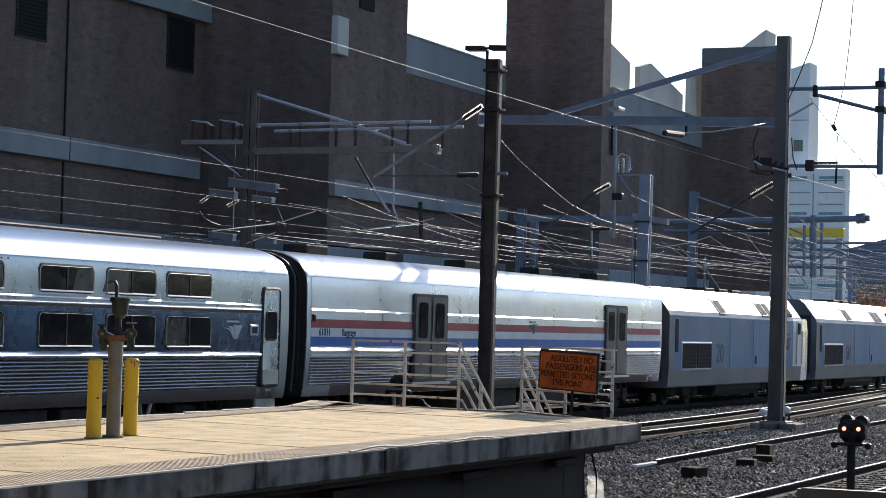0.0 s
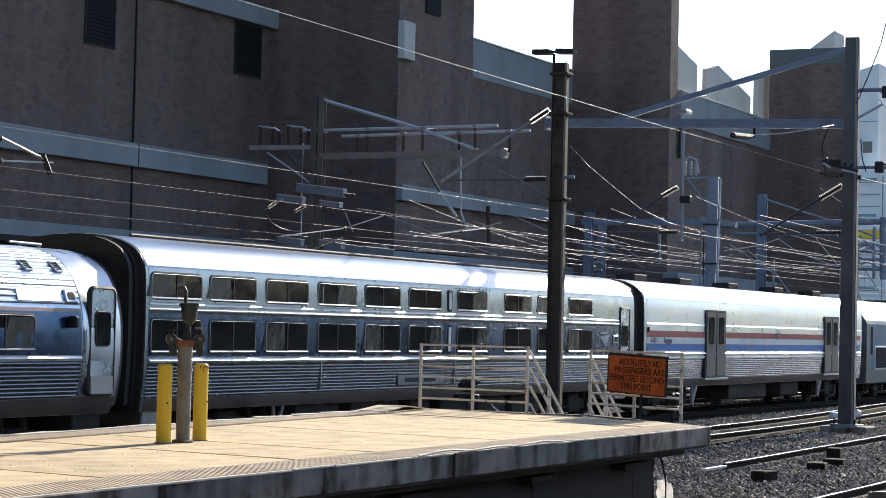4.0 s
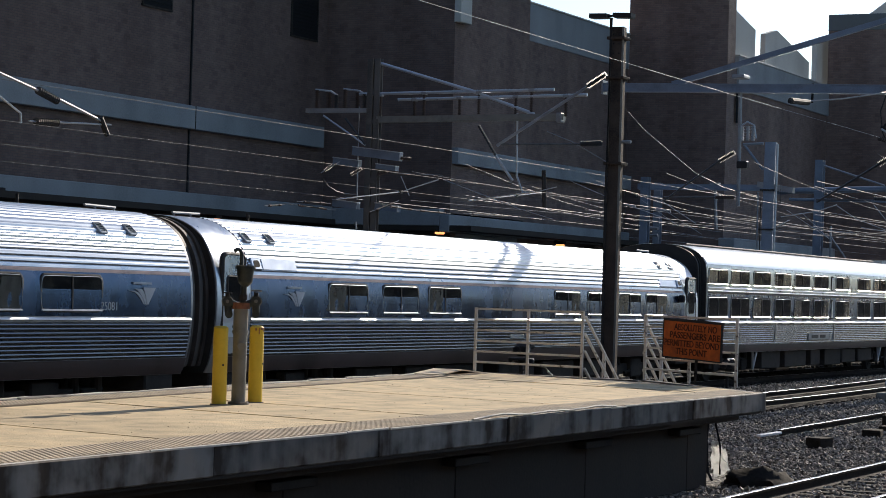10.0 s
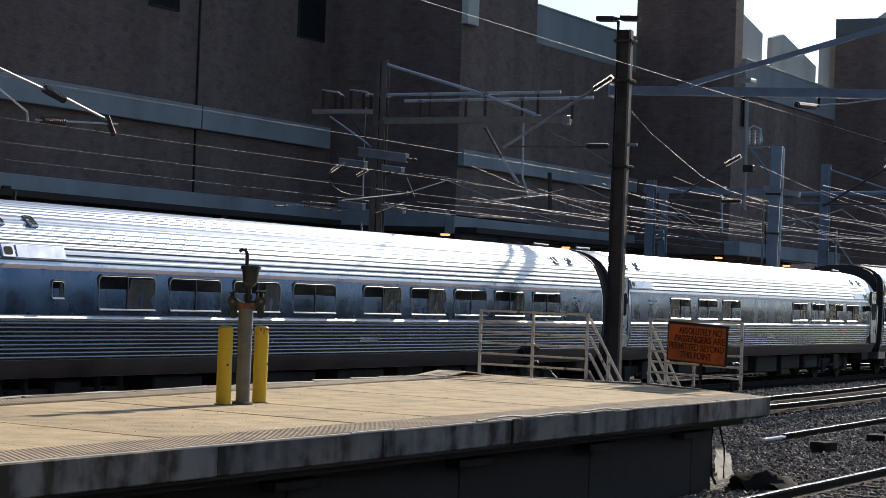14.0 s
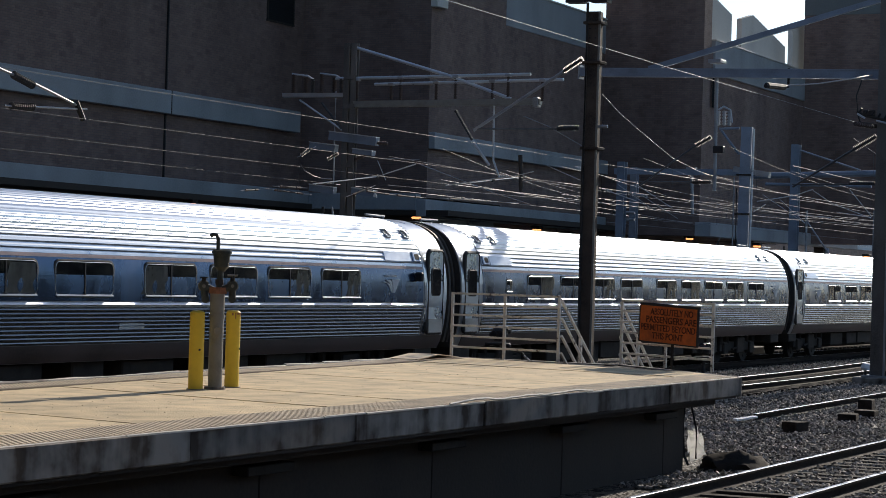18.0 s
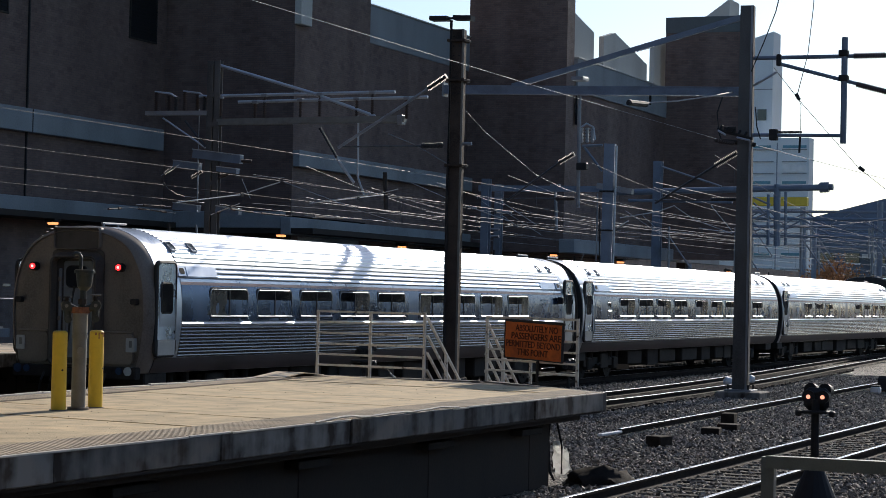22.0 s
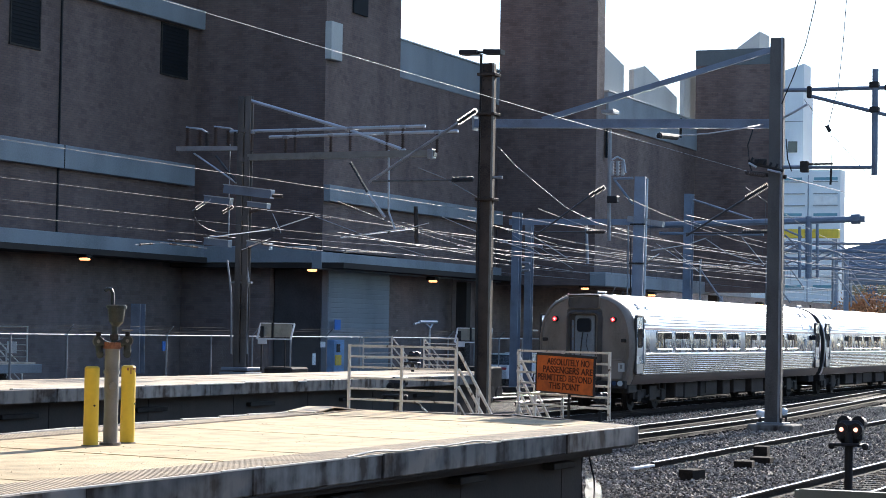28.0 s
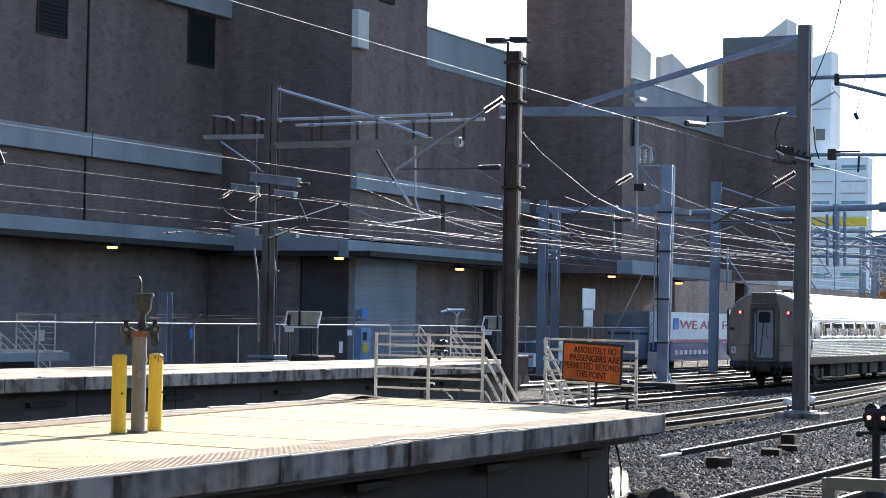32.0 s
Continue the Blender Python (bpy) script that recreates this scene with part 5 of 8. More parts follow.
def sleeper():
    """Sleeping car with two rows of windows."""
    c = thing("sleeping_car", "stainless sleeping car with two rows of dark windows", "train car", group="cars of the train")
    L = 12.55
    smooth(part("body", extrude(whole(VL), -L, L), SLEEPER_SM, c), 35)
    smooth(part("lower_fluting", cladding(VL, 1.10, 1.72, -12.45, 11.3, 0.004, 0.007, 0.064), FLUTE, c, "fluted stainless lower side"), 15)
    part("window_band", cladding(VL, 1.84, 2.595, -12.45, 11.3, 0.006), BLUE, c, "dark blue lower window band")
    part("belt_rail", moulding(VL, 1.75, 1.82, -12.45, 11.3), BELT, c, "bright belt moulding")
    part("mid_rail", moulding(VL, 2.67, 2.715, -12.45, 11.3), BELT, c, "bright moulding between the windows")
    part("mid_rail", moulding(VL, 2.755, 2.80, -12.45, 11.3), BELT, c)
    part("pinstripe", cladding(VL, 2.60, 2.66, -12.45, 11.3, 0.009), SILL, c, "dull dark stripe")
    part("upper_panel", cladding(VL, 2.81, 3.40, -12.45, 11.3, 0.007), SLEEPER_SM, c, "smooth silver upper panel")
    smooth(part("roof_cladding", cladding(VL, 3.44, 3.995, -L + 0.05, L - 0.05, 0.01), STAINLESS, c, "bright roof sheets"), 40)
    part("side_sill", cladding(VL, 0.87, 1.09, -12.45, 11.3, 0.006), SILL, c)
    for x in (-11.55, -9.56, -7.47, -5.36, -3.27, -1.15, 1.42, 4.15, 6.28, 8.38):
        car_window(c, "sleeper_up", x, 3.09, 1.66, 0.42, 1.552, 0.09, True, 0)
        car_window(c, "sleeper_low", x, 2.205, 1.66, 0.56, 1.566, 0.07, True, 0)
    nb = part("name_board", slab((-1.26, -1.545, 1.30), (2.36, 0.03, 0.22), 0.01), GALV, c, "grey name board")
    for x0, w in ((-1.75, 0.75), (-0.85, 0.6)):
        part("letter_bar", slab((x0, -1.563, 1.30), (w, 0.01, 0.10)), BLACK, nb)
    for k in range(11):
        part("rivet_strip", slab((0.45 + 0.19 * k, -1.566, 3.38), (0.03, 0.015, 0.03)), UNDER, c)
    side_door(c, 11.75, 1.15, 3.1, 0.72, 1.555, VL, "sleeper")
    for z, hh in ((2.2, 0.56), (3.08, 0.4)):
        slot = part("slot_window", slab((0.15, -1.566, z), (0.16, 0.02, hh), 0.01), LOCO_SILVER, c, "narrow pale slot window")
        part("slot_rim", ring_mesh(0.16, hh, 0.02, 0.05, 0.02), UNDER, slot).matrix_basis = pose(0.15, -1.556, z)
    for x in (-6.0, 0.5):
        part("roof_seam", slab((x, -1.545, 2.2), (0.03, 0.03, 2.1)), STAIN_LOW, c)
    part("roof_duct", slab((-1.0, 0.15, 4.02), (19, 0.5, 0.08), 0.02), SILL, c)
    part("roof_pipe", rods([((-11.5, -0.5, 4.03), (9, -0.5, 4.03))], 0.03), SILL, c)
    db = part("door_box", slab((11.0, -1.57, 2.26), (0.36, 0.04, 0.24), 0.02), SEAL, c, "pale framed control box")
    part("box_glass", slab((11.0, -1.592, 2.26), (0.22, 0.01, 0.13)), UNDER, db)
    swoosh(c, 10.12, -1.568, 2.24, 0.62, EMBLEM)
    for s in (-1, 1):
        end_diaphragm(c, s * L, s, VL)
    truck(c, -9.0)
    truck(c, 9.0)
    rnd = random.Random(5)
    x = -6.6
    while x < 6.4:
        w = rnd.uniform(1.0, 2.4)
        part("equipment_box", slab((x + w / 2, -0.72, 0.6), (w, 1.2, rnd.uniform(0.45, 0.6)), 0.03), UNDER, c)
        x += w + rnd.uniform(0.15, 0.6)
    for s in (-1, 1):
        part("step_skirt", slab((s * 11.9, 0, 0.74), (0.9, 2.8, 0.3), 0.03), STAIN_LOW, c)
        part("leg_bracket", rods([((s * 7.1, -1.3, 0.86), (s * 7.3, -1.25, 0.3)), ((s * 7.5, -1.3, 0.86), (s * 7.3, -1.25, 0.3))], 0.04), SEAL, c)
    return c


def baggage():
    c = thing("baggage_car", "stainless baggage car with red, white and blue stripes and sliding doors", "train car", group="cars of the train")
    L = 12.6
    smooth(part("body", extrude(whole(VL), -L, L), STAIN_SM, c), 35)
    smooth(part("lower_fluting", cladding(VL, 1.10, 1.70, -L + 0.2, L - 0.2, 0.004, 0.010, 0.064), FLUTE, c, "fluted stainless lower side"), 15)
    part("belt_rail", moulding(VL, 1.84, 1.91, -L + 0.2, L - 0.2), BELT, c, "bright belt moulding")
    part("belt_rail", moulding(VL, 1.73, 1.78, -L + 0.2, L - 0.2), BELT, c)
    part("stripe", cladding(VL, 1.945, 2.145, -L + 0.2, L - 0.2, 0.008), CBLUE, c, "blue stripe")
    part("stripe", cladding(VL, 2.15, 2.335, -L + 0.2, L - 0.2, 0.006), WHITE, c, "white stripe")
    part("stripe", cladding(VL, 2.34, 2.525, -L + 0.2, L - 0.2, 0.008), CRED, c, "red stripe")
    part("mid_rail", moulding(VL, 2.70, 2.75, -L + 0.2, L - 0.2), BELT, c)
    part("upper_panel", cladding(VL, 2.76, 3.42, -L + 0.2, L - 0.2, 0.006), STAIN_SM, c)
    smooth(part("roof_cladding", cladding(VL, 3.44, 3.995, -L + 0.05, L - 0.05, 0.01), STAINLESS, c, "bright roof sheets"), 40)
    part("side_sill", cladding(VL, 0.87, 1.09, -11.3, 11.3, 0.006), SILL, c)
    for k, x in enumerate((-6.05, 7.95)):
        for s in (-1, 1):
            m = pose(x, s * 1.56, 2.15, 0, 0, 0 if s < 0 else 180)
            d = piece("baggage_door", shared("baggage_door", lambda: pane_mesh(2.05, 2.1, 0.08, 0.03), RUBBER), c, m, "dark sliding baggage door")
            for u in (-0.5, 0.5):
                piece("door_leaf", shared("door_leaf", lambda: pane_mesh(0.88, 1.95, 0.08, 0.045), DOOR_DARK), d, pose(u, 0, 0))
                piece("door_window", shared("door_leaf_window", lambda: pane_mesh(0.5, 0.85, 0.1, 0.06), GLASS), d, pose(u, 0, 0.42))
            piece("door_sill", shared("door_sill", lambda: slab((0, -0.04, 0), (2.3, 0.08, 0.06)), SEAL), d, pose(0, 0, -1.08))
    for x in (-10.2, -6.0, -1.0, 4.5, 9.6):
        part("roof_hatch", slab((x, -0.25, 4.06), (1.1, 0.6, 0.26), 0.03), UNDER, c, "dark roof ventilator")
    for body, x in (("61011", -11.75), ("Baggage", -10.55)):
        o = part("marking", text_mesh(body, 0.23), LOCO_BLUE, c, "small dark lettering")
        o.matrix_basis = pose(x, -1.566, 2.24, 90)
    part("end_lamp", slab((-12.3, -1.57, 2.55), (0.12, 0.06, 0.16), 0.02), BLACK, c)
    swoosh(c, 0.9, -1.562, 2.45, 0.55, BLUE)
    for s in (-1, 1):
        end_diaphragm(c, s * L, s, VL)
        part("leg_bracket", rods([((s * 7.1, -1.3, 0.86), (s * 7.3, -1.25, 0.3)), ((s * 7.5, -1.3, 0.86), (s * 7.3, -1.25, 0.3))], 0.05), SEAL, c, "pale bracing legs")
    truck(c, -9.0)
    truck(c, 9.0)
    part("equipment_box", slab((-1.6, -0.7, 0.62), (4.2, 1.2, 0.5), 0.03), UNDER, c)
    part("equipment_box", slab((3.4, -0.7, 0.6), (2.2, 1.2, 0.45), 0.03), UNDER, c)
    return c


def locomotive(label, number):
    """Boxy diesel locomotive seen from its side, nose towards +x."""
    c = thing("locomotive", label, "locomotive", group="locomotives of the train")
    L = 9.95
    part("hull", extrude(whole(LO), -L, L - 1.9), LOCO_GREY, c, "grey hull")
    part("side_panel", cladding(LO, 1.22, 3.10, -L + 0.52, 6.6, 0.006), LOCO_SIDE, c, "steel-blue side")
    for sd in (-1, 1):
        part("cab_side", cladding(LO, 1.22, 3.10, 6.62, L - 2.0, 0.006, sides=(sd,)), LOCO, c, "silver cab side")
    # sloped nose
    bm = bmesh.new()
    p0 = [bm.verts.new((L - 1.9, y, z)) for y, z in whole(LO)]
    p1 = [bm.verts.new((L - 0.6, y * 0.95, 0.62 + (z - 0.62) * (0.86 if z > 2.4 else 1.0))) for y, z in whole(LO)]
    p2 = [bm.verts.new((L + 0.05, y * 0.85, 0.62 + (z - 0.62) * (0.6 if z > 2.4 else 0.95))) for y, z in whole(LO)]
    n = len(p0)
    for a, b in ((p0, p1), (p1, p2)):
        for i in range(n):
            bm.faces.new((a[i], a[(i + 1) % n], b[(i + 1) % n], b[i]))
    bm.faces.new(p2)
    bmesh.ops.recalc_face_normals(bm, faces=bm.faces)
    part("nose", bm, LOCO, c)
    part("skirt", cladding(LO, 0.66, 1.20, -L + 0.1, L - 2.0, 0.01), LOCO_GREY, c, "dull grey skirt")
    for sd in (-1, 1):
        part("rear_rim", cladding(LO, 0.7, 3.9, -L, -L + 0.5, 0.03, sides=(sd,)), LOCO_GREY, c, "grey end rim")
    part("slant_panel", cladding(LO, 3.14, 3.60, -L + 0.52, L - 2.0, 0.012), LOCO_SILVER, c, "silver slanting upper panel")
    part("roof_sheet", cladding(LO, 3.62, 3.95, -L + 0.52, L - 2.0, 0.012), WHITE, c, "pale roof sheets")
    g = part("intake_frame", ring_mesh(3.5, 0.84, 0.03, 0.06, 0.03), SEAL, c, "pale intake frame")
    g.matrix_basis = pose(-6.7, -1.552, 1.66)
    for k in (-1, 1):
        g = part("grille", slab((-6.7 + k * 0.88, -1.556, 1.66), (1.68, 0.03, 0.80), 0.01), LOUVRE, c, "dark square air intake")
        bm = bmesh.new()
        for j in range(6):
            box(bm, (-6.7 + k * 0.88, -1.575, 1.34 + 0.13 * j), (1.6, 0.012, 0.02))
        part("intake_bars", bm, UNDER, g)
    for x, w in ((-3.4, 0.75), (2.4, 0.65), (3.2, 0.65)):
        g = part("roof_grille", slab((0, 0, 0), (w, 0.55, 0.04), 0.01), LOUVRE, c, "dark grille on the slant")
        g.matrix_basis = pose(x, -1.345, 3.38, 52)
        part("grille_frame", slab((0, 0, -0.01), (w + 0.14, 0.62, 0.04), 0.01), SEAL, g)
    bm = bmesh.new()
    for i in range(6):
        box(bm, (5.6 + 0.2 * i, -1.345, 3.38), (0.1, 0.5, 0.05), 0, Euler((radians(52), 0, 0)).to_matrix())
    part("radiator_slats", bm, LOUVRE, c)
    for x in (-2.6, 0.6, 4.3):
        part("panel_seam", slab((x, -1.556, 2.1), (0.02, 0.016, 1.75)), LOCO_GREY, c)
    for x in (7.1, 7.95):
        part("cab_rail", rods([((x, -1.60, 1.3), (x, -1.60, 2.6))], 0.018, 6), SEAL, c)
    d = part("cab_door", pane_mesh(0.72, 1.75, 0.06, 0.015), LOCO, c, "silver cab door")
    d.matrix_basis = pose(7.5, -1.555, 2.15)
    w = part("cab_door_window", pane_mesh(0.45, 0.45, 0.06, 0.03), GLASS, c)
    w.matrix_basis = pose(7.5, -1.555, 2.7)
    w = part("cab_window", pane_mesh(0.9, 0.5, 0.08, 0.02), GLASS, c)
    w.matrix_basis = pose(8.5, -1.52, 2.85, -6)
    part("access_slot", slab((-9.05, -1.556, 2.35), (0.35, 0.03, 1.1), 0.01), LOUVRE, c, "dark ladder slot")
    part("handle_slot", slab((1.0, -1.56, 1.5), (0.14, 0.02, 0.3)), LOUVRE, c)
    bm = text_mesh(number, 0.95)
    bmesh.ops.scale(bm, vec=(1.05, 1, 1), verts=bm.verts)
    o = part("running_number", bm, LOCO_BLUE, c, "dark blue running number")
    o.matrix_basis = pose(-3.85, -1.565, 1.72, 90)
    swoosh(c, 5.6, -1.562, 2.15, 1.05, LOCO_BLUE)
    truck(c, -6.6)
    truck(c, 5.2)
    part("fuel_tank", extrude([(-1.2, 0.25), (1.2, 0.25), (1.35, 0.45), (1.35, 0.78), (-1.35, 0.78), (-1.35, 0.45)], -3.6, 2.4), UNDER, c, "grimy fuel tank")
    part("end_sheet", slab((-L - 0.03, 0, 2.1), (0.06, 2.7, 2.4), 0.02), RUBBER, c)
    part("coupler", slab((-L - 0.2, 0, 0.75), (0.5, 0.4, 0.3), 0.04), UNDER, c)
    for x in (-1.6, 0.2, 2.0):
        part("exhaust_housing", slab((x, 0, 4.0), (1.2, 1.0, 0.16), 0.04), UNDER, c)
    return c


TRAIN_Y = 22.2
# seconds, x of the coupling between the first coach and the sleeping car
TRAIN = ((0.0, 14.45), (1.0, 18.67), (2.0, 22.9), (3.5, 29.3), (6.0, 40.2), (9.0, 53.4), (13.0, 71.9), (17.0, 90.5), (20.5, 106.55), (22.0, 113.15), (24.0, 122.33), (25.0, 126.98), (26.0, 131.55), (28.0, 140.9), (30.0, 150.3), (32.0, 158.9))


def train():
    cars = [
        (coach("stainless cafe coach with a dark blue band and few windows", (-7.78, -5.54, -3.48, 3.24, 5.31, 7.37, 9.35), 1.55, (), mark=-9.9), -13.0),
        (coach("stainless day coach with a dark blue window band", (-8.1, -6.05, -4.0, -1.9, 0.85, 2.9, 4.95, 7.0, 9.1), 1.6, (-10.0,), mark=11.05, doors=(-1,), fleet="25081"), -39.0),
        (coach("last stainless day coach with red marker lamps on its end", (-9.3, -7.25, -5.2, -3.15, -1.05, 1.52, 3.62, 5.67, 7.74), 1.6, (), mark=9.9, tail=True), -65.0),
        (sleeper(), 13.0),
        (baggage(), 39.0),
        (locomotive("silver-blue diesel locomotive coupled behind the first", "20"), 62.3),
        (locomotive("leading silver-blue diesel locomotive", "60"), 82.7),
    ]
    return cars


CARS = train()


def train_x(t):
    """The train's place between the rows above, along a smooth curve."""
    ts, xs = [a for a, _ in TRAIN], [b for _, b in TRAIN]
    i = max(0, min(len(ts) - 2, sum(1 for a in ts if a <= t) - 1))
    sl = []
    for k in range(len(ts)):
        a, b = max(k - 1, 0), min(k + 1, len(ts) - 1)
        sl.append((xs[b] - xs[a]) / (ts[b] - ts[a]))
    h = ts[i + 1] - ts[i]
    u = (t - ts[i]) / h
    return ((2 * u ** 3 - 3 * u * u + 1) * xs[i] + (u ** 3 - 2 * u * u + u) * h * sl[i] + (3 * u * u - 2 * u ** 3) * xs[i + 1] + (u ** 3 - u * u) * h * sl[i + 1])


# ---------------------------------------------------------------- overhead line: poles, arms, insulators
def insulator(bm, a, b, r, n=6):
    """A ribbed insulator between two points, turned in one piece."""
    a, b = Vector(a), Vector(b)
    q = (b - a).to_track_quat("Z", "Y")
    n = int(n * 1.7)
    prof = [(0.0, r * 0.45)]
    for i in range(n):
        prof += [((i + 0.08) / n, r * 0.45), ((i + 0.14) / n, r), ((i + 0.4) / n, r * 0.95), ((i + 0.9) / n, r * 0.5)]
    prof.append((1.0, r * 0.45))
    rings = []
    for f, w in prof:
        c = a.lerp(b, f)
        rings.append([bm.verts.new(c + q @ Vector((w * math.cos(k * math.pi / 5), w * math.sin(k * math.pi / 5), 0))) for k in range(10)])
    for u, v in zip(rings, rings[1:]):
        for k in range(10):
            bm.faces.new((u[k], u[(k + 1) % 10], v[(k + 1) % 10], v[k]))
    bm.faces.new(rings[0][::-1])
    bm.faces.new(rings[-1])
    return bm


def h_column(name, a, b, w, parent, material, label=""):
    """A rolled H column between two points: two flanges and a web."""
    a, b = Vector(a), Vector(b)
    bm = bmesh.new()
    for s in (-1, 1):
        o = Vector((s * (w / 2 - 0.012), 0, 0))
        bar(bm, a + o, b + o, w, 0.024, up=(1, 0, 0))
    bar(bm, a, b, 0.02, w - 0.05, up=(1, 0, 0))
    return part(name, bm, material, parent, label)


def pole_one():
    """Weathered pole between the tracks with a lamp on a conduit and an arm over the main track."""
    p = thing("catenary_pole", "weathered brown steel catenary pole leaning slightly", "pole", group="catenary poles")
    top, low = Vector((47.60, 19.20, 8.87)), Vector((47.60, 19.21, 0.76))
    foot = top + (low - top) * ((top.z + 0.2) / (top.z - low.z))
    bm = bmesh.new()
    d = (top - foot)
    bar(bm, foot, top, 0.29, 0.29, up=(1, 0.14, 0))
    part("shaft", bm, RUSTED, p)
    bm = bmesh.new()
    for s in (-1, 1):
        bar(bm, foot + Vector((-0.13, s * 0.155, 0)), top + Vector((-0.13, s * 0.155, 0)), 0.05, 0.02, up=(1, 0, 0))
    part("flange", bm, PIPE, p)
    for i in range(6):
        for s in (-0.07, 0.07):
            q = top - d * (0.02 + 0.025 * i + (0.05 if i > 3 else 0))
            part("bolt", rods([(q + Vector((-0.17, s, 0)), q + Vector((-0.14, s, 0)))], 0.02, 6), UNDER, p)
    for z in (5.6, 7.65, 8.6):
        q = foot + d * ((z + 0.2) / (top.z + 0.2))
        part("clamp", slab(q, (0.44, 0.46, 0.07), 0.01), RUSTED, p)
    q1, q2 = Vector((47.40, 19.33, 9.08)), Vector((47.40, 19.33, 0.63))
    part("conduit", wire_path([q2, q1.lerp(q2, 0.5) + Vector((0, 0.02, 0)), q1], 0.035, 6), UNDER, p, "dark conduit")
    for a, b in (((47.40, 19.85, 9.13), (47.40, 19.41, 9.12)), ((47.40, 19.24, 9.13), (47.40, 18.78, 9.11))):
        bm = bmesh.new()
        bar(bm, a, b, 0.3, 0.11)
        part("lamp_head", bm, BLACK, p, "unlit black box luminaire")
    part("lamp_arm", rods([((47.40, 19.41, 9.12), (47.40, 19.24, 9.13))], 0.03), BLACK, p)
    # cantilever over the main track
    a, b = (47.60, 19.52, 7.71), (47.60, 22.34, 6.05)
    part("strut", rods([((47.60, 19.99, 7.46), b)], 0.04), GALV, p, "inclined cantilever tube")
    part("insulator", insulator(bmesh.new(), (47.60, 19.51, 7.76), (47.60, 19.99, 7.47), 0.075, 9), INSUL, p)
    part("stay", rods([((47.60, 22.34, 6.08), (47.60, 20.11, 6.08))], 0.022, 6), WIRE_DARK, p)
    part("insulator", insulator(bmesh.new(), (47.60, 20.11, 6.09), (47.60, 19.56, 6.10), 0.07, 9), INSUL, p)
    part("steady_arm", rods([((47.60, 21.01, 6.39), (47.60, 20.35, 6.14)), ((47.60, 20.35, 6.14), (47.60, 19.41, 5.64))], 0.012, 6), WIRE, p)
    part("side_arm", rods([((47.60, 19.08, 6.13), (47.60, 18.82, 6.13))], 0.04), GALV, p)
    part("footing", slab((foot.x, foot.y, -0.1), (0.9, 0.9, 0.3), 0.03), CONC_WALL, p)


def push_back(p, k):
    """Move a whole thing out from the eye by the factor k, growing with its distance."""
    m = Matrix.Translation(EYE) @ Matrix.Scale(k, 4) @ Matrix.Translation(-EYE)
    for o in p.children_recursive:
        o.data.transform(m)


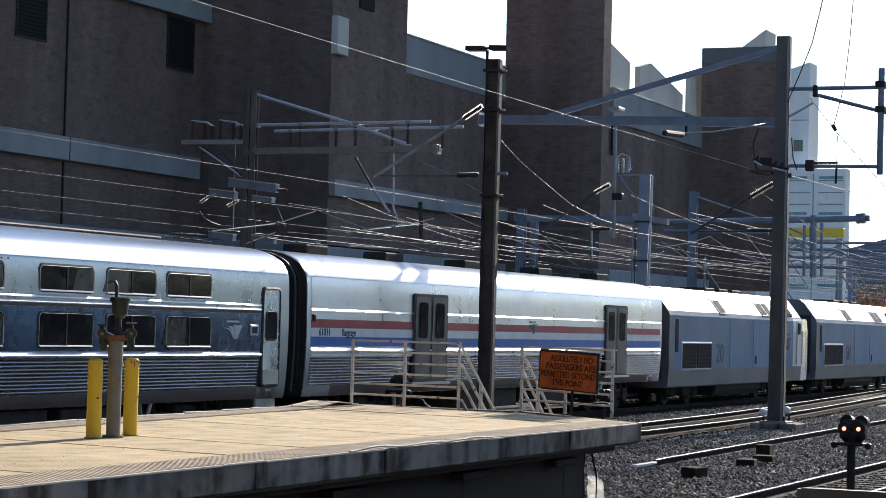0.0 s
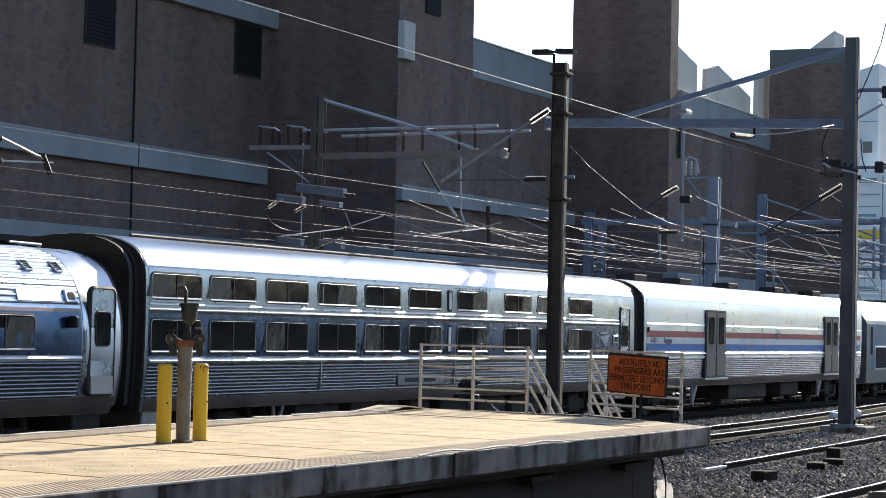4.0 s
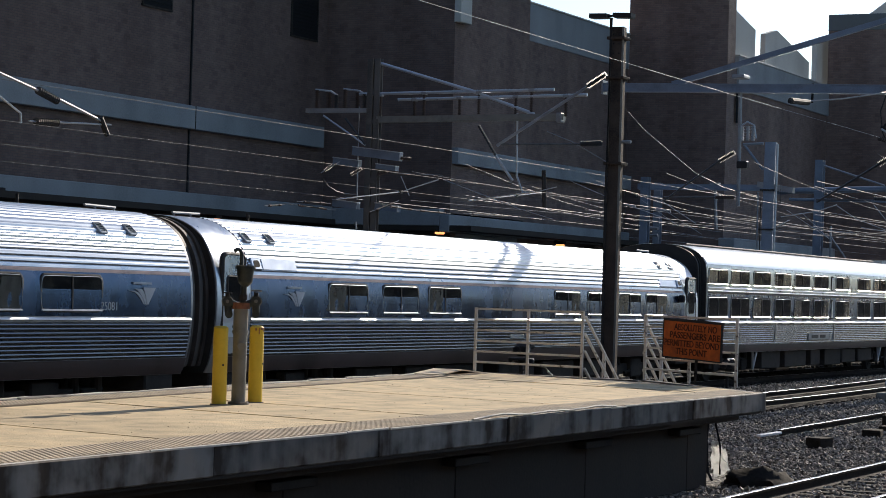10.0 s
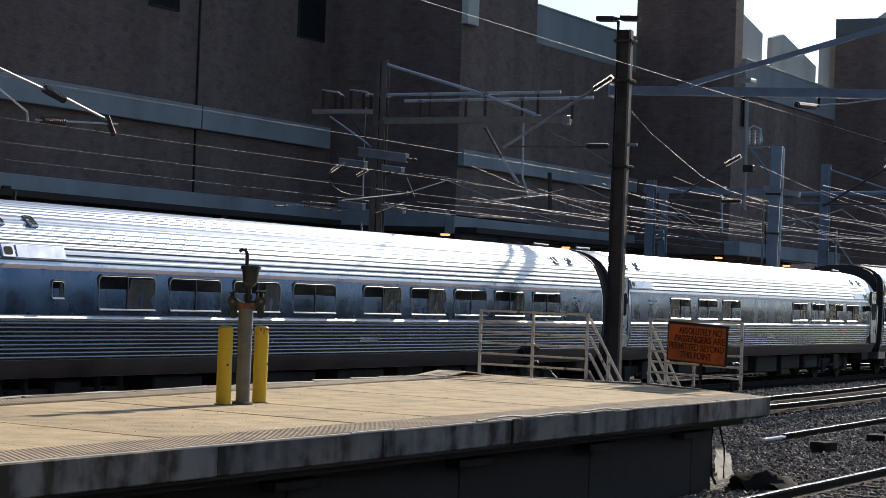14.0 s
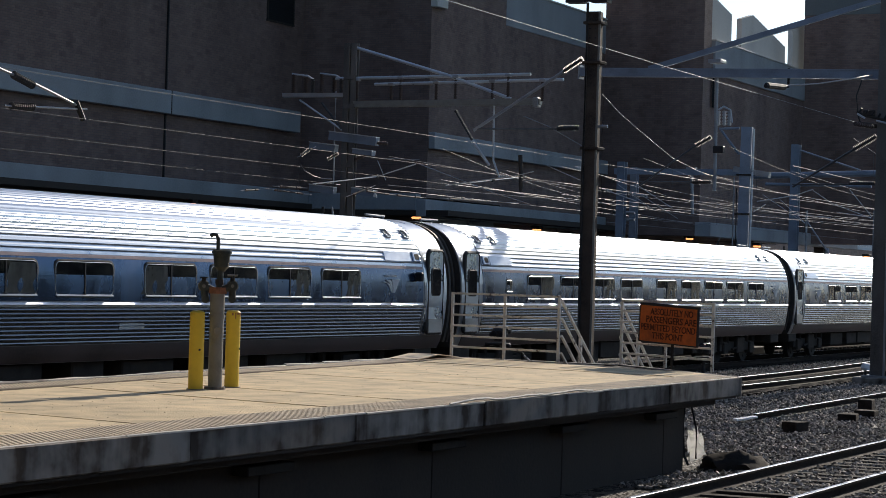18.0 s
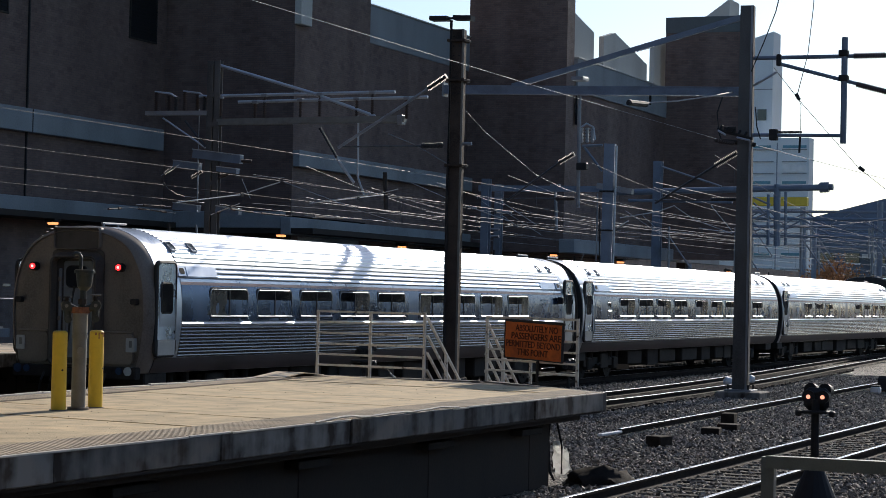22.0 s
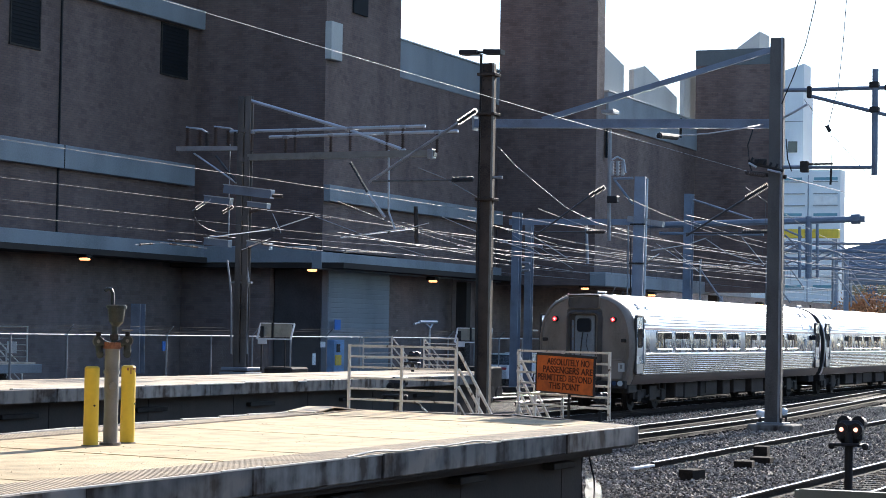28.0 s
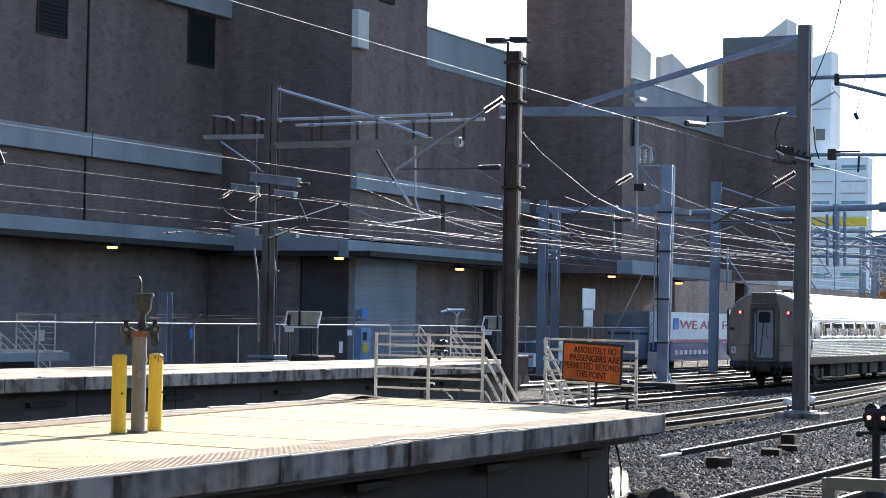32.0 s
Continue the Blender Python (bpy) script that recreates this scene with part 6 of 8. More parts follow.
def pole_two():
    """Tall pole beside the tracks with a long beam over them and arms to the other side."""
    X = 56.9
    p = thing("catenary_pole", "tall grey steel catenary pole with a long braced beam", "pole", group="catenary poles")
    top, low = Vector((56.90, 14.50, 10.54)), Vector((56.90, 14.51, 0.53))
    foot = Vector((X, low.y, 0.1))
    bm = bmesh.new()
    w0, w1 = 0.42, 0.36
    vs = []
    for c, w in ((foot, w0), (top, w1)):
        vs += [bm.verts.new(c + Vector((sx * w / 2 - sy * w * 0.06, sy * w / 2 + sx * w * 0.06, 0))) for sx, sy in ((-1, -1), (1, -1), (1, 1), (-1, 1))]
    for f in ((0, 1, 5, 4), (1, 2, 6, 5), (2, 3, 7, 6), (3, 0, 4, 7), (4, 5, 6, 7), (3, 2, 1, 0)):
        bm.faces.new([vs[i] for i in f])
    bmesh.ops.recalc_face_normals(bm, faces=bm.faces)
    part("shaft", bm, POLE, p)
    bm = bmesh.new()
    bar(bm, foot + Vector((-0.215, -0.19, 0)), top + Vector((-0.185, -0.16, 0)), 0.05, 0.03, up=(1, 0, 0))
    part("corner_angle", bm, GALV, p)
    part("base_plate", slab((X, foot.y, 0.1), (0.75, 0.75, 0.06), 0.01), GALV, p)
    part("footing", slab((X, foot.y - 0.05, -0.06), (1.15, 1.25, 0.28), 0.03), CONC_EDGE, p, "stained concrete footing")
    for sx in (-0.28, 0.28):
        for sy in (-0.28, 0.28):
            part("anchor_bolt", rods([((X + sx, foot.y + sy, 0.08), (X + sx, foot.y + sy, 0.26))], 0.03, 6), UNDER, p)
    bm = bmesh.new()
    a, b = Vector((56.90, 14.65, 8.21)), Vector((56.90, 23.36, 8.41))
    bar(bm, a, b, 0.24, 0.20)
    part("beam", bm, GALV_BLUE, p, "long blue-grey beam over the tracks")
    bm = bmesh.new()
    for s in (-1, 1):
        bar(bm, a + Vector((0, 0, s * 0.11)), b + Vector((0, 0, s * 0.11)), 0.28, 0.025)
    part("beam_flange", bm, GALV_BLUE, p)
    bm = bmesh.new()
    bar(bm, (56.90, 14.68, 10.24), (56.90, 21.29, 8.47), 0.12, 0.15)
    part("brace", bm, GALV_BLUE, p, "diagonal brace tube")
    part("end_plate", slab(b, (0.34, 0.05, 0.4)), GALV, p)
    # drop tube with its arm over the main track
    d0, d1 = Vector((56.90, 19.28, 8.44)), Vector((56.90, 19.26, 5.04))
    part("drop_tube", rods([(d0, d1)], 0.055, 10), GALV, p)
    part("clamp", slab(d0 + Vector((0, 0, 0.2)), (0.5, 0.36, 0.1), 0.01), GALV, p)
    part("insulator", insulator(bmesh.new(), (56.90, 19.40, 6.54), (56.90, 19.86, 6.29), 0.075, 8), INSUL, p)
    part("strut", rods([((56.90, 19.86, 6.29), (56.90, 21.45, 5.18))], 0.03), WIRE_DARK, p)
    part("stay", rods([((56.90, 21.46, 5.28), (56.90, 19.35, 5.29))], 0.02, 6), WIRE_DARK, p)
    part("insulator", insulator(bmesh.new(), (56.90, 19.92, 5.28), (56.90, 19.38, 5.29), 0.06, 8), INSUL_DARK, p)
    part("spacer", slab(d1 + Vector((0, -0.1, 1.15)), (0.2, 0.3, 0.2), 0.02), BLACK, p)
    # arm over the next track
    part("insulator", insulator(bmesh.new(), (56.90, 14.73, 6.55), (56.90, 15.35, 6.19), 0.085, 9), INSUL, p)
    part("strut", rods([((56.90, 15.35, 6.19), (56.90, 17.02, 5.17))], 0.032), WIRE_DARK, p, "inclined cantilever tube")
    part("stay", rods([((56.90, 17.03, 5.24), (56.90, 14.68, 5.25))], 0.022, 6), WIRE_DARK, p)
    part("insulator", insulator(bmesh.new(), (56.90, 15.43, 5.28), (56.90, 14.74, 5.28), 0.06, 9), INSUL, p)
    part("beam_hanger", rods([((56.90, 17.21, 8.42), (56.90, 17.22, 7.89))], 0.035), UNDER, p)
    # wire terminations on the shaft
    part("termination", rods([((56.90, 15.25, 6.90), (56.90, 14.23, 6.76))], 0.06), UNDER, p, "dark clamp cluster holding the wires")
    bm = insulator(bmesh.new(), (56.90, 15.23, 6.86), (56.90, 14.82, 6.83), 0.07, 5)
    part("insulator", bm, INSUL_DARK, p)
    part("turnbuckle", rods([((56.90, 14.95, 8.14), (56.90, 14.25, 8.41)), ((56.90, 14.25, 8.41), (56.90, 13.67, 8.73))], 0.035), SEAL, p)
    part("jumper", wire_path([(56.60, 15.09, 8.04), (56.60, 15.23, 7.62), (56.60, 15.17, 7.09), (56.60, 15.09, 6.87)], 0.02), BLACK, p)
    part("jumper", wire_path([(56.60, 14.17, 7.76), (56.60, 14.12, 7.22), (56.60, 14.01, 6.89)], 0.018), BLACK, p)
    yoke = part("yoke", rods([((56.45, 15.16, 7.19), (56.45, 14.97, 7.08)), ((56.45, 14.97, 7.08), (56.45, 14.55, 6.99)), ((56.45, 14.55, 6.99), (56.45, 14.20, 6.89))], 0.04, 8), UNDER, p, "dark yoke of clamps across the shaft")
    for k in range(5):
        part("yoke_bolt", rods([((56.40, 15.08 - 0.17 * k, 7.16 - 0.045 * k), (56.40, 15.02 - 0.17 * k, 7.26 - 0.045 * k))], 0.035, 8), BLACK, yoke)
    part("yoke_plate", slab((56.42, 14.82, 7.14), (0.05, 0.34, 0.16), 0.02), UNDER, yoke)
    for a, b in (((56.40, 15.14, 7.12), (56.40, 14.93, 7.0)), ((56.40, 14.62, 6.93), (56.40, 14.25, 6.84))):
        part("yoke_link", rods([(a, b)], 0.028, 8), SEAL, yoke, "bright link rod")
    # arms to the near side
    part("arm", rods([((56.90, 14.36, 9.12), (56.90, 9.50, 9.11))], 0.055), GALV_BLUE, p, "level arm tube")
    part("arm", rods([((56.90, 13.64, 8.96), (56.90, 9.47, 7.82))], 0.05), GALV_BLUE, p, "sloping arm tube")
    part("arm", rods([((56.90, 14.34, 7.03), (56.90, 11.78, 6.99))], 0.05), GALV_BLUE, p)
    part("arm_post", rods([((56.90, 11.84, 9.62), (56.90, 11.84, 6.78))], 0.085, 10), GALV_BLUE, p, "vertical arm post")
    part("insulator", insulator(bmesh.new(), (56.90, 11.59, 9.12), (56.90, 10.09, 9.12), 0.09, 14), INSUL_DARK, p)
    part("insulator", insulator(bmesh.new(), (56.90, 11.50, 8.36), (56.90, 10.07, 7.97), 0.09, 14), INSUL_DARK, p)
    part("clevis", slab((56.90, 13.62, 9.05), (0.15, 0.12, 0.32), 0.02), UNDER, p)
    part("clevis", slab((56.90, 13.73, 7.03), (0.2, 0.22, 0.3), 0.02), UNDER, p)
    part("clamp", slab((56.90, 11.86, 9.20), (0.25, 0.25, 0.16), 0.02), UNDER, p)
    part("clamp", slab((56.90, 11.85, 8.53), (0.25, 0.25, 0.16), 0.02), UNDER, p)
    part("arm_plate", slab((56.90, 13.34, 7.10), (0.06, 0.75, 0.05)), UNDER, p)
    part("drop_rod", rods([((56.90, 13.00, 7.03), (56.90, 13.02, 6.54))], 0.03), UNDER, p)
    push_back(p, 1.0376)


def mast_back():
    """Mast behind the far platform with level bus tubes on insulators."""
    X = 61.0
    p = thing("catenary_mast", "grey steel mast with bus tubes, insulators and channel arms", "mast", group="catenary poles")
    top = Vector((61.00, 33.06, 9.90))
    y = top.y
    zp = Vector((61.00, 33.03, 1.10)).z
    for s in (-1, 1):
        h_column("column", (X, y + s * 0.13, 0.6), (X, y + s * 0.13, top.z), 0.2, p, POLE)
    for k in range(9):
        part("batten", slab((X - 0.11, y, 1.2 + 0.95 * k), (0.02, 0.42, 0.16)), POLE, p)
    part("plinth", slab((X, y, (zp - 0.2) / 2 - 0.05), (1.1, 1.0, zp + 0.1), 0.03), CONC, p)
    part("base_plate", slab((X, y, zp), (0.9, 0.95, 0.1), 0.01), GALV_BLUE, p)
    bm = bmesh.new()
    bar(bm, (61.00, 32.92, 7.92), (61.00, 26.36, 7.95), 0.22, 0.2)
    part("cross_arm", bm, PIPE, p, "level cross arm")
    bm = bmesh.new()
    bar(bm, (61.00, 35.57, 8.24), (61.00, 33.29, 8.22), 0.2, 0.14)
    part("cross_arm", bm, GALV, p)
    part("end_box", slab((61.00, 26.49, 7.92), (0.3, 0.18, 0.3), 0.02), GALV, p)
    part("bus_tube", rods([((61.00, 33.62, 8.76), (61.00, 26.72, 8.80))], 0.05), SEAL, p, "long bus tube")
    part("bus_tube", rods([((61.00, 32.19, 8.56), (61.00, 25.61, 8.62))], 0.05), SEAL, p, "long bus tube")
    # post insulators that carry the bus tubes
    for yy, za, zb in ((31.59, 8.55, 7.96), (31.25, 8.76, 8.04), (29.98, 8.59, 7.97), (29.30, 8.77, 8.06), (28.02, 8.60, 7.93), (27.48, 8.79, 8.08), (26.31, 8.60, 7.96), (32.84, 8.72, 8.13)):
        part("insulator", insulator(bmesh.new(), (X, yy, za), (X, yy, zb), 0.06, 8), INSUL_DARK, p)
        part("cap", slab((X, yy, za), (0.16, 0.2, 0.1), 0.02), GALV, p)
    # two groups of three insulators on the short arm, each tied by a bent link
    for yy in (35.20, 34.15):
        for dy, zt in ((0.0, 8.92), (-0.47, 8.80), (-0.73, 8.76)):
            part("insulator", insulator(bmesh.new(), (X, yy + dy, zt), (X, yy + dy, 8.29), 0.08, 6), INSUL_DARK if dy > -0.7 else INSUL, p)
        part("link", wire_path([(X, yy + 0.06, 8.94), (X, yy - 0.52, 8.87), (X, yy - 0.77, 8.72)], 0.035, 6), SEAL, p)
    bm = rods([((61.00, 32.89, 9.75), (61.00, 29.55, 8.80)), ((61.00, 29.55, 8.80), (61.00, 27.38, 8.04))], 0.055)
    part("tie_rod", bm, SEAL, p, "sloping tie tube")
    part("strut", rods([((61.00, 34.95, 8.08), (61.00, 33.35, 7.10))], 0.03), SEAL, p)
    part("strut", rods([((61.00, 34.12, 7.98), (61.00, 33.35, 7.12))], 0.04), INSUL, p)
    for a, b, h in (((61.00, 33.76, 6.90), (61.00, 32.03, 6.70), 0.26), ((61.00, 34.47, 6.58), (61.00, 33.53, 6.48), 0.2), ((61.00, 32.88, 6.40), (61.00, 32.16, 6.32), 0.14), ((61.00, 34.44, 5.20), (61.00, 33.54, 5.11), 0.2), ((61.00, 32.87, 5.11), (61.00, 32.05, 5.02), 0.18)):
        bm = bmesh.new()
        bar(bm, a, b, 0.25, h)
        part("channel_arm", bm, GALV_BLUE, p, "blue-grey channel arm")
        bm = bmesh.new()
        u = Vector((0, 0, h / 2 + 0.02))
        bar(bm, Vector(a) + u, Vector(b) + u, 0.3, 0.03)
        part("channel_lip", bm, SEAL, p)
    for a, b in (((61.00, 34.51, 6.47), (61.00, 34.86, 6.25)), ((61.00, 33.46, 6.33), (61.00, 33.87, 6.13)), ((61.00, 32.87, 5.00), (61.00, 32.32, 5.23)), ((61.00, 32.83, 6.15), (61.00, 32.51, 6.24)), ((61.00, 32.02, 6.67), (61.00, 31.66, 6.65))):
        part("insulator", insulator(bmesh.new(), a, b, 0.06, 5), INSUL_DARK, p)
    part("conduit", wire_path([(61.0, 33.63, 4.60), (61.0, 33.51, 3.86), (61.0, 33.46, 3.50), (61.0, 33.41, 1.57)], 0.035, 6), GALV, p)
    part("conduit", wire_path([(61.0, 32.94, 4.60), (61.0, 32.83, 3.87), (61.0, 32.88, 3.50), (61.0, 32.83, 1.58)], 0.035, 6), GALV, p)
    part("conduit", wire_path([(61.00, 33.61, 8.35), (61.00, 33.61, 6.61), (61.00, 33.60, 5.33)], 0.025, 6), GALV, p)
    part("conduit_clamp", slab((61.00, 33.09, 3.88), (0.1, 0.75, 0.06)), GALV, p)
    part("rod_insulator", insulator(bmesh.new(), (61.00, 29.29, 7.70), (61.00, 28.66, 6.74), 0.05, 7), INSUL, p)
    part("rod", rods([((61.00, 28.66, 6.74), (61.00, 28.06, 5.96))], 0.05), GLINT, p)
    part("hanger", rods([((61.00, 27.96, 8.07), (61.00, 27.92, 6.12)), ((61.00, 27.92, 6.12), (61.00, 27.70, 5.58))], 0.036, 6), SEAL, p)
    part("short_post", rods([((61.00, 27.00, 6.29), (61.00, 26.94, 5.14))], 0.07), UNDER, p)


def mast_three():
    X = 79.3
    p = thing("catenary_mast", "stout blue-grey box mast with a bright pipe down its side", "mast", group="catenary poles")
    top, low = Vector((79.30, 25.57, 8.53)), Vector((79.30, 25.68, 0.13))
    bm = bmesh.new()
    bar(bm, low, top, 0.42, 0.42, up=(1, 0.16, 0))
    part("shaft", bm, GALV_BLUE, p)
    part("pipe", wire_path([(79.00, 25.22, 8.44), (79.00, 25.25, 5.71), (79.00, 25.30, 2.67), (79.00, 25.36, 0.50), (79.00, 25.17, 0.07)], 0.05, 8), SEAL, p, "bright steel pipe")
    for k in (0.18, 0.38, 0.6, 0.78):
        part("clamp", slab(low.lerp(top, k), (0.52, 0.62, 0.06)), UNDER, p)
    bm = bmesh.new()
    bar(bm, (79.30, 26.05, 6.91), (79.30, 24.63, 6.68), 0.3, 0.22)
    part("channel_arm", bm, GALV, p, "pale channel arm")
    part("bracket", rods([((79.30, 26.70, 8.46), (79.30, 25.89, 8.49)), ((79.30, 26.63, 8.41), (79.30, 25.88, 7.48))], 0.05), GALV_BLUE, p)
    for yy, za, zb in ((26.65, 9.14, 8.57), (26.42, 9.14, 8.57), (26.21, 9.13, 8.56)):
        part("insulator", insulator(bmesh.new(), (79.0, yy, za), (79.0, yy, zb), 0.09, 6), SEAL, p)
    part("loop", wire_path([(79.00, 26.65, 9.18), (79.00, 26.45, 9.31), (79.00, 26.17, 9.17), (79.00, 26.09, 8.67)], 0.04), SEAL, p)
    part("footing", slab((X, low.y, -0.05), (1.6, 1.6, 0.3), 0.03), CONC_WALL, p)
    part("switch_box", slab((79.00, 25.98, 0.91), (0.25, 0.35, 0.75), 0.03), GALV, p, "grey switch box on a pipe")
    part("switch_pipe", rods([((79.00, 25.97, 0.59), (79.00, 25.92, 0.05)), ((79.00, 25.96, 1.35), (79.00, 25.95, 6.59))], 0.03), GALV, p)
    part("guy", wire_path([(79.00, 25.81, 1.79), (79.00, 25.85, 6.15)], 0.02), UNDER, p)


def back_posts():
    for a, b, w, lab in (((85.40, 33.04, 7.54), (85.40, 33.07, 0.31), 0.34, "blue-grey steel H post behind the tracks"), ((86.80, 33.00, 7.38), (86.80, 33.01, 0.29), 0.3, "blue-grey steel H post behind the tracks"),
                         ((100.70, 29.99, 9.31), (100.70, 30.04, 0.51), 0.4, "dark grey steel mast far along the tracks")):
        p = thing("steel_post", lab, "post", group="steel posts behind the tracks")
        a, b = Vector(a), Vector(b)
        h_column("column", (b.x, b.y, -0.2), a, w, p, GALV_BLUE)
        part("footing", slab((b.x, b.y, -0.05), (1.2, 1.2, 0.3), 0.03), CONC_WALL, p)
        if lab.startswith("dark"):
            part("arm", rods([((100.70, 29.78, 9.03), (100.70, 26.82, 8.08))], 0.05), GALV, p)
    # level beam between the two posts and the stout mast
    p = thing("portal_beam", "blue-grey beam between steel posts over back tracks", "beam")
    bm = bmesh.new()
    bar(bm, (86.00, 33.60, 7.17), (86.00, 28.00, 7.14), 0.25, 0.25)
    part("beam", bm, GALV_BLUE, p)
    part("drop_tube", rods([((86.00, 30.14, 7.30), (86.00, 30.05, 5.38))], 0.07), GALV, p)
    part("cap", slab((86.00, 30.14, 7.30), (0.3, 0.4, 0.1)), GALV, p)
    for a, b in (((86.00, 33.73, 6.78), (86.00, 32.56, 6.68)), ((86.00, 34.06, 6.34), (86.00, 33.72, 6.31)), ((86.00, 33.28, 6.19), (86.00, 32.11, 6.12)), ((86.00, 33.63, 5.44), (86.00, 32.66, 5.39)), ((86.00, 33.26, 5.07), (86.00, 32.66, 5.10))):
        part("arm", rods([(a, b)], 0.06), GALV, p)
        part("arm_insulator", insulator(bmesh.new(), a, Vector(a).lerp(Vector(b), 0.45), 0.09, 4), INSUL, p)


def far_portals():
    """Signal and catenary portals along the line, down to the far end of the yard."""
    p = thing("catenary_portal", "grey tubular portal across the tracks with drop posts", "portal", group="portals along the line")
    part("beam", rods([((105.00, 33.88, 8.00), (105.00, 22.30, 8.29))], 0.16, 10), GALV_BLUE, p, "round portal beam")
    part("beam_end", rods([((105.00, 22.96, 8.27), (105.00, 22.52, 8.29))], 0.26, 10), GALV_BLUE, p)
    part("lower_tube", rods([((105.00, 32.82, 7.60), (105.00, 27.38, 7.53))], 0.08), GALV_BLUE, p)
    part("drop_post", rods([((105.00, 25.10, 8.42), (105.00, 25.07, 5.34))], 0.17, 10), GALV_BLUE, p)
    part("drop_post", rods([((105.00, 25.55, 7.92), (105.00, 25.52, 5.39))], 0.08), GALV_BLUE, p)
    part("drop_post", rods([((105.00, 24.67, 8.05), (105.00, 24.64, 5.39))], 0.08), GALV_BLUE, p)
    for a, b in (((105.00, 26.32, 7.78), (105.00, 25.43, 7.41)), ((105.00, 26.33, 6.65), (105.00, 25.48, 7.07)), ((105.00, 26.21, 6.09), (105.00, 25.50, 6.37)), ((105.00, 26.29, 7.50), (105.00, 25.31, 6.65)), ((105.00, 25.43, 7.07), (105.00, 24.51, 6.23))):
        part("strut", rods([(a, b)], 0.05), GALV, p)
    part("post", rods([((105.00, 31.36, 8.05), (105.00, 31.32, 0.49))], 0.16, 10), GALV_BLUE, p)
    for X, y0, y1, zb in ((122, 6, 31, 6.9), (142, 8, 40, 8.2), (163, 6, 36, 7.4), (186, 6, 42, 8.6), (240, 4, 46, 9.0)):
        p = thing("catenary_portal", "far lattice portal across the yard tracks", "portal", group="portals along the line")
        bm = bmesh.new()
        n = int((y1 - y0) / 1.6)
        for i in range(n):
            ya, yb = y0 + (y1 - y0) * i / n, y0 + (y1 - y0) * (i + 1) / n
            s = 0.45 if i % 2 else -0.45
            rod(bm, (X, ya, zb + s), (X, yb, zb - s), 0.05, 6)
        for s in (-0.5, 0.5):
            rod(bm, (X, y0, zb + s), (X, y1, zb + s), 0.09, 6)
        part("lattice_beam", bm, GALV_BLUE, p, "lattice beam")
        for yy in (y0, y1, (y0 + y1) / 2 + 3):
            part("post", rods([((X, yy, -0.2), (X, yy, zb + 1.2))], 0.2, 10), GALV_BLUE, p)
        for yy in (17.5, 22.2, 26.3, 30.2, 34.2):
            part("drop_tube", rods([((X, yy + 1.4, zb), (X, yy + 1.4, zb - 2.6))], 0.07), GALV, p)
            part("strut", rods([((X, yy + 1.4, zb - 0.6), (X, yy, zb - 2.5))], 0.05), GALV, p)


def overhead_wires():
    """Contact and carrying wires over each track, with droppers."""
    for y, z, x0, x1, tag in ((17.0, 5.75, 57, 260, 1), (22.2, 5.70, -20, 300, 2), (26.3, 5.5, -10, 300, 3), (30.2, 5.42, -10, 300, 4), (34.2, 5.38, -10, 300, 5), (38.0, 5.3, 96, 300, 6)):
        g = thing("overhead_line", "contact wire and carrying wire above a track", "overhead wire", group="overhead lines")
        pts = []
        x = x0
        while x < x1:
            b = bend(17.0, 52, 0.075)(x) if tag == 1 else y + 0.18 * math.cos(x / 16.0)
            pts.append((x, b, z))
            x += 8
        near, far = [q for q in pts if q[0] < 64], [q for q in pts if q[0] > 55]
        if len(near) > 1:
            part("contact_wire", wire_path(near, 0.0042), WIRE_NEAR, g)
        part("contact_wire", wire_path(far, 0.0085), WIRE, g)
        span = 46.0
        xs = 61.0 + 3 * tag
        bm = bmesh.new()
        while xs < x1:
            a, b = max(xs, x0), min(xs + span, x1)
            if b > a + 4:
                up = 1.25
                f = lambda q, xs=xs: z + up - 0.95 * 4 * ((q - xs) / span) * (1 - (q - xs) / span)
                n = 10
                path = [(a + (b - a) * i / n, bend(17.0, 52, 0.075)(a + (b - a) * i / n) if tag == 1 else y, f(a + (b - a) * i / n)) for i in range(n + 1)]
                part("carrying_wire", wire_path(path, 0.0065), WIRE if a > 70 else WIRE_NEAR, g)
                q = a + 3
                while q < b - 2:
                    yy = bend(17.0, 52, 0.075)(q) if tag == 1 else y
                    rod(bm, (q, yy, z), (q, yy, f(q)), 0.006, 4)
                    q += 7.5
            xs += span
        tagged(part("droppers", bm, WIRE_DARK, g), kind="stuff")
    # wires that lead from one track to the next over the turnouts
    for (xa, ya), (xb, yb) in (((66, 34.2), (132, 22.2)), ((72, 30.2), (150, 26.3)), ((78, 26.3), (140, 22.2)), ((62, 30.2), (112, 38.0)), ((74, 22.2), (128, 17.6))):
        g = thing("overhead_line", "contact and carrying wire over a turnout", "overhead wire", group="overhead lines")
        n = 8
        low = [(xa + (xb - xa) * i / n, ya + (yb - ya) * i / n, 5.55) for i in range(n + 1)]
        up = [(x, y, 6.55 - 0.8 * 4 * (i / n) * (1 - i / n)) for i, (x, y, z) in enumerate(low)]
        part("contact_wire", wire_path(low, 0.0075), WIRE, g)
        part("carrying_wire", wire_path(up, 0.0065), WIRE, g)
        for i in range(1, n):
            part("dropper", rods([(low[i], up[i])], 0.004, 4), WIRE_DARK, g)


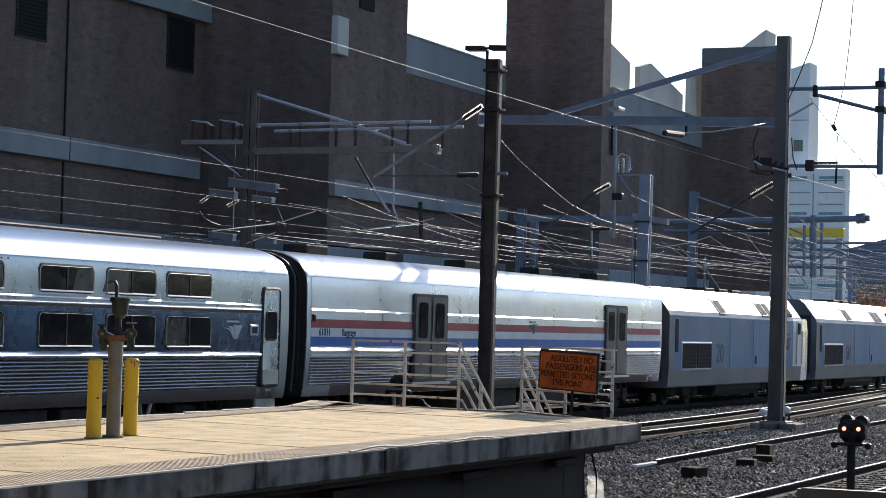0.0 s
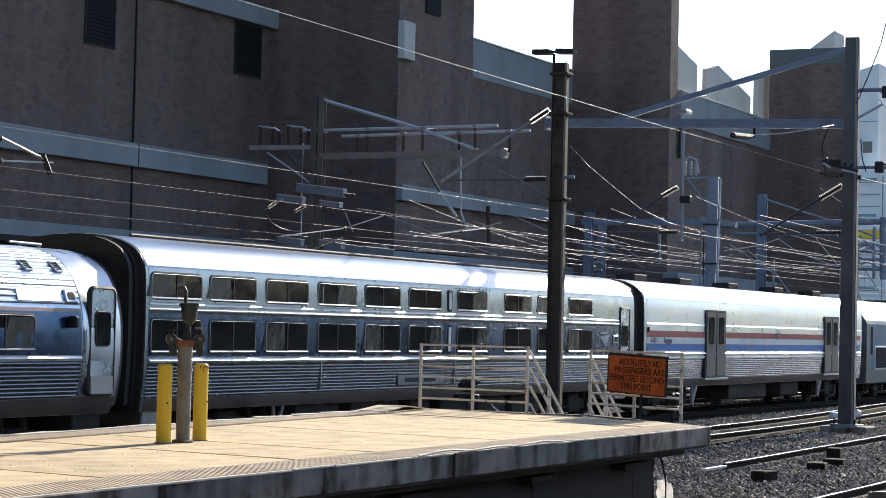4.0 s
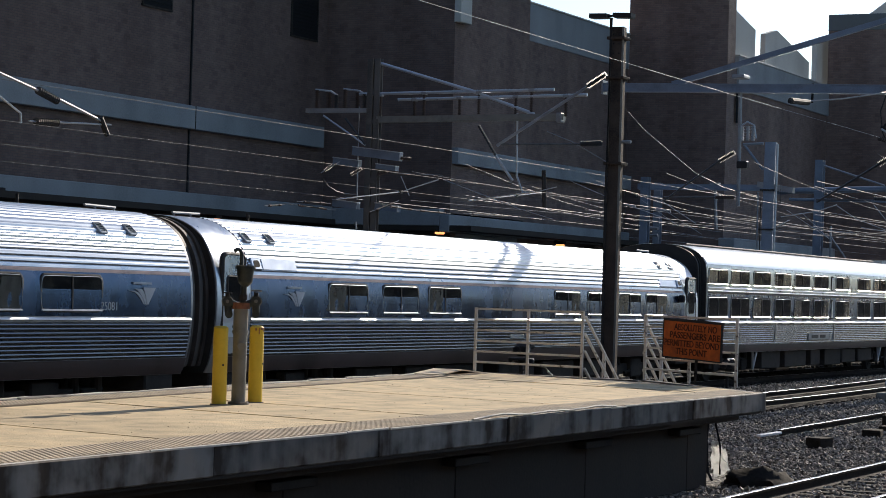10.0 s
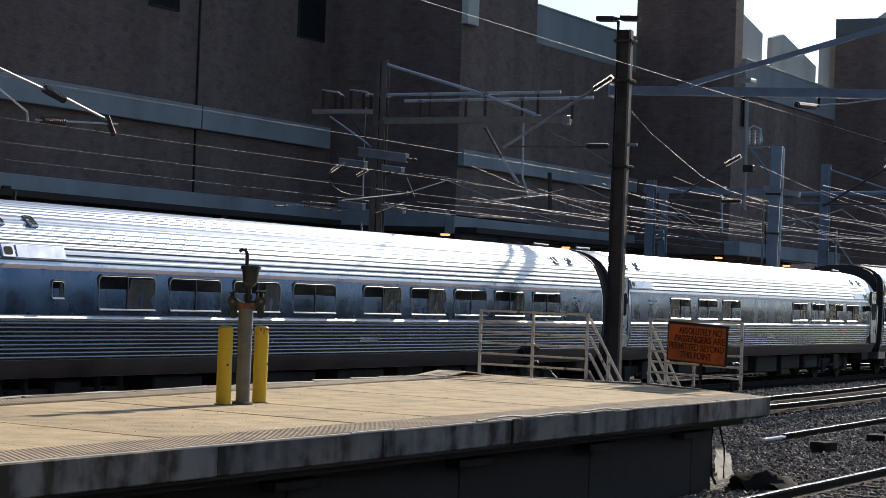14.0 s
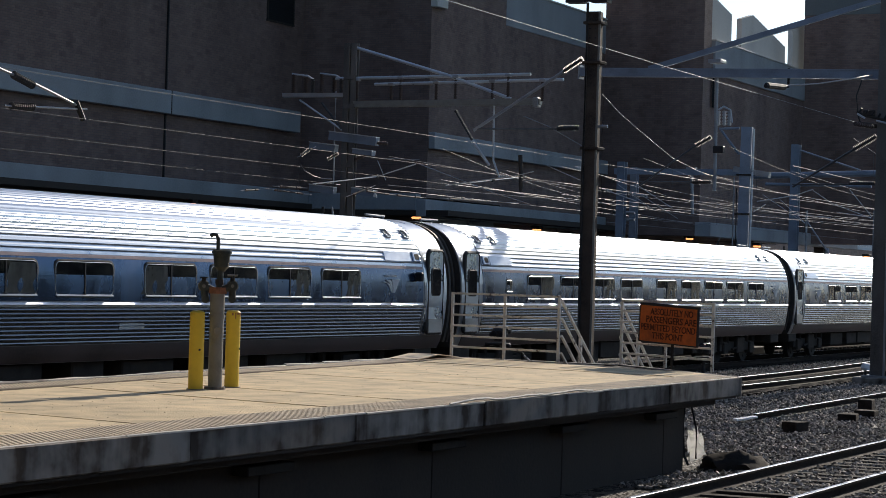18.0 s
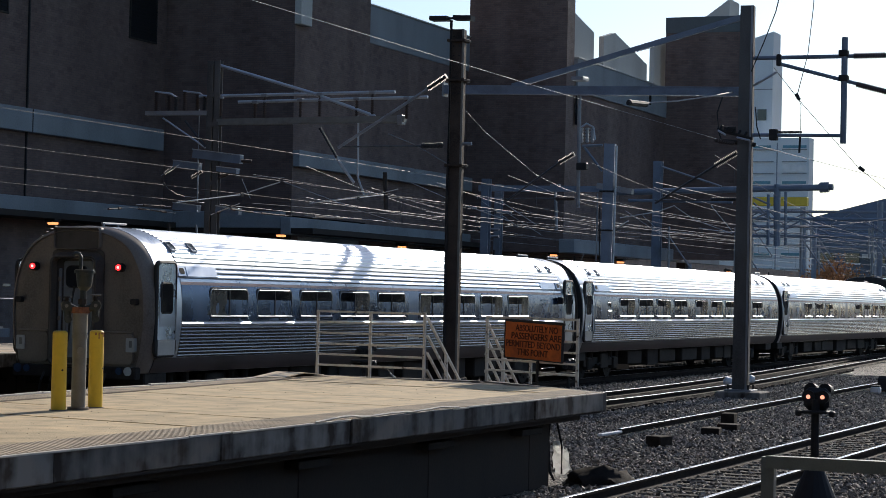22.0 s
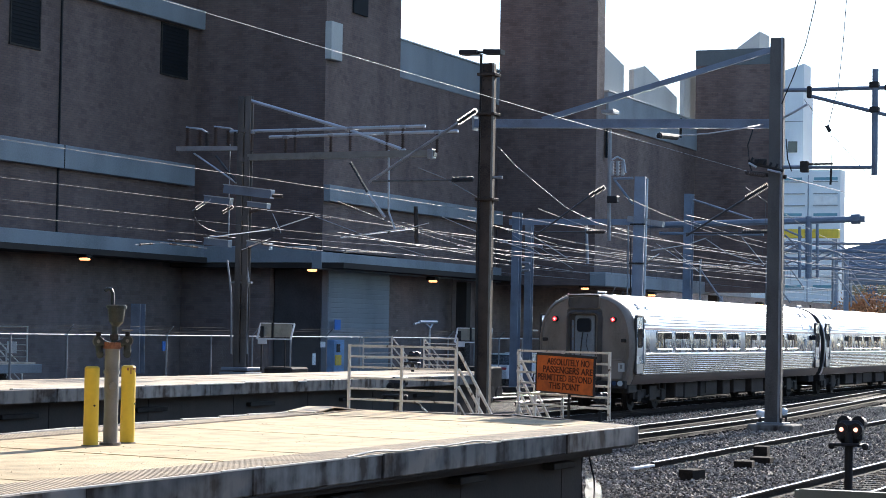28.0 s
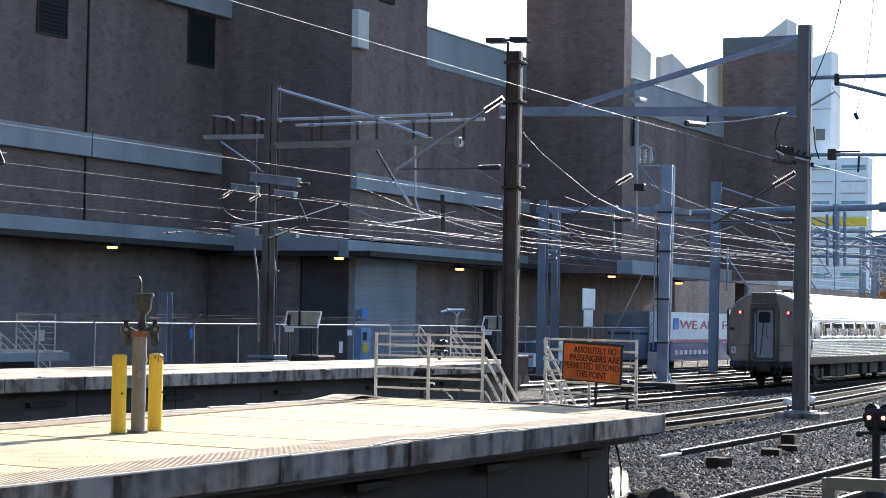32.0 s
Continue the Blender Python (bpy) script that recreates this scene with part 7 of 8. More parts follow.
def feeders():
    """Single wires and slack cables between the poles."""
    f = thing("feeder_wire", "thick bright wire dead-ended on the tall pole", "wire")
    a, b = Vector((25.88, 14.75, 6.81)), Vector((55.32, 14.75, 6.77))
    part("wire", wire_path([a + (a - b) * 0.6, a, a.lerp(b, 0.5) + Vector((0, 0, -0.03)), b], 0.0034), FEEDER, f)
    part("splice", rods([((47.00, 14.75, 6.99), (48.46, 14.75, 7.09))], 0.05), BLACK, f)
    part("insulator", insulator(bmesh.new(), (54.76, 14.75, 6.73), (56.61, 14.75, 6.78), 0.06, 5), INSUL_DARK, f)
    push_back(f, 1.0376)
    f = thing("feeder_wire", "bright wire between clamps near the tall pole", "wire")
    part("wire", wire_path([(47.65, 14.75, 7.04), (51.01, 14.75, 7.41), (53.96, 14.70, 7.81), (56.90, 14.87, 8.21)], 0.02), WIRE, f)
    part("clamp", rods([((47.08, 14.75, 7.01), (48.41, 14.75, 7.09))], 0.07), BLACK, f)
    push_back(f, 1.0376)
    f = thing("slack_cable", "thin slack cable hanging from the leaning pole", "cable")
    part("cable", wire_path([(50.12, 20.00, 7.16), (53.07, 20.60, 6.86), (56.39, 21.20, 6.59), (60.41, 21.80, 6.18), (64.17, 22.20, 5.96), (67.60, 22.20, 5.80)], 0.006), WIRE_DARK, f)
    f = thing("slack_cable", "thin dark cable rising out beside the tall pole", "cable")
    part("cable", wire_path([(56.50, 14.28, 8.71), (56.30, 13.91, 9.44), (56.00, 13.52, 10.23), (55.60, 13.20, 11.14), (55.00, 12.76, 12.52)], 0.016), BLACK, f)
    push_back(f, 1.0376)
    f = thing("slack_cable", "thin cable with a small weight in the sky", "cable")
    part("cable", wire_path([(56.40, 12.89, 6.99), (56.40, 12.88, 7.77), (56.40, 12.99, 8.04), (56.30, 12.70, 9.12), (56.00, 12.51, 10.28), (55.50, 12.29, 11.84)], 0.012), PIPE, f)
    part("weight", rods([((56.40, 13.02, 8.08), (56.40, 12.93, 7.92))], 0.05), BLACK, f)
    push_back(f, 1.0376)
    f = thing("slack_cable", "thin guy wire with a strain insulator", "cable")
    part("cable", wire_path([(56.90, 13.76, 8.85), (57.20, 13.06, 7.92), (57.60, 11.54, 6.16), (58.00, 10.69, 5.46)], 0.009), PIPE, f)
    part("weight", rods([((57.60, 11.54, 6.19), (57.60, 11.40, 6.09))], 0.05), BLACK, f)
    push_back(f, 1.0376)
    f = thing("feeder_wire", "wire leading off from the tall pole to a far portal", "wire")
    a = Vector((59.50, 15.05, 6.99))
    part("wire", wire_path([a, a.lerp(Vector((142, 12.5, 8.2)), 0.5) - Vector((0, 0, 0.5)), (142, 12.5, 8.2)], 0.010), WIRE, f)
    # registration arms and crossing wires about the masts
    k = thing("steady_arms", "bright steady arms and pull-off wires above the back tracks", "overhead wire", kind="stuff")
    bm = bmesh.new()
    for a, b, r in (((61.00, 34.38, 5.33), (61.00, 31.96, 5.61), 0.03), ((61.00, 31.70, 5.69), (61.00, 30.63, 6.01), 0.02), ((61.00, 32.01, 6.10), (61.00, 31.69, 5.47), 0.025),
                    ((62.00, 30.99, 6.05), (58.00, 26.48, 4.97), 0.025), ((58.00, 26.48, 4.97), (56.00, 24.46, 4.58), 0.02), ((58.00, 28.12, 5.18), (58.00, 25.99, 5.46), 0.03), ((58.00, 25.90, 5.46), (58.00, 25.24, 5.61), 0.025),
                    ((70.00, 29.94, 6.48), (70.00, 28.52, 5.92), 0.025), ((72.00, 32.79, 6.11), (72.00, 32.38, 6.25), 0.05), ((74.00, 29.47, 5.88), (74.00, 27.71, 5.30), 0.035), ((74.00, 28.01, 6.00), (74.00, 26.63, 5.17), 0.03),
                    ((78.00, 30.35, 6.22), (78.00, 28.81, 5.23), 0.02), ((78.00, 29.40, 5.84), (78.00, 27.83, 4.91), 0.02), ((76.00, 24.07, 5.53), (76.00, 22.67, 5.76), 0.04), ((76.00, 22.67, 5.76), (76.00, 21.97, 6.00), 0.035),
                    ((76.00, 21.97, 5.96), (76.00, 21.24, 5.49), 0.025), ((76.00, 21.24, 5.49), (76.00, 19.80, 4.98), 0.025), ((80.00, 25.45, 5.31), (80.00, 25.00, 5.58), 0.04), ((80.00, 25.12, 5.97), (80.00, 23.40, 4.88), 0.02),
                    ((90.00, 24.41, 6.66), (90.00, 23.40, 5.49), 0.035), ((82.00, 25.04, 5.88), (82.00, 23.98, 4.94), 0.02), ((56.00, 26.96, 4.69), (56.00, 24.81, 4.60), 0.018), ((56.00, 27.05, 4.66), (56.00, 26.24, 4.72), 0.02),
                    ((84.00, 23.28, 5.47), (84.00, 21.89, 5.27), 0.03), ((84.00, 24.93, 5.35), (84.00, 23.51, 5.24), 0.03), ((66.00, 32.99, 6.43), (66.00, 34.86, 6.50), 0.015)):
        rod(bm, a, b, r * 0.5, 6)
    me = bpy.data.meshes.new("steady_arms")
    bm.to_mesh(me)
    bm.free()
    me.materials.append(GLINT)
    o = new("arms", me)
    o.parent = k
    # section insulators and turnbuckles let into the wires about the back mast
    for a, b in (((49.90, 30.2, 4.62), (50.55, 30.2, 4.67)), ((51.48, 30.2, 4.71), (53.03, 30.2, 4.68)), ((51.76, 30.2, 4.82), (52.89, 30.2, 4.84)), ((56.02, 30.2, 4.80), (57.08, 30.2, 5.05)),
                 ((58.08, 28.0, 4.79), (59.97, 28.0, 4.82)), ((56.91, 30.2, 4.94), (58.34, 30.2, 4.91)), ((56.57, 29.0, 4.81), (58.07, 29.0, 4.81)), ((56.92, 32.5, 6.02), (57.58, 32.5, 6.26))):
        a, b = Vector(a), Vector(b)
        w = thing("section_insulator", "dark rod insulator with end clamps in an overhead wire", "insulator", group="section insulators")
        part("rod", rods([(a.lerp(b, 0.18), a.lerp(b, 0.82))], 0.022, 8), BLACK, w)
        for p0, p1 in ((a, a.lerp(b, 0.2)), (b.lerp(a, 0.2), b)):
            part("end_clamp", rods([(p0, p1)], 0.032, 8), INSUL_DARK, w)
        part("lead", rods([(a - (b - a) * 0.35, a)], 0.010, 5), WIRE, w)
        part("lead", rods([(b, b + (b - a) * 0.35)], 0.010, 5), WIRE, w)
    w = thing("jumper_loop", "slack jumper loop hanging between two wires", "wire")
    part("loop", wire_path([(52.84, 30.2, 5.52), (53.10, 30.2, 5.34), (53.59, 30.2, 5.22), (54.10, 30.2, 5.17), (54.73, 30.2, 5.18)], 0.012), WIRE_NEAR, w)
    w = thing("pull_off_rod", "bright pull-off rod strung between the back wires", "overhead wire", group="pull-off rods")
    part("rod", rods([((53.60, 30.2, 4.98), (57.58, 30.2, 5.41))], 0.016, 6), GLINT, w)
    part("rod", rods([((57.58, 30.2, 5.41), (60.12, 30.2, 5.93))], 0.012, 6), WIRE, w)
    part("clamp", slab((57.58, 30.2, 5.41), (0.16, 0.06, 0.12), 0.01), BLACK, w)
    w = thing("pull_off_rod", "bright pull-off rod strung between the back wires", "overhead wire", group="pull-off rods")
    part("rod", rods([((57.80, 28.0, 5.17), (63.13, 28.0, 5.70))], 0.016, 6), GLINT, w)
    part("clamp", slab((61.2, 28.0, 5.51), (0.16, 0.06, 0.12), 0.01), BLACK, w)
    # insulated cantilever ends that hang in at the far left
    q = thing("cantilever_end", "cantilever tube with two grey insulators over the back track", "cantilever")
    part("tube", rods([((31.91, 26.30, 6.66), (34.51, 26.30, 6.19)), ((35.15, 26.30, 6.09), (36.61, 26.30, 5.78))], 0.03), GALV, q)
    part("insulator", insulator(bmesh.new(), (34.47, 26.30, 6.20), (35.15, 26.30, 6.04), 0.085, 7), INSUL, q)
    part("insulator", insulator(bmesh.new(), (34.44, 26.30, 5.57), (35.18, 26.30, 5.61), 0.085, 7), INSUL, q)
    part("stay", rods([((35.18, 26.30, 5.62), (36.99, 26.30, 5.72)), ((34.22, 26.30, 5.57), (34.44, 26.30, 5.57))], 0.02, 6), GALV, q)
    part("clamp", rods([((36.60, 26.30, 5.85), (36.87, 26.30, 5.49))], 0.06), BLACK, q)
    part("steady_arm", rods([((32.60, 26.30, 6.25), (33.94, 26.30, 5.70)), ((33.94, 26.30, 5.70), (33.97, 26.30, 5.50))], 0.025, 6), SEAL, q)


# ---------------------------------------------------------------- things on and about the platforms
def bollards():
    b = thing("bollard", "scuffed yellow steel bollard on the platform", "bollard", pose(20.40, 12.92, 1.10), group="bollards guarding the standpipe")
    bm = rods([((0, 0, 0), (0, 0, 0.865))], 0.083, 24)
    smooth(part("post", bm, YELLOW, b), 40)
    bm = bmesh.new()
    rod(bm, (0, 0, 0.865), (0, 0, 0.885), 0.083, 24, 0.06)
    part("cap", bm, YELLOW, b)
    part("base_ring", rods([((0, 0, 0), (0, 0, 0.012))], 0.10, 20), CONC_EDGE, b)
    part("chip", rods([((-0.05, -0.07, 0.45), (-0.055, -0.078, 0.45))], 0.012, 6), BLACK, b)
    c = copy_thing(b, pose(21.17, 12.92, 1.10, 0, 0, 40))
    c["label"] = "yellow steel bollard with a rusty top on the platform"
    bm = bmesh.new()
    for k, (w, h) in enumerate(((0.02, 0.03), (0.012, 0.07), (0.03, 0.02), (0.015, 0.05), (0.03, 0.025))):
        a = math.radians(205 + 24 * k - 40)
        box(bm, (0.0835 * math.cos(a), 0.0835 * math.sin(a), 0.86 - h / 2), (w, 0.004, h), 0, Euler((0, 0, a + math.pi / 2)).to_matrix())
    part("rust_patch", bm, PIPE_RUST, c, "rust streaks below the cap")


def standpipe():
    """Water standpipe with two hose valves and a cup on top."""
    s = thing("standpipe", "grey steel standpipe with rusty head and two hose valves", "standpipe", pose(20.68, 12.84, 1.10))
    smooth(part("riser", rods([((0, 0, 0), (0, 0, 0.92))], 0.080, 20), PIPE, s), 40)
    smooth(part("sleeve", rods([((0, 0, 0.86), (0, 0, 1.08))], 0.083, 20), PIPE, s, "rust-streaked pipe sleeve"), 40)
    smooth(part("collar", rods([((0, 0, 0.80), (0, 0, 0.84))], 0.092, 20), PIPE, s), 40)
    part("top_flange", rods([((0, 0, 1.08), (0, 0, 1.15))], 0.105, 16), PIPE_RUST, s, "red-brown flange")
    part("knob", rods([((-0.05, -0.05, 0.66), (-0.10, -0.085, 0.66))], 0.045, 12), PIPE, s)
    part("base", rods([((0, 0, 0), (0, 0, 0.03))], 0.12, 16), CONC_EDGE, s)
    part("stem", rods([((0.0, -0.02, 1.14), (0.0, -0.02, 1.24)), ((0.01, -0.02, 1.24), (0.01, -0.02, 1.36))], 0.036, 10), DARK_CUP, s)
    part("stem_nut", rods([((0.0, -0.02, 1.18), (0.0, -0.02, 1.24))], 0.052, 6), UNDER, s)
    bm = bmesh.new()
    rod(bm, (0.02, -0.03, 1.33), (0.02, -0.03, 1.38), 0.035, 18, 0.082)
    rod(bm, (0.02, -0.03, 1.38), (0.02, -0.03, 1.53), 0.082, 18, 0.1)
    rod(bm, (0.02, -0.03, 1.53), (0.02, -0.03, 1.56), 0.118, 18)
    smooth(part("cup", bm, DARK_CUP, s, "dark green-grey cup"), 40)
    part("cup_rim", rods([((0.02, -0.03, 1.558), (0.02, -0.03, 1.572))], 0.108, 18), PIPE, s, "worn bright rim")
    smooth(part("hook", wire_path([(-0.0, 0.01, 1.55), (-0.0, 0.01, 1.70), (-0.01, 0.03, 1.745), (-0.03, 0.06, 1.75), (-0.05, 0.085, 1.725)], 0.022, 8), DARK_CUP, s, "bent dark pipe hook"), 60)
    # two hose valves with round caps, and a tee handle on the nearer one
    face, side = Vector((-0.85, -0.53, 0)), Vector((-0.53, 0.85, 0))
    for k, (d, z) in enumerate(((0.155, 1.16), (-0.165, 1.17))):
        c = side * d + Vector((0, 0, z))
        v = part("valve", rods([(side * d * 0.3 + Vector((0, 0, z - 0.05)), c)], 0.045, 12), DARK_CUP, s, "dark hose valve")
        smooth(part("cap", rods([(c - face * 0.04, c + face * 0.05)], 0.055, 18), DARK_CUP, v, "round dark cap"), 40)
        part("cap_ring", rods([(c - face * 0.045, c - face * 0.01)], 0.068, 18), PIPE, v)
        part("cap_nut", rods([(c + face * 0.05, c + face * 0.075)], 0.022, 6), PIPE, v)
        low = c + side * (0.0 if k else -0.02) - Vector((0, 0, 0.15))
        smooth(part("outlet", rods([(c, low), (low - face * 0.03, low + face * 0.05)], 0.042, 14), DARK_CUP, v), 40)
        part("bonnet", rods([(c, c + Vector((0, 0, 0.1)))], 0.026, 10), UNDER, v)
        if k:
            part("tee_handle", rods([(c + Vector((0, 0, 0.12)) + side * 0.06, c + Vector((0, 0, 0.12)) - side * 0.06)], 0.01, 8), PIPE, v)
        else:
            part("handwheel", rods([(c + Vector((0, 0, 0.09)), c + Vector((0, 0, 0.105)))], 0.05, 14), BLACK, v)


def railing(p, a, b, height, rails, posts, w=0.042, mat_=None):
    """Posts and level rails between two feet a and b."""
    m = mat_ or RAILING
    a, b = Vector(a), Vector(b)
    for i in range(posts):
        q = a.lerp(b, i / (posts - 1))
        bm = bmesh.new()
        bar(bm, q, q + Vector((0, 0, height)), w, w, up=(1, 0, 0))
        part("post", bm, m, p)
    for i in range(rails):
        h = height - 0.02 - i * (height - 0.2) / (rails - 1)
        bm = bmesh.new()
        u = Vector((0, 0, h))
        bar(bm, a + u, b + u, w * 0.85, w * 0.8)
        part("rail", bm, m, p)


def stair_rails(p, a, d, drop, run, n=4, h=1.0, m=None):
    """Sloping rails beside a flight of steps."""
    a, d = Vector(a), Vector(d).normalized()
    e = a + d * run + Vector((0, 0, -drop))
    for i in range(n):
        u = Vector((0, 0, h - i * h * 0.28))
        bm = bmesh.new()
        bar(bm, a + u, e + u, 0.036, 0.036)
        part("stair_rail", bm, m or RAILING, p)
    for q in (e, a.lerp(e, 0.5)):
        bm = bmesh.new()
        bar(bm, q, q + Vector((0, 0, h)), 0.05, 0.05, up=(1, 0, 0))
        part("stair_post", bm, m or RAILING, p)


def near_end_rails():
    p = thing("end_railing", "worn pale pipe railing at the platform end", "railing", group="platform end railings")
    railing(p, (32.40, 15.50, 1.10), (32.05, 13.42, 1.10), 1.09, 6, 3)
    stair_rails(p, (32.12, 13.40, 1.10), (1, 0.02, 0), 1.2, 1.75)
    q = thing("end_railing", "worn pale railing beside the steps carrying a notice", "railing", group="platform end railings")
    railing(q, (32.80, 12.62, 1.10), (31.50, 10.62, 1.10), 1.06, 6, 3)
    stair_rails(q, (32.84, 12.66, 1.10), (1, 0.02, 0), 1.2, 1.75)
    for k in range(4):
        bm = bmesh.new()
        box(bm, (33.0 + 0.42 * k, 13.03, 0.86 - 0.28 * k), (0.36, 0.72, 0.05))
        part("step", bm, RAILING, q, "open steel step")
    # warning notice
    s = thing("warning_notice", "orange warning notice with dark lettering on the railing", "sign")
    a, b, c = Vector((32.50, 12.11, 2.07)), Vector((31.71, 10.87, 2.07)), Vector((32.50, 12.11, 1.49))
    u = (b - a).normalized()
    n = Vector((0, 0, 1)).cross(u).normalized()
    if n.x > 0:
        n = -n
    w, h = (b - a).length, abs(a.z - c.z)
    mid = (a + b) / 2 + Vector((0, 0, -h / 2)) + n * 0.09
    up = Vector((0, 0, 1))
    rx = up.cross(n).normalized()
    base = Matrix.Translation(mid) @ Matrix((rx, up, n)).transposed().to_4x4()
    s.matrix_basis = base @ pose(0, 0, 0, 0, 0, -1.6)
    part("board", slab((0, 0, 0), (w, h, 0.02), 0.006), ORANGE, s, "scuffed orange board")
    part("edge", slab((0.02, h / 2 + 0.016, 0), (w + 0.05, 0.042, 0.04), 0.006), BLACK, s)
    part("edge", slab((0, -h / 2 - 0.005, 0), (w + 0.02, 0.02, 0.035)), BLACK, s)
    for sx in (-1, 1):
        part("edge", slab((sx * (w / 2 + 0.008), 0, 0), (0.02, h, 0.035)), BLACK, s)
    for i, line in enumerate(("ABSOLUTELY NO", "PASSENGERS ARE", "PERMITTED BEYOND", "THIS POINT")):
        bm = text_mesh(line, h * 0.25, 0.003, 0.002)
        xs = [v.co.x for v in bm.verts]
        tw = max(xs) - min(xs)
        want = w * (0.74, 0.87, 0.95, 0.54)[i]
        bmesh.ops.scale(bm, vec=(want / tw, 1, 1), verts=bm.verts)
        bmesh.ops.translate(bm, vec=(w * (0.06, 0.05, 0.0, 0.0)[i] - 0.0, h * (0.33 - 0.22 * i), 0.014), verts=bm.verts)
        part("lettering", bm, SIGN_INK, s, "faded dark red-brown lettering")
    part("post", slab((0.1, -h / 2 - 0.2, -0.02), (0.04, 0.4, 0.03)), UNDER, s)


def far_end_rails():
    p = thing("end_railing", "pale railing and steps at the far platform's end", "railing", group="platform end railings")
    railing(p, (66.00, 31.06, 1.09), (66.00, 30.00, 1.12), 1.1, 6, 2)
    stair_rails(p, (66.00, 29.98, 1.16), (1, 0.0, 0), 1.2, 2.4)
    q = thing("end_railing", "pale railing and steps at the far platform's end", "railing", group="platform end railings")
    railing(q, (66.50, 29.03, 1.10), (66.50, 27.81, 1.09), 1.1, 6, 2)
    stair_rails(q, (66.50, 29.04, 1.18), (1, 0.0, 0), 1.2, 2.4)
    r = thing("end_railing", "white railing and steps on the short platform far back", "railing", group="platform end railings")
    railing(r, (62.6, 43.9, 1.1), (62.6, 42.3, 1.1), 1.25, 6, 2)
    stair_rails(r, (62.7, 43.9, 1.1), (1, 0, 0), 1.2, 2.0)
    railing(r, (62.6, 46.6, 1.1), (62.6, 45.2, 1.1), 1.25, 6, 2)
    stair_rails(r, (60.7, 43.8, 1.1), (1, 0, 0), 0.9, 1.7)
    part("notice", slab((62.50, 42.86, 1.60), (0.03, 0.38, 0.4)), WHITE, r, "small white notice")


def lineside():
    # dwarf signal with two lit lamps
    s = thing("dwarf_signal", "black two-lamp dwarf signal with both amber lamps lit", "signal")
    c = Vector((28.33, 6.20, 1.20))
    x, y = c.x, c.y
    part("post", rods([((x, y, -0.2), (x, y, c.z))], 0.055, 12), BLACK, s)
    bm = bmesh.new()
    rod(bm, (x, y, -0.22), (x, y, 0.36), 0.34, 18, 0.09)
    part("cone_top", bm, BLACK, s)
    part("head", slab((x + 0.1, y, c.z), (0.22, 0.34, 0.30), 0.06), BLACK, s)
    part("ledge", slab((x, y, c.z - 0.17), (0.30, 0.36, 0.04), 0.01), BLACK, s)
    for sy, lit in ((0.095, 1), (-0.095, 1)):
        yy = y + sy
        part("hood", rods([((x - 0.03, yy, c.z + 0.03), (x + 0.12, yy, c.z + 0.03))], 0.088, 16), BLACK, s)
        part("lamp", rods([((x - 0.04, yy, c.z + 0.03), (x - 0.03, yy, c.z + 0.03))], 0.028, 14), SIGNAL_LIT, s, "lit amber lens")
        part("back_case", rods([((x + 0.1, yy, c.z + 0.12), (x + 0.3, yy, c.z + 0.10))], 0.09, 14), BLACK, s)
        part("lug", slab((x, yy * 1.0 + sy * 1.35, c.z - 0.19), (0.12, 0.08, 0.08), 0.02), BLACK, s)
    # pale pipe guard rail close by
    r = thing("guard_rail", "pale grey square-tube guard rail beside the near track", "railing")
    a, b, e = Vector((16.50, 3.97, 1.22)), Vector((15.80, 2.09, 1.27)), Vector((16.50, 3.96, 0.78))
    bm = bmesh.new()
    bar(bm, a, b, 0.1, 0.095)
    part("rail", bm, PIPE, r)
    bm = bmesh.new()
    bar(bm, (a.x, a.y, -0.2), a + Vector((0, 0, 0.04)), 0.1, 0.095, up=(1, 0, 0))
    part("post", bm, PIPE, r)
    bm = bmesh.new()
    bar(bm, (b.x, b.y, -0.2), b, 0.1, 0.095, up=(1, 0, 0))
    part("post", bm, PIPE, r)
    # dark blocks on the stones
    for q, w, h in (((38.04, 11.21, -0.20), 0.30, 0.21), ((41.95, 11.28, -0.20), 0.36, 0.17), ((43.69, 11.37, -0.20), 0.42, 0.16), ((45.70, 11.90, -0.20), 0.3, 0.28)):
        o = thing("tie_block", "short dark block of cut timber tie on ballast", "block", pose(*q, 0, 0, random.Random(q[0]).uniform(-12, 12)), group="cut tie blocks")
        part("block", slab((0, 0, h / 2 - 0.02), (0.5, w, h), 0.015), TIE, o)
    for q in ((66.39, 16.65, 0.00), (63.84, 16.66, 0.00)):
        o = thing("sandbag", "white sack lying at the pole's foot", "sack", pose(q[0], q[1], 0.06), group="white sacks at the pole")
        bm = bmesh.new()
        bmesh.ops.create_icosphere(bm, subdivisions=2, radius=1)
        rnd = random.Random(int(q[1] * 100))
        for v in bm.verts:
            v.co = Vector((v.co.x * 0.2, v.co.y * 0.19, max(-0.1, v.co.z * 0.16))) * rnd.uniform(0.85, 1.12)
        part("sack", bm, WHITE, o)
    # white sheeting and a cable at the platform corner, with a heap of spoil
    o = thing("plastic_sheet", "torn white plastic sheet at the platform corner", "sheet")
    c0 = Vector((29.42, 10.16, 0.24))
    bm = bmesh.new()
    rnd = random.Random(2)
    grid = [[bm.verts.new(c0 + Vector((rnd.uniform(-0.03, 0.03), 0.10 - 0.05 * i - 0.012 * j * (i > 1) + rnd.uniform(-0.015, 0.015), 0.16 - (c0.z + 0.33) / 7 * j * (1 - 0.08 * i) + rnd.uniform(-0.02, 0.02)))) for i in range(5)] for j in range(8)]
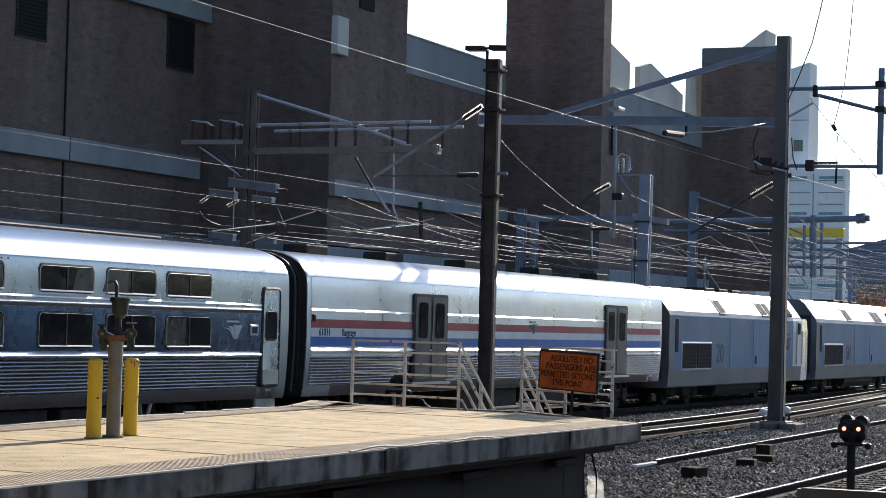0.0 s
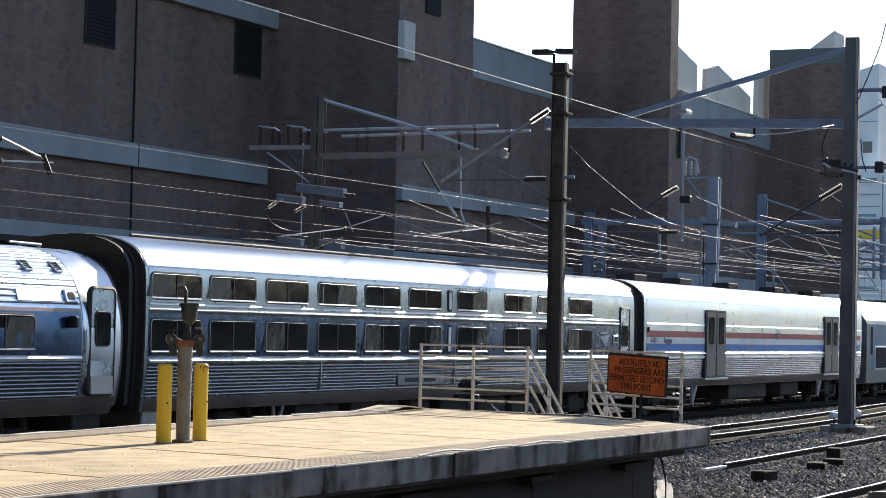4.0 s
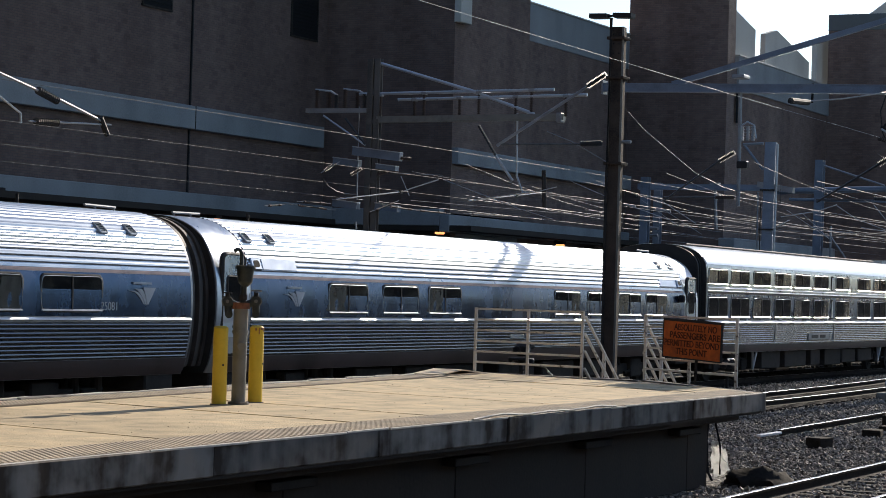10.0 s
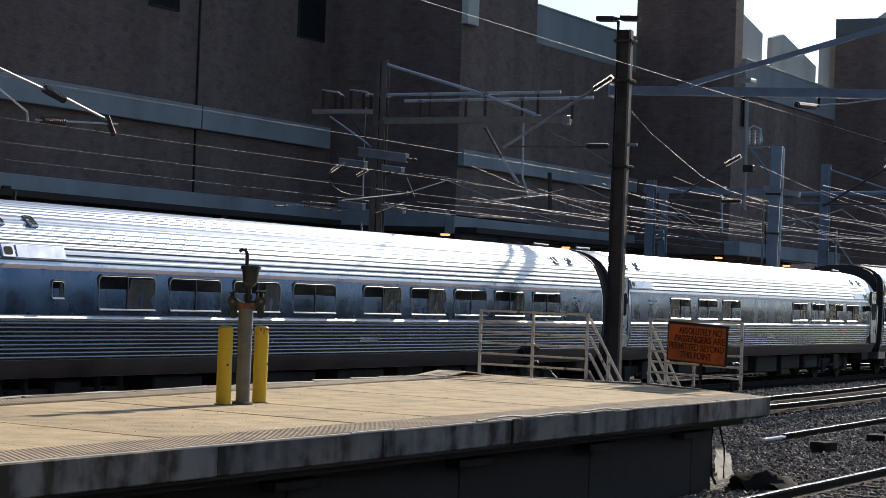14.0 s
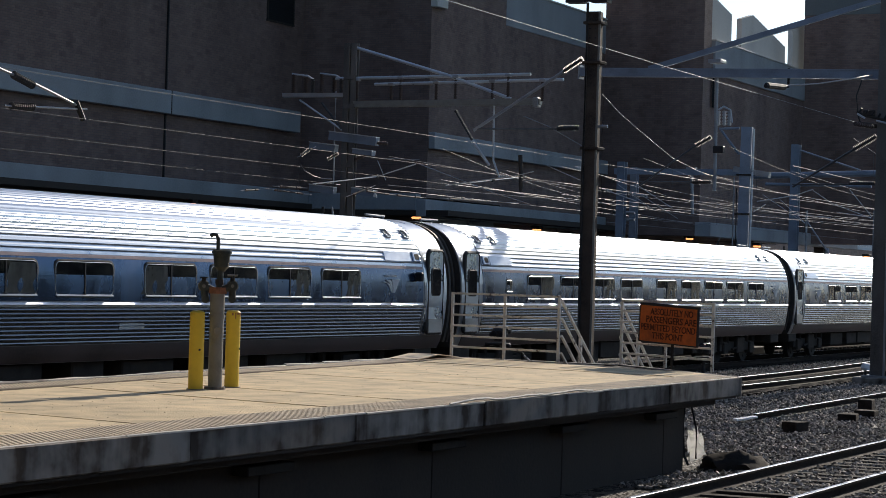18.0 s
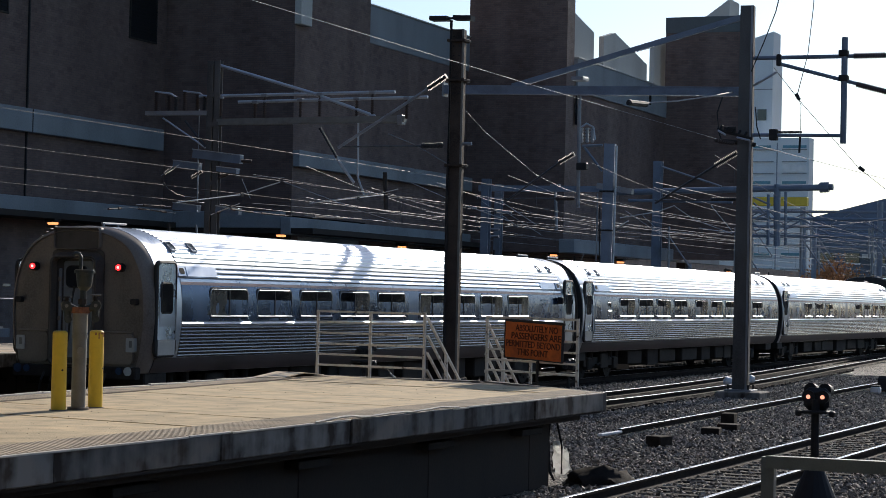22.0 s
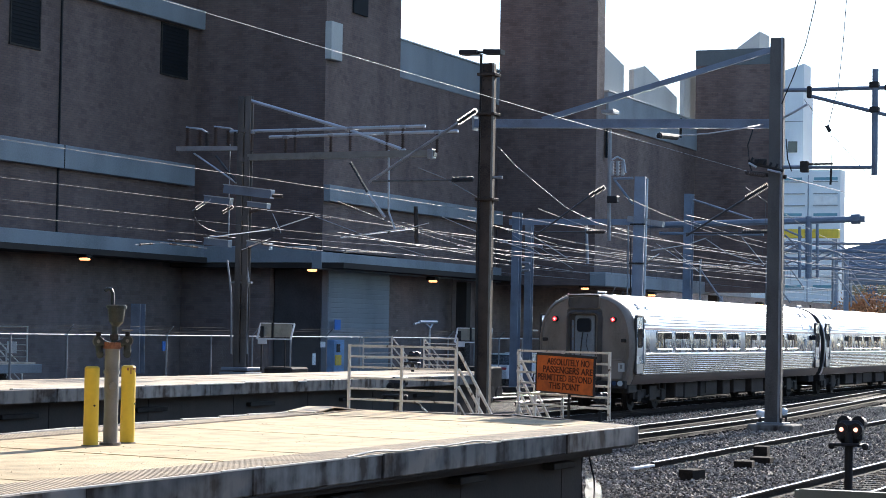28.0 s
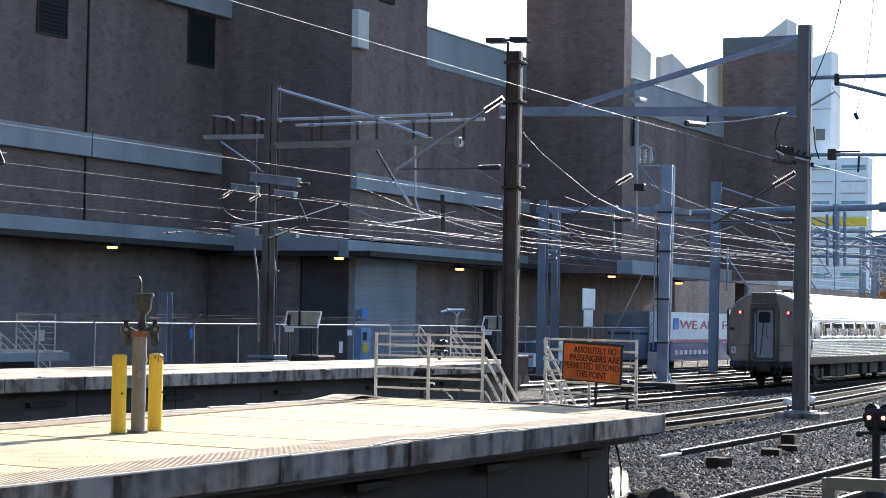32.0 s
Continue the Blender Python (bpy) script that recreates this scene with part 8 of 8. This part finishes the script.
    for j in range(7):
        for i in range(4):
            if (i, j) in ((3, 0), (3, 1), (0, 5), (0, 6)):
                continue
            bm.faces.new((grid[j][i], grid[j][i + 1], grid[j + 1][i + 1], grid[j + 1][i]))
    bmesh.ops.solidify(bm, geom=bm.faces[:], thickness=0.01)
    part("sheet", bm, WHITE, o)
    o = thing("loose_cable", "black cable hanging down the platform's end wall", "cable")
    part("cable", wire_path([(29.30, 10.26, 0.91), (29.20, 10.26, 0.43), (29.20, 10.23, -0.02), (29.20, 10.16, -0.15)], 0.02), BLACK, o)
    part("cable", wire_path([(29.40, 10.22, 0.75), (29.40, 10.12, 0.34), (29.40, 10.12, -0.07)], 0.015), BLACK, o)
    o = thing("loose_cable", "black cable looping over the edge beside the railing", "cable")
    part("cable", wire_path([(32.3, 14.62, 1.12), (32.35, 14.54, 1.22), (32.4, 14.39, 1.27), (32.4, 14.2, 1.22), (32.3, 14.08, 1.13)], 0.014, 6), BLACK, o)
    part("cable_end", rods([((32.3, 14.12, 1.18), (32.2, 13.98, 1.11))], 0.016, 6), SEAL, o, "bright cut end")
    o = thing("spoil_mound", "low dark heap of spoil at the platform corner", "mound", pose(29.3, 9.5, -0.2))
    bm = bmesh.new()
    bmesh.ops.create_icosphere(bm, subdivisions=3, radius=1)
    for v in bm.verts:
        n = noise.noise(v.co * 2.3)
        v.co = Vector((v.co.x * 0.5, v.co.y * 0.5, max(-0.05, v.co.z * 0.27))) * (1 + 0.35 * n)
    smooth(part("mound", bm, TIE, o), 60)
    # switch machines and pull rods between the tracks
    for q, sx, sy, sz in (((66.37, 12.23, 0.00), 0.9, 0.6, 0.45), ((64.09, 12.23, 0.00), 0.3, 0.3, 0.22)):
        o = thing("switch_machine", "dark cast point machine beside the rails", "point machine", pose(q[0], q[1], -0.15))
        part("case", slab((0, 0, sz / 2), (sx, sy, sz), 0.05), BLACK if sx > 0.5 else WHITE, o)
        part("lid", slab((0, 0, sz + 0.01), (sx * 0.9, sy * 0.9, 0.04), 0.015), UNDER, o)
    for q, k in (((37.62, 17.00, 1.30), 1.0), ((63.25, 28.00, 1.50), 1.1), ((46.83, 16.00, 0.88), 0.9)):
        o = thing("dwarf_signal", "small black lineside signal seen through the railing", "signal", pose(q[0], q[1], 0))
        zt = q[2]
        part("post", rods([((0, 0, -0.2), (0, 0, zt - 0.12))], 0.045 * k, 10), BLACK, o)
        part("ledge", slab((-0.02, 0, zt - 0.12), (0.3 * k, 0.42 * k, 0.05), 0.012), BLACK, o)
        part("head", slab((0.06, 0, zt + 0.06 * k), (0.18 * k, 0.3 * k, 0.24 * k), 0.05), BLACK, o)
        for sy in (-0.085, 0.085):
            part("hood", rods([((-0.08, sy * k, zt + 0.05 * k), (0.05, sy * k, zt + 0.05 * k))], 0.08 * k, 14), BLACK, o)
            part("back_case", rods([((0.08, sy * k, zt + 0.16 * k), (0.24 * k, sy * k, zt + 0.14 * k))], 0.075 * k, 12), BLACK, o)
            part("lens", rods([((-0.09, sy * k, zt + 0.05 * k), (-0.08, sy * k, zt + 0.05 * k))], 0.04 * k, 12), LOUVRE, o, "dark unlit lens")
            part("lug", slab((-0.02, sy * 2.6 * k, zt - 0.15), (0.1, 0.08, 0.09), 0.02), BLACK, o)
        # pale plate coloured as the sun on top of the case
        part("case_top", slab((0.1, -0.03, zt + 0.225 * k), (0.14, 0.12, 0.02), 0.006), SEAL, o, "pale plate for the sunlit case top")


def yard_back():
    # chain-link fence in front of the loading docks
    f = thing("chain_link_fence", "tall chain-link fence in front of the docks", "fence", kind="structure")
    y = 36.4
    for i in range(40):
        x = 44 + 3.0 * i
        part("fence_post", rods([((x, y, -0.2), (x, y, 2.14))], 0.035, 8), GALV, f)
        if i % 2 == 0:
            part("outrigger", rods([((x, y, 2.14), (x - 0.1, y - 0.3, 2.42))], 0.02, 6), GALV, f)
    part("top_rail", rods([((42, y, 2.12), (163, y, 2.12))], 0.022, 8), SEAL, f, "bright top rail")
    for k in range(3):
        part("barbed_wire", rods([((42, y - 0.1 - 0.1 * k, 2.22 + 0.09 * k), (163, y - 0.1 - 0.1 * k, 2.22 + 0.09 * k))], 0.003, 4), UNDER, f)
    bm = bmesh.new()
    for i in range(970):
        x = 42 + 0.125 * i
        for s in (-1, 1):
            rod(bm, (x, y + 0.01 * s, -0.1), (x + s * 2.2, y + 0.01 * s, 2.1), 0.0012, 3)
    o = part("mesh_wires", bm, PIPE, f, "woven wire mesh")
    tagged(o, kind="stuff")
    # sodium lamps under the canopies
    rows = (((77.03, 49.30, 5.21), 0), ((87.3, 43.75, 5.1), 0), ((99.20, 42.90, 4.94), 0), ((114.04, 40.00, 4.96), 0), ((118.29, 37.40, 4.70), 0), ((141.85, 37.20, 4.57), 0), ((62.36, 49.30, 5.55), 0))
    for q, _ in rows:
        o = thing("dock_lamp", "lit sodium lamp under the dock canopy", "lamp", pose(*q), group="dock lamps")
        part("housing", slab((0, 0, 0.1), (0.5, 0.5, 0.16), 0.03), UNDER, o)
        part("diffuser", slab((0, -0.02, -0.02), (0.36, 0.36, 0.12), 0.04), AMBER, o, "glowing amber diffuser")
    # blue-grey steel column and small cabinets by the docks
    c = thing("steel_column", "blue-grey steel column standing before the dock wall", "column")
    h_column("shaft", (62.80, 38.00, 0.81), (62.78, 38.00, 3.17), 0.36, c, GALV_BLUE)
    c = thing("wall_cabinet", "blue and yellow cabinet against the grey pier", "cabinet")
    part("case", slab((89.0, 43.30, 0.75), (1.05, 0.4, 2.35), 0.03), CAB_BLUE, c, "light blue metal case")
    part("label_panel", slab((88.85, 43.08, 1.0), (0.62, 0.04, 0.48)), YELLOW, c, "yellow label panel")
    part("dark_panel", slab((88.8, 43.06, 1.55), (0.3, 0.04, 0.38)), BLACK, c)
    for q, w, h, m in (((89.17, 43.30, 2.62), 0.6, 0.48, CBLUE), ((69.7, 41.00, 1.68), 0.36, 0.36, CBLUE), ((85.10, 42.00, 1.73), 0.6, 0.25, WHITE), ((84.18, 42.00, 1.09), 0.3, 0.5, WHITE)):
        o = thing("wall_notice", "small notice plate on the dock wall", "sign", pose(*q), group="dock notices")
        part("plate", slab((0, 0, 0), (w, 0.03, h)), m, o)
    o = thing("notice_board", "white notice board on a pole by the fence", "sign")
    part("board", slab((99.34, 36.00, 3.49), (1.75, 0.05, 1.05), 0.01), WHITE, o)
    part("board", slab((99.30, 36.00, 2.60), (1.25, 0.05, 0.9), 0.01), WHITE, o)
    part("pole", rods([((99.51, 36.10, 4.05), (99.67, 36.10, 0.43))], 0.04), GALV, o)
    o = thing("guy_cable", "slanting guy cable from the canopy to the ground", "cable")
    part("cable", rods([((108.2, 36.2, 4.95), (102.0, 36.2, 0.7))], 0.022, 6), PIPE, o)
    # street lamp
    o = thing("yard_lamp", "double-arm grey yard lamp post, unlit", "lamp post")
    q = Vector((87.65, 38.00, 2.54))
    part("pole", rods([((q.x, q.y, -0.2), (q.x, q.y, q.z))], 0.05), SEAL, o)
    part("arm", rods([(q, (86.94, 38.00, 2.83)), ((86.94, 38.00, 2.83), (85.90, 38.00, 2.70)), (q, (88.08, 38.00, 2.84))], 0.05), SEAL, o)
    part("arm", rods([((86.51, 38.00, 2.80), (88.40, 38.00, 2.82))], 0.08), SEAL, o)
    # service carts with white-framed screens
    for q0, q1 in (((64.00, 34.07, 2.09), (64.00, 32.71, 2.11)), ((74.00, 31.06, 2.05), (74.00, 29.56, 2.08))):
        a, b = Vector(q0), Vector(q1)
        o = thing("service_cart", "parked yard cart with a white-framed slanted screen", "cart", group="parked yard carts")
        m = (a + b) / 2
        w = (a - b).length
        part("body", slab((m.x + 0.75, m.y - 0.05, 0.62), (1.3, w * 0.78, 1.0), 0.06), UNDER, o, "dark cart body")
        for k in (-0.2, 0.45):
            part("post", rods([((m.x + 0.2, m.y + k * w, 1.0), (m.x + 0.2, m.y + k * w, a.z + 0.3))], 0.03, 8), UNDER, o)
        part("tag", slab((m.x - 0.16, a.y - 0.2 * w, a.z - 0.1), (0.02, 0.24 * w, 0.2)), WHITE, o, "small white tag")
        h = 0.52
        w *= 0.93
        bm = bmesh.new()
        for i, (u0, u1) in enumerate((((0, 0), (0, 1)), ((0, 1), (1, 1)), ((1, 1), (1, 0)), ((1, 0), (0, 0)))):
            f = lambda s: Vector((m.x - 0.1 + 0.25 * s[1], a.y + (b.y - a.y) * (0.035 + 0.93 * s[0]), a.z - 0.03 + h * s[1]))
            bar(bm, f(u0), f(u1), 0.05, 0.05)
        part("screen_frame", bm, WHITE, o, "white screen frame")
        part("screen", slab((m.x + 0.06, m.y, a.z + h / 2), (0.03, w * 0.92, h * 0.85)), SCREEN, o, "cream screen panel")
        part("divider", slab((m.x - 0.02, m.y + 0.1, a.z + h / 2), (0.05, 0.06, h)), BLACK, o)
        part("dark_pane", slab((m.x - 0.0, m.y + 0.4 * w, a.z + h * 0.4), (0.04, 0.11, h * 0.7)), BLACK, o)
        for sx in (0.35, 1.15):
            for sy in (-1, 1):
                part("wheel", rods([((m.x + sx, m.y + sy * w * 0.36, 0.1), (m.x + sx, m.y + sy * w * 0.46, 0.1))], 0.32, 16), RUBBER, o)
    parked_car(Vector((95.13, 37.20, 0.78)), "white parked car behind the fence posts")
    parked_car(Vector((98.17, 37.20, 0.64)) + Vector((3.2, 1.5, 0)), "white parked car in the dock's shade")
    trailers()


def parked_car(c, label):
    """A saloon seen from behind and the side: body, cabin, lamps, wheels."""
    o = thing("parked_car", label, "car", pose(c.x, c.y, -0.1, 0, 0, 0), group="parked cars")
    prof = [(-2.2, 0.35), (-2.25, 0.75), (-2.1, 0.98), (-1.2, 1.0), (1.2, 0.95), (2.1, 0.8), (2.2, 0.4)]
    bm = bmesh.new()
    rings = []
    for s in (-0.88, -0.84, 0.84, 0.88):
        k = 0.94 if abs(s) > 0.85 else 1.0
        rings.append([bm.verts.new((x * k, s, z)) for x, z in prof])
    for a, b in zip(rings, rings[1:]):
        for i in range(len(prof)):
            j = (i + 1) % len(prof)
            bm.faces.new((a[i], a[j], b[j], b[i]))
    bm.faces.new(rings[0])
    bm.faces.new(rings[-1][::-1])
    bmesh.ops.recalc_face_normals(bm, faces=bm.faces)
    part("body", bm, WHITE, o)
    cab = [(-1.7, 0.98), (-1.1, 1.45), (0.5, 1.47), (1.1, 0.96)]
    bm = bmesh.new()
    A, B = [bm.verts.new((x, -0.78 + 0.1 * (z > 1.2), z)) for x, z in cab], [bm.verts.new((x, 0.78 - 0.1 * (z > 1.2), z)) for x, z in cab]
    for i in range(4):
        bm.faces.new((A[i], A[(i + 1) % 4], B[(i + 1) % 4], B[i]))
    bm.faces.new(A[::-1])
    bm.faces.new(B)
    bmesh.ops.recalc_face_normals(bm, faces=bm.faces)
    part("cabin_glass", bm, GLASS, o)
    part("roof", slab((-0.3, 0, 1.47), (1.6, 1.32, 0.05), 0.02), WHITE, o)
    for x in (-1.4, 1.4):
        for s in (-1, 1):
            w = part("tyre", rods([((x, s * 0.7, 0.32), (x, s * 0.9, 0.32))], 0.32, 20), RUBBER, o)
            part("rim", rods([((x, s * 0.89, 0.32), (x, s * 0.91, 0.32))], 0.2, 14), SEAL, w)
    for s in (-1, 1):
        part("tail_lamp", slab((-2.2, s * 0.68, 0.8), (0.08, 0.3, 0.16), 0.02), CRED, o)


def trailers():
    """Mail trailers parked at the docks, the nearer one with a printed side."""
    a, b = Vector((110.62, 35.30, 3.00)), Vector((138.59, 35.30, 2.97))
    z1 = (a.z + b.z) / 2
    o = thing("mail_trailer", "white box trailer with a navy lower side and red lettering", "trailer")
    L = b.x - a.x
    zb = Vector((111.70, 35.30, 1.32)).z
    z0 = Vector((111.75, 35.30, 0.31)).z
    part("box", slab((a.x + L / 2, 36.0, (z1 + zb) / 2), (L, 1.2, z1 - zb), 0.03), WHITE, o, "white trailer side")
    part("lower_side", slab((a.x + L / 2, 36.0, (zb + z0) / 2), (L, 1.24, zb - z0), 0.02), NAVY, o, "navy lower side")
    part("red_line", slab((a.x + L / 2, 35.38, zb + 0.12), (L, 0.02, 0.12)), CRED, o)
    t = text_mesh("WE ARE H", 0.66, 0.004, 0.008)
    wide = [v.co.x for v in t.verts]
    bmesh.ops.scale(t, vec=(9.4 / (max(wide) - min(wide)), 1, 1), verts=t.verts)
    bmesh.ops.rotate(t, matrix=Euler((radians(90), 0, 0)).to_matrix(), verts=t.verts)
    bmesh.ops.translate(t, vec=(117.0, 35.37, 2.28), verts=t.verts)
    part("lettering", t, CRED, o, "red lettering")
    for k in range(9):
        part("web_bar", slab((a.x + 1.0 + 0.85 * k, 35.36, (zb + z0) / 2 - 0.02), (0.55, 0.02, 0.24)), WHITE, o)
    part("badge", slab((a.x + 0.9, 35.37, (z1 + zb) / 2 + 0.2), (0.9, 0.02, 0.62)), CBLUE, o, "blue badge")
    for k in range(3):
        part("wheel", rods([((a.x + L - 2 - 1.2 * k, 35.5, 0.3), (a.x + L - 2 - 1.2 * k, 35.8, 0.3))], 0.5, 18), RUBBER, o)
    for q, w in (((114.74, 38.60, 2.74), 3.4), ((114.44, 39.50, 2.56), 2.0)):
        o = thing("mail_van", "grey mail van parked under the dock canopy", "van", pose(q[0], q[1], -0.15), group="parked vans")
        zt = q[2] + 0.35
        part("box", slab((w / 2 - 0.5, 0, zt / 2 + 0.3), (w, 1.8, zt - 0.4), 0.08), CONC, o)
        part("badge", slab((0.4, -0.92, zt * 0.75), (0.8, 0.02, 0.45)), BLUE, o)
        part("base", slab((w / 2 - 0.5, 0, 0.35), (w, 1.7, 0.4), 0.03), UNDER, o)
        for k in (0.1, w - 1.2):
            part("wheel", rods([((k, -0.7, 0.35), (k, -0.93, 0.35))], 0.35, 16), RUBBER, o)
    # blue skips along the fence
    o = thing("dumpster", "blue-grey steel skip behind the fence", "skip")
    part("bin", slab((109.82, 37.40, 1.20), (3.0, 1.4, 1.6), 0.05), GALV_BLUE, o)
    part("lid", slab(Vector((109.79, 37.40, 1.80)), (3.1, 1.5, 0.1), 0.03), UNDER, o)


def behind_camera():
    """Unseen plain walls added behind and beside the camera to shape light and reflections."""
    w = thing("wall_station", "plain dark brick wall added out of view behind the viewer", "wall", kind="structure")
    part("face", slab((-22, -26, 5.6), (136, 1.0, 11.6)), BRICK_UNSEEN, w)
    # a low unseen wall goes on, uneven plain blocks behind it patterning train reflections
    part("face", slab((79.0, -26, 2.2), (66, 1.0, 4.8)), BRICK_UNSEEN, w)
    part("face", slab((138.5, -26, 1.6), (53, 1.0, 3.6)), BRICK_UNSEEN, w)
    part("face", slab((372.5, -26, 2.2), (415, 1.0, 4.8)), BRICK_UNSEEN, w)
    rnd = random.Random(12)
    x = 50.0
    while x < 420:
        wide, high = rnd.uniform(0.8, 4.0), rnd.uniform(5.2, 8.5) if x < 112 else rnd.uniform(4.4, 10.5)
        part("block", slab((x + wide / 2, -28.2, high / 2 - 0.2), (wide, 3.0, high)), BRICK_UNSEEN, w)
        x += wide + (rnd.uniform(2.0, 7.0) if x < 112 else rnd.uniform(1.0, 6.5))
    part("coping", slab((-22, -26, 11.5), (136, 1.2, 0.4)), CONC, w)
    p = thing("platform", "high-level platform on which the viewer stands", "platform", kind="structure")
    part("deck", slab((-28, -1.0, 0.95), (80, 5.2, 0.3), 0.02), PLAT, p)
    part("wall_panel", slab((-28, -1.0, 0.3), (79.6, 4.8, 1.05)), CONC_WALL, p)
    # unseen block over the tracks, added to dim sky light from the left
    h = thing("wall_over_tracks", "plain dark block added out of view over the tracks", "building", kind="structure")
    plan = [(-95, -25), (-16, -25), (-12, 5), (3, 5), (24, 22), (55, 50), (-95, 50)]
    part("block", poly_prism(plan, 8.2, 17.0), BRICK_UNSEEN, h)
    # unseen wall that hides the low sky behind the train
    part("back_wall", slab((-95.5, 27.5, 4.0), (1.0, 45, 8.8)), CONC_WALL, h)
# ---------------------------------------------------------------- build the setting
ground()
tracks()
platform_near()
platform_far()
platform_third()
building()
backdrop_blocks()
behind_camera()
pole_one()
pole_two()
mast_back()
mast_three()
back_posts()
far_portals()
overhead_wires()
feeders()
bollards()
standpipe()
near_end_rails()
far_end_rails()
lineside()
yard_back()
ballast_bed()


# ---------------------------------------------------------------- what moves
def motions():
    steps = [k * 0.5 for k in range(65)]
    for car, off in CARS:
        walk(car, [(t, pose(train_x(t) + off, TRAIN_Y, 0)) for t in steps])
    turns = [k * 4 / FPS for k in range(241)]
    spin = [-math.degrees((train_x(min(t, 32.0)) - TRAIN[0][1]) / 0.457) for t in turns]
    for w, a in WHEELS:
        walk(w, [(t, pose(a, 0, 0.457, 0, -s, 0)) for t, s in zip(turns, spin)])


motions()
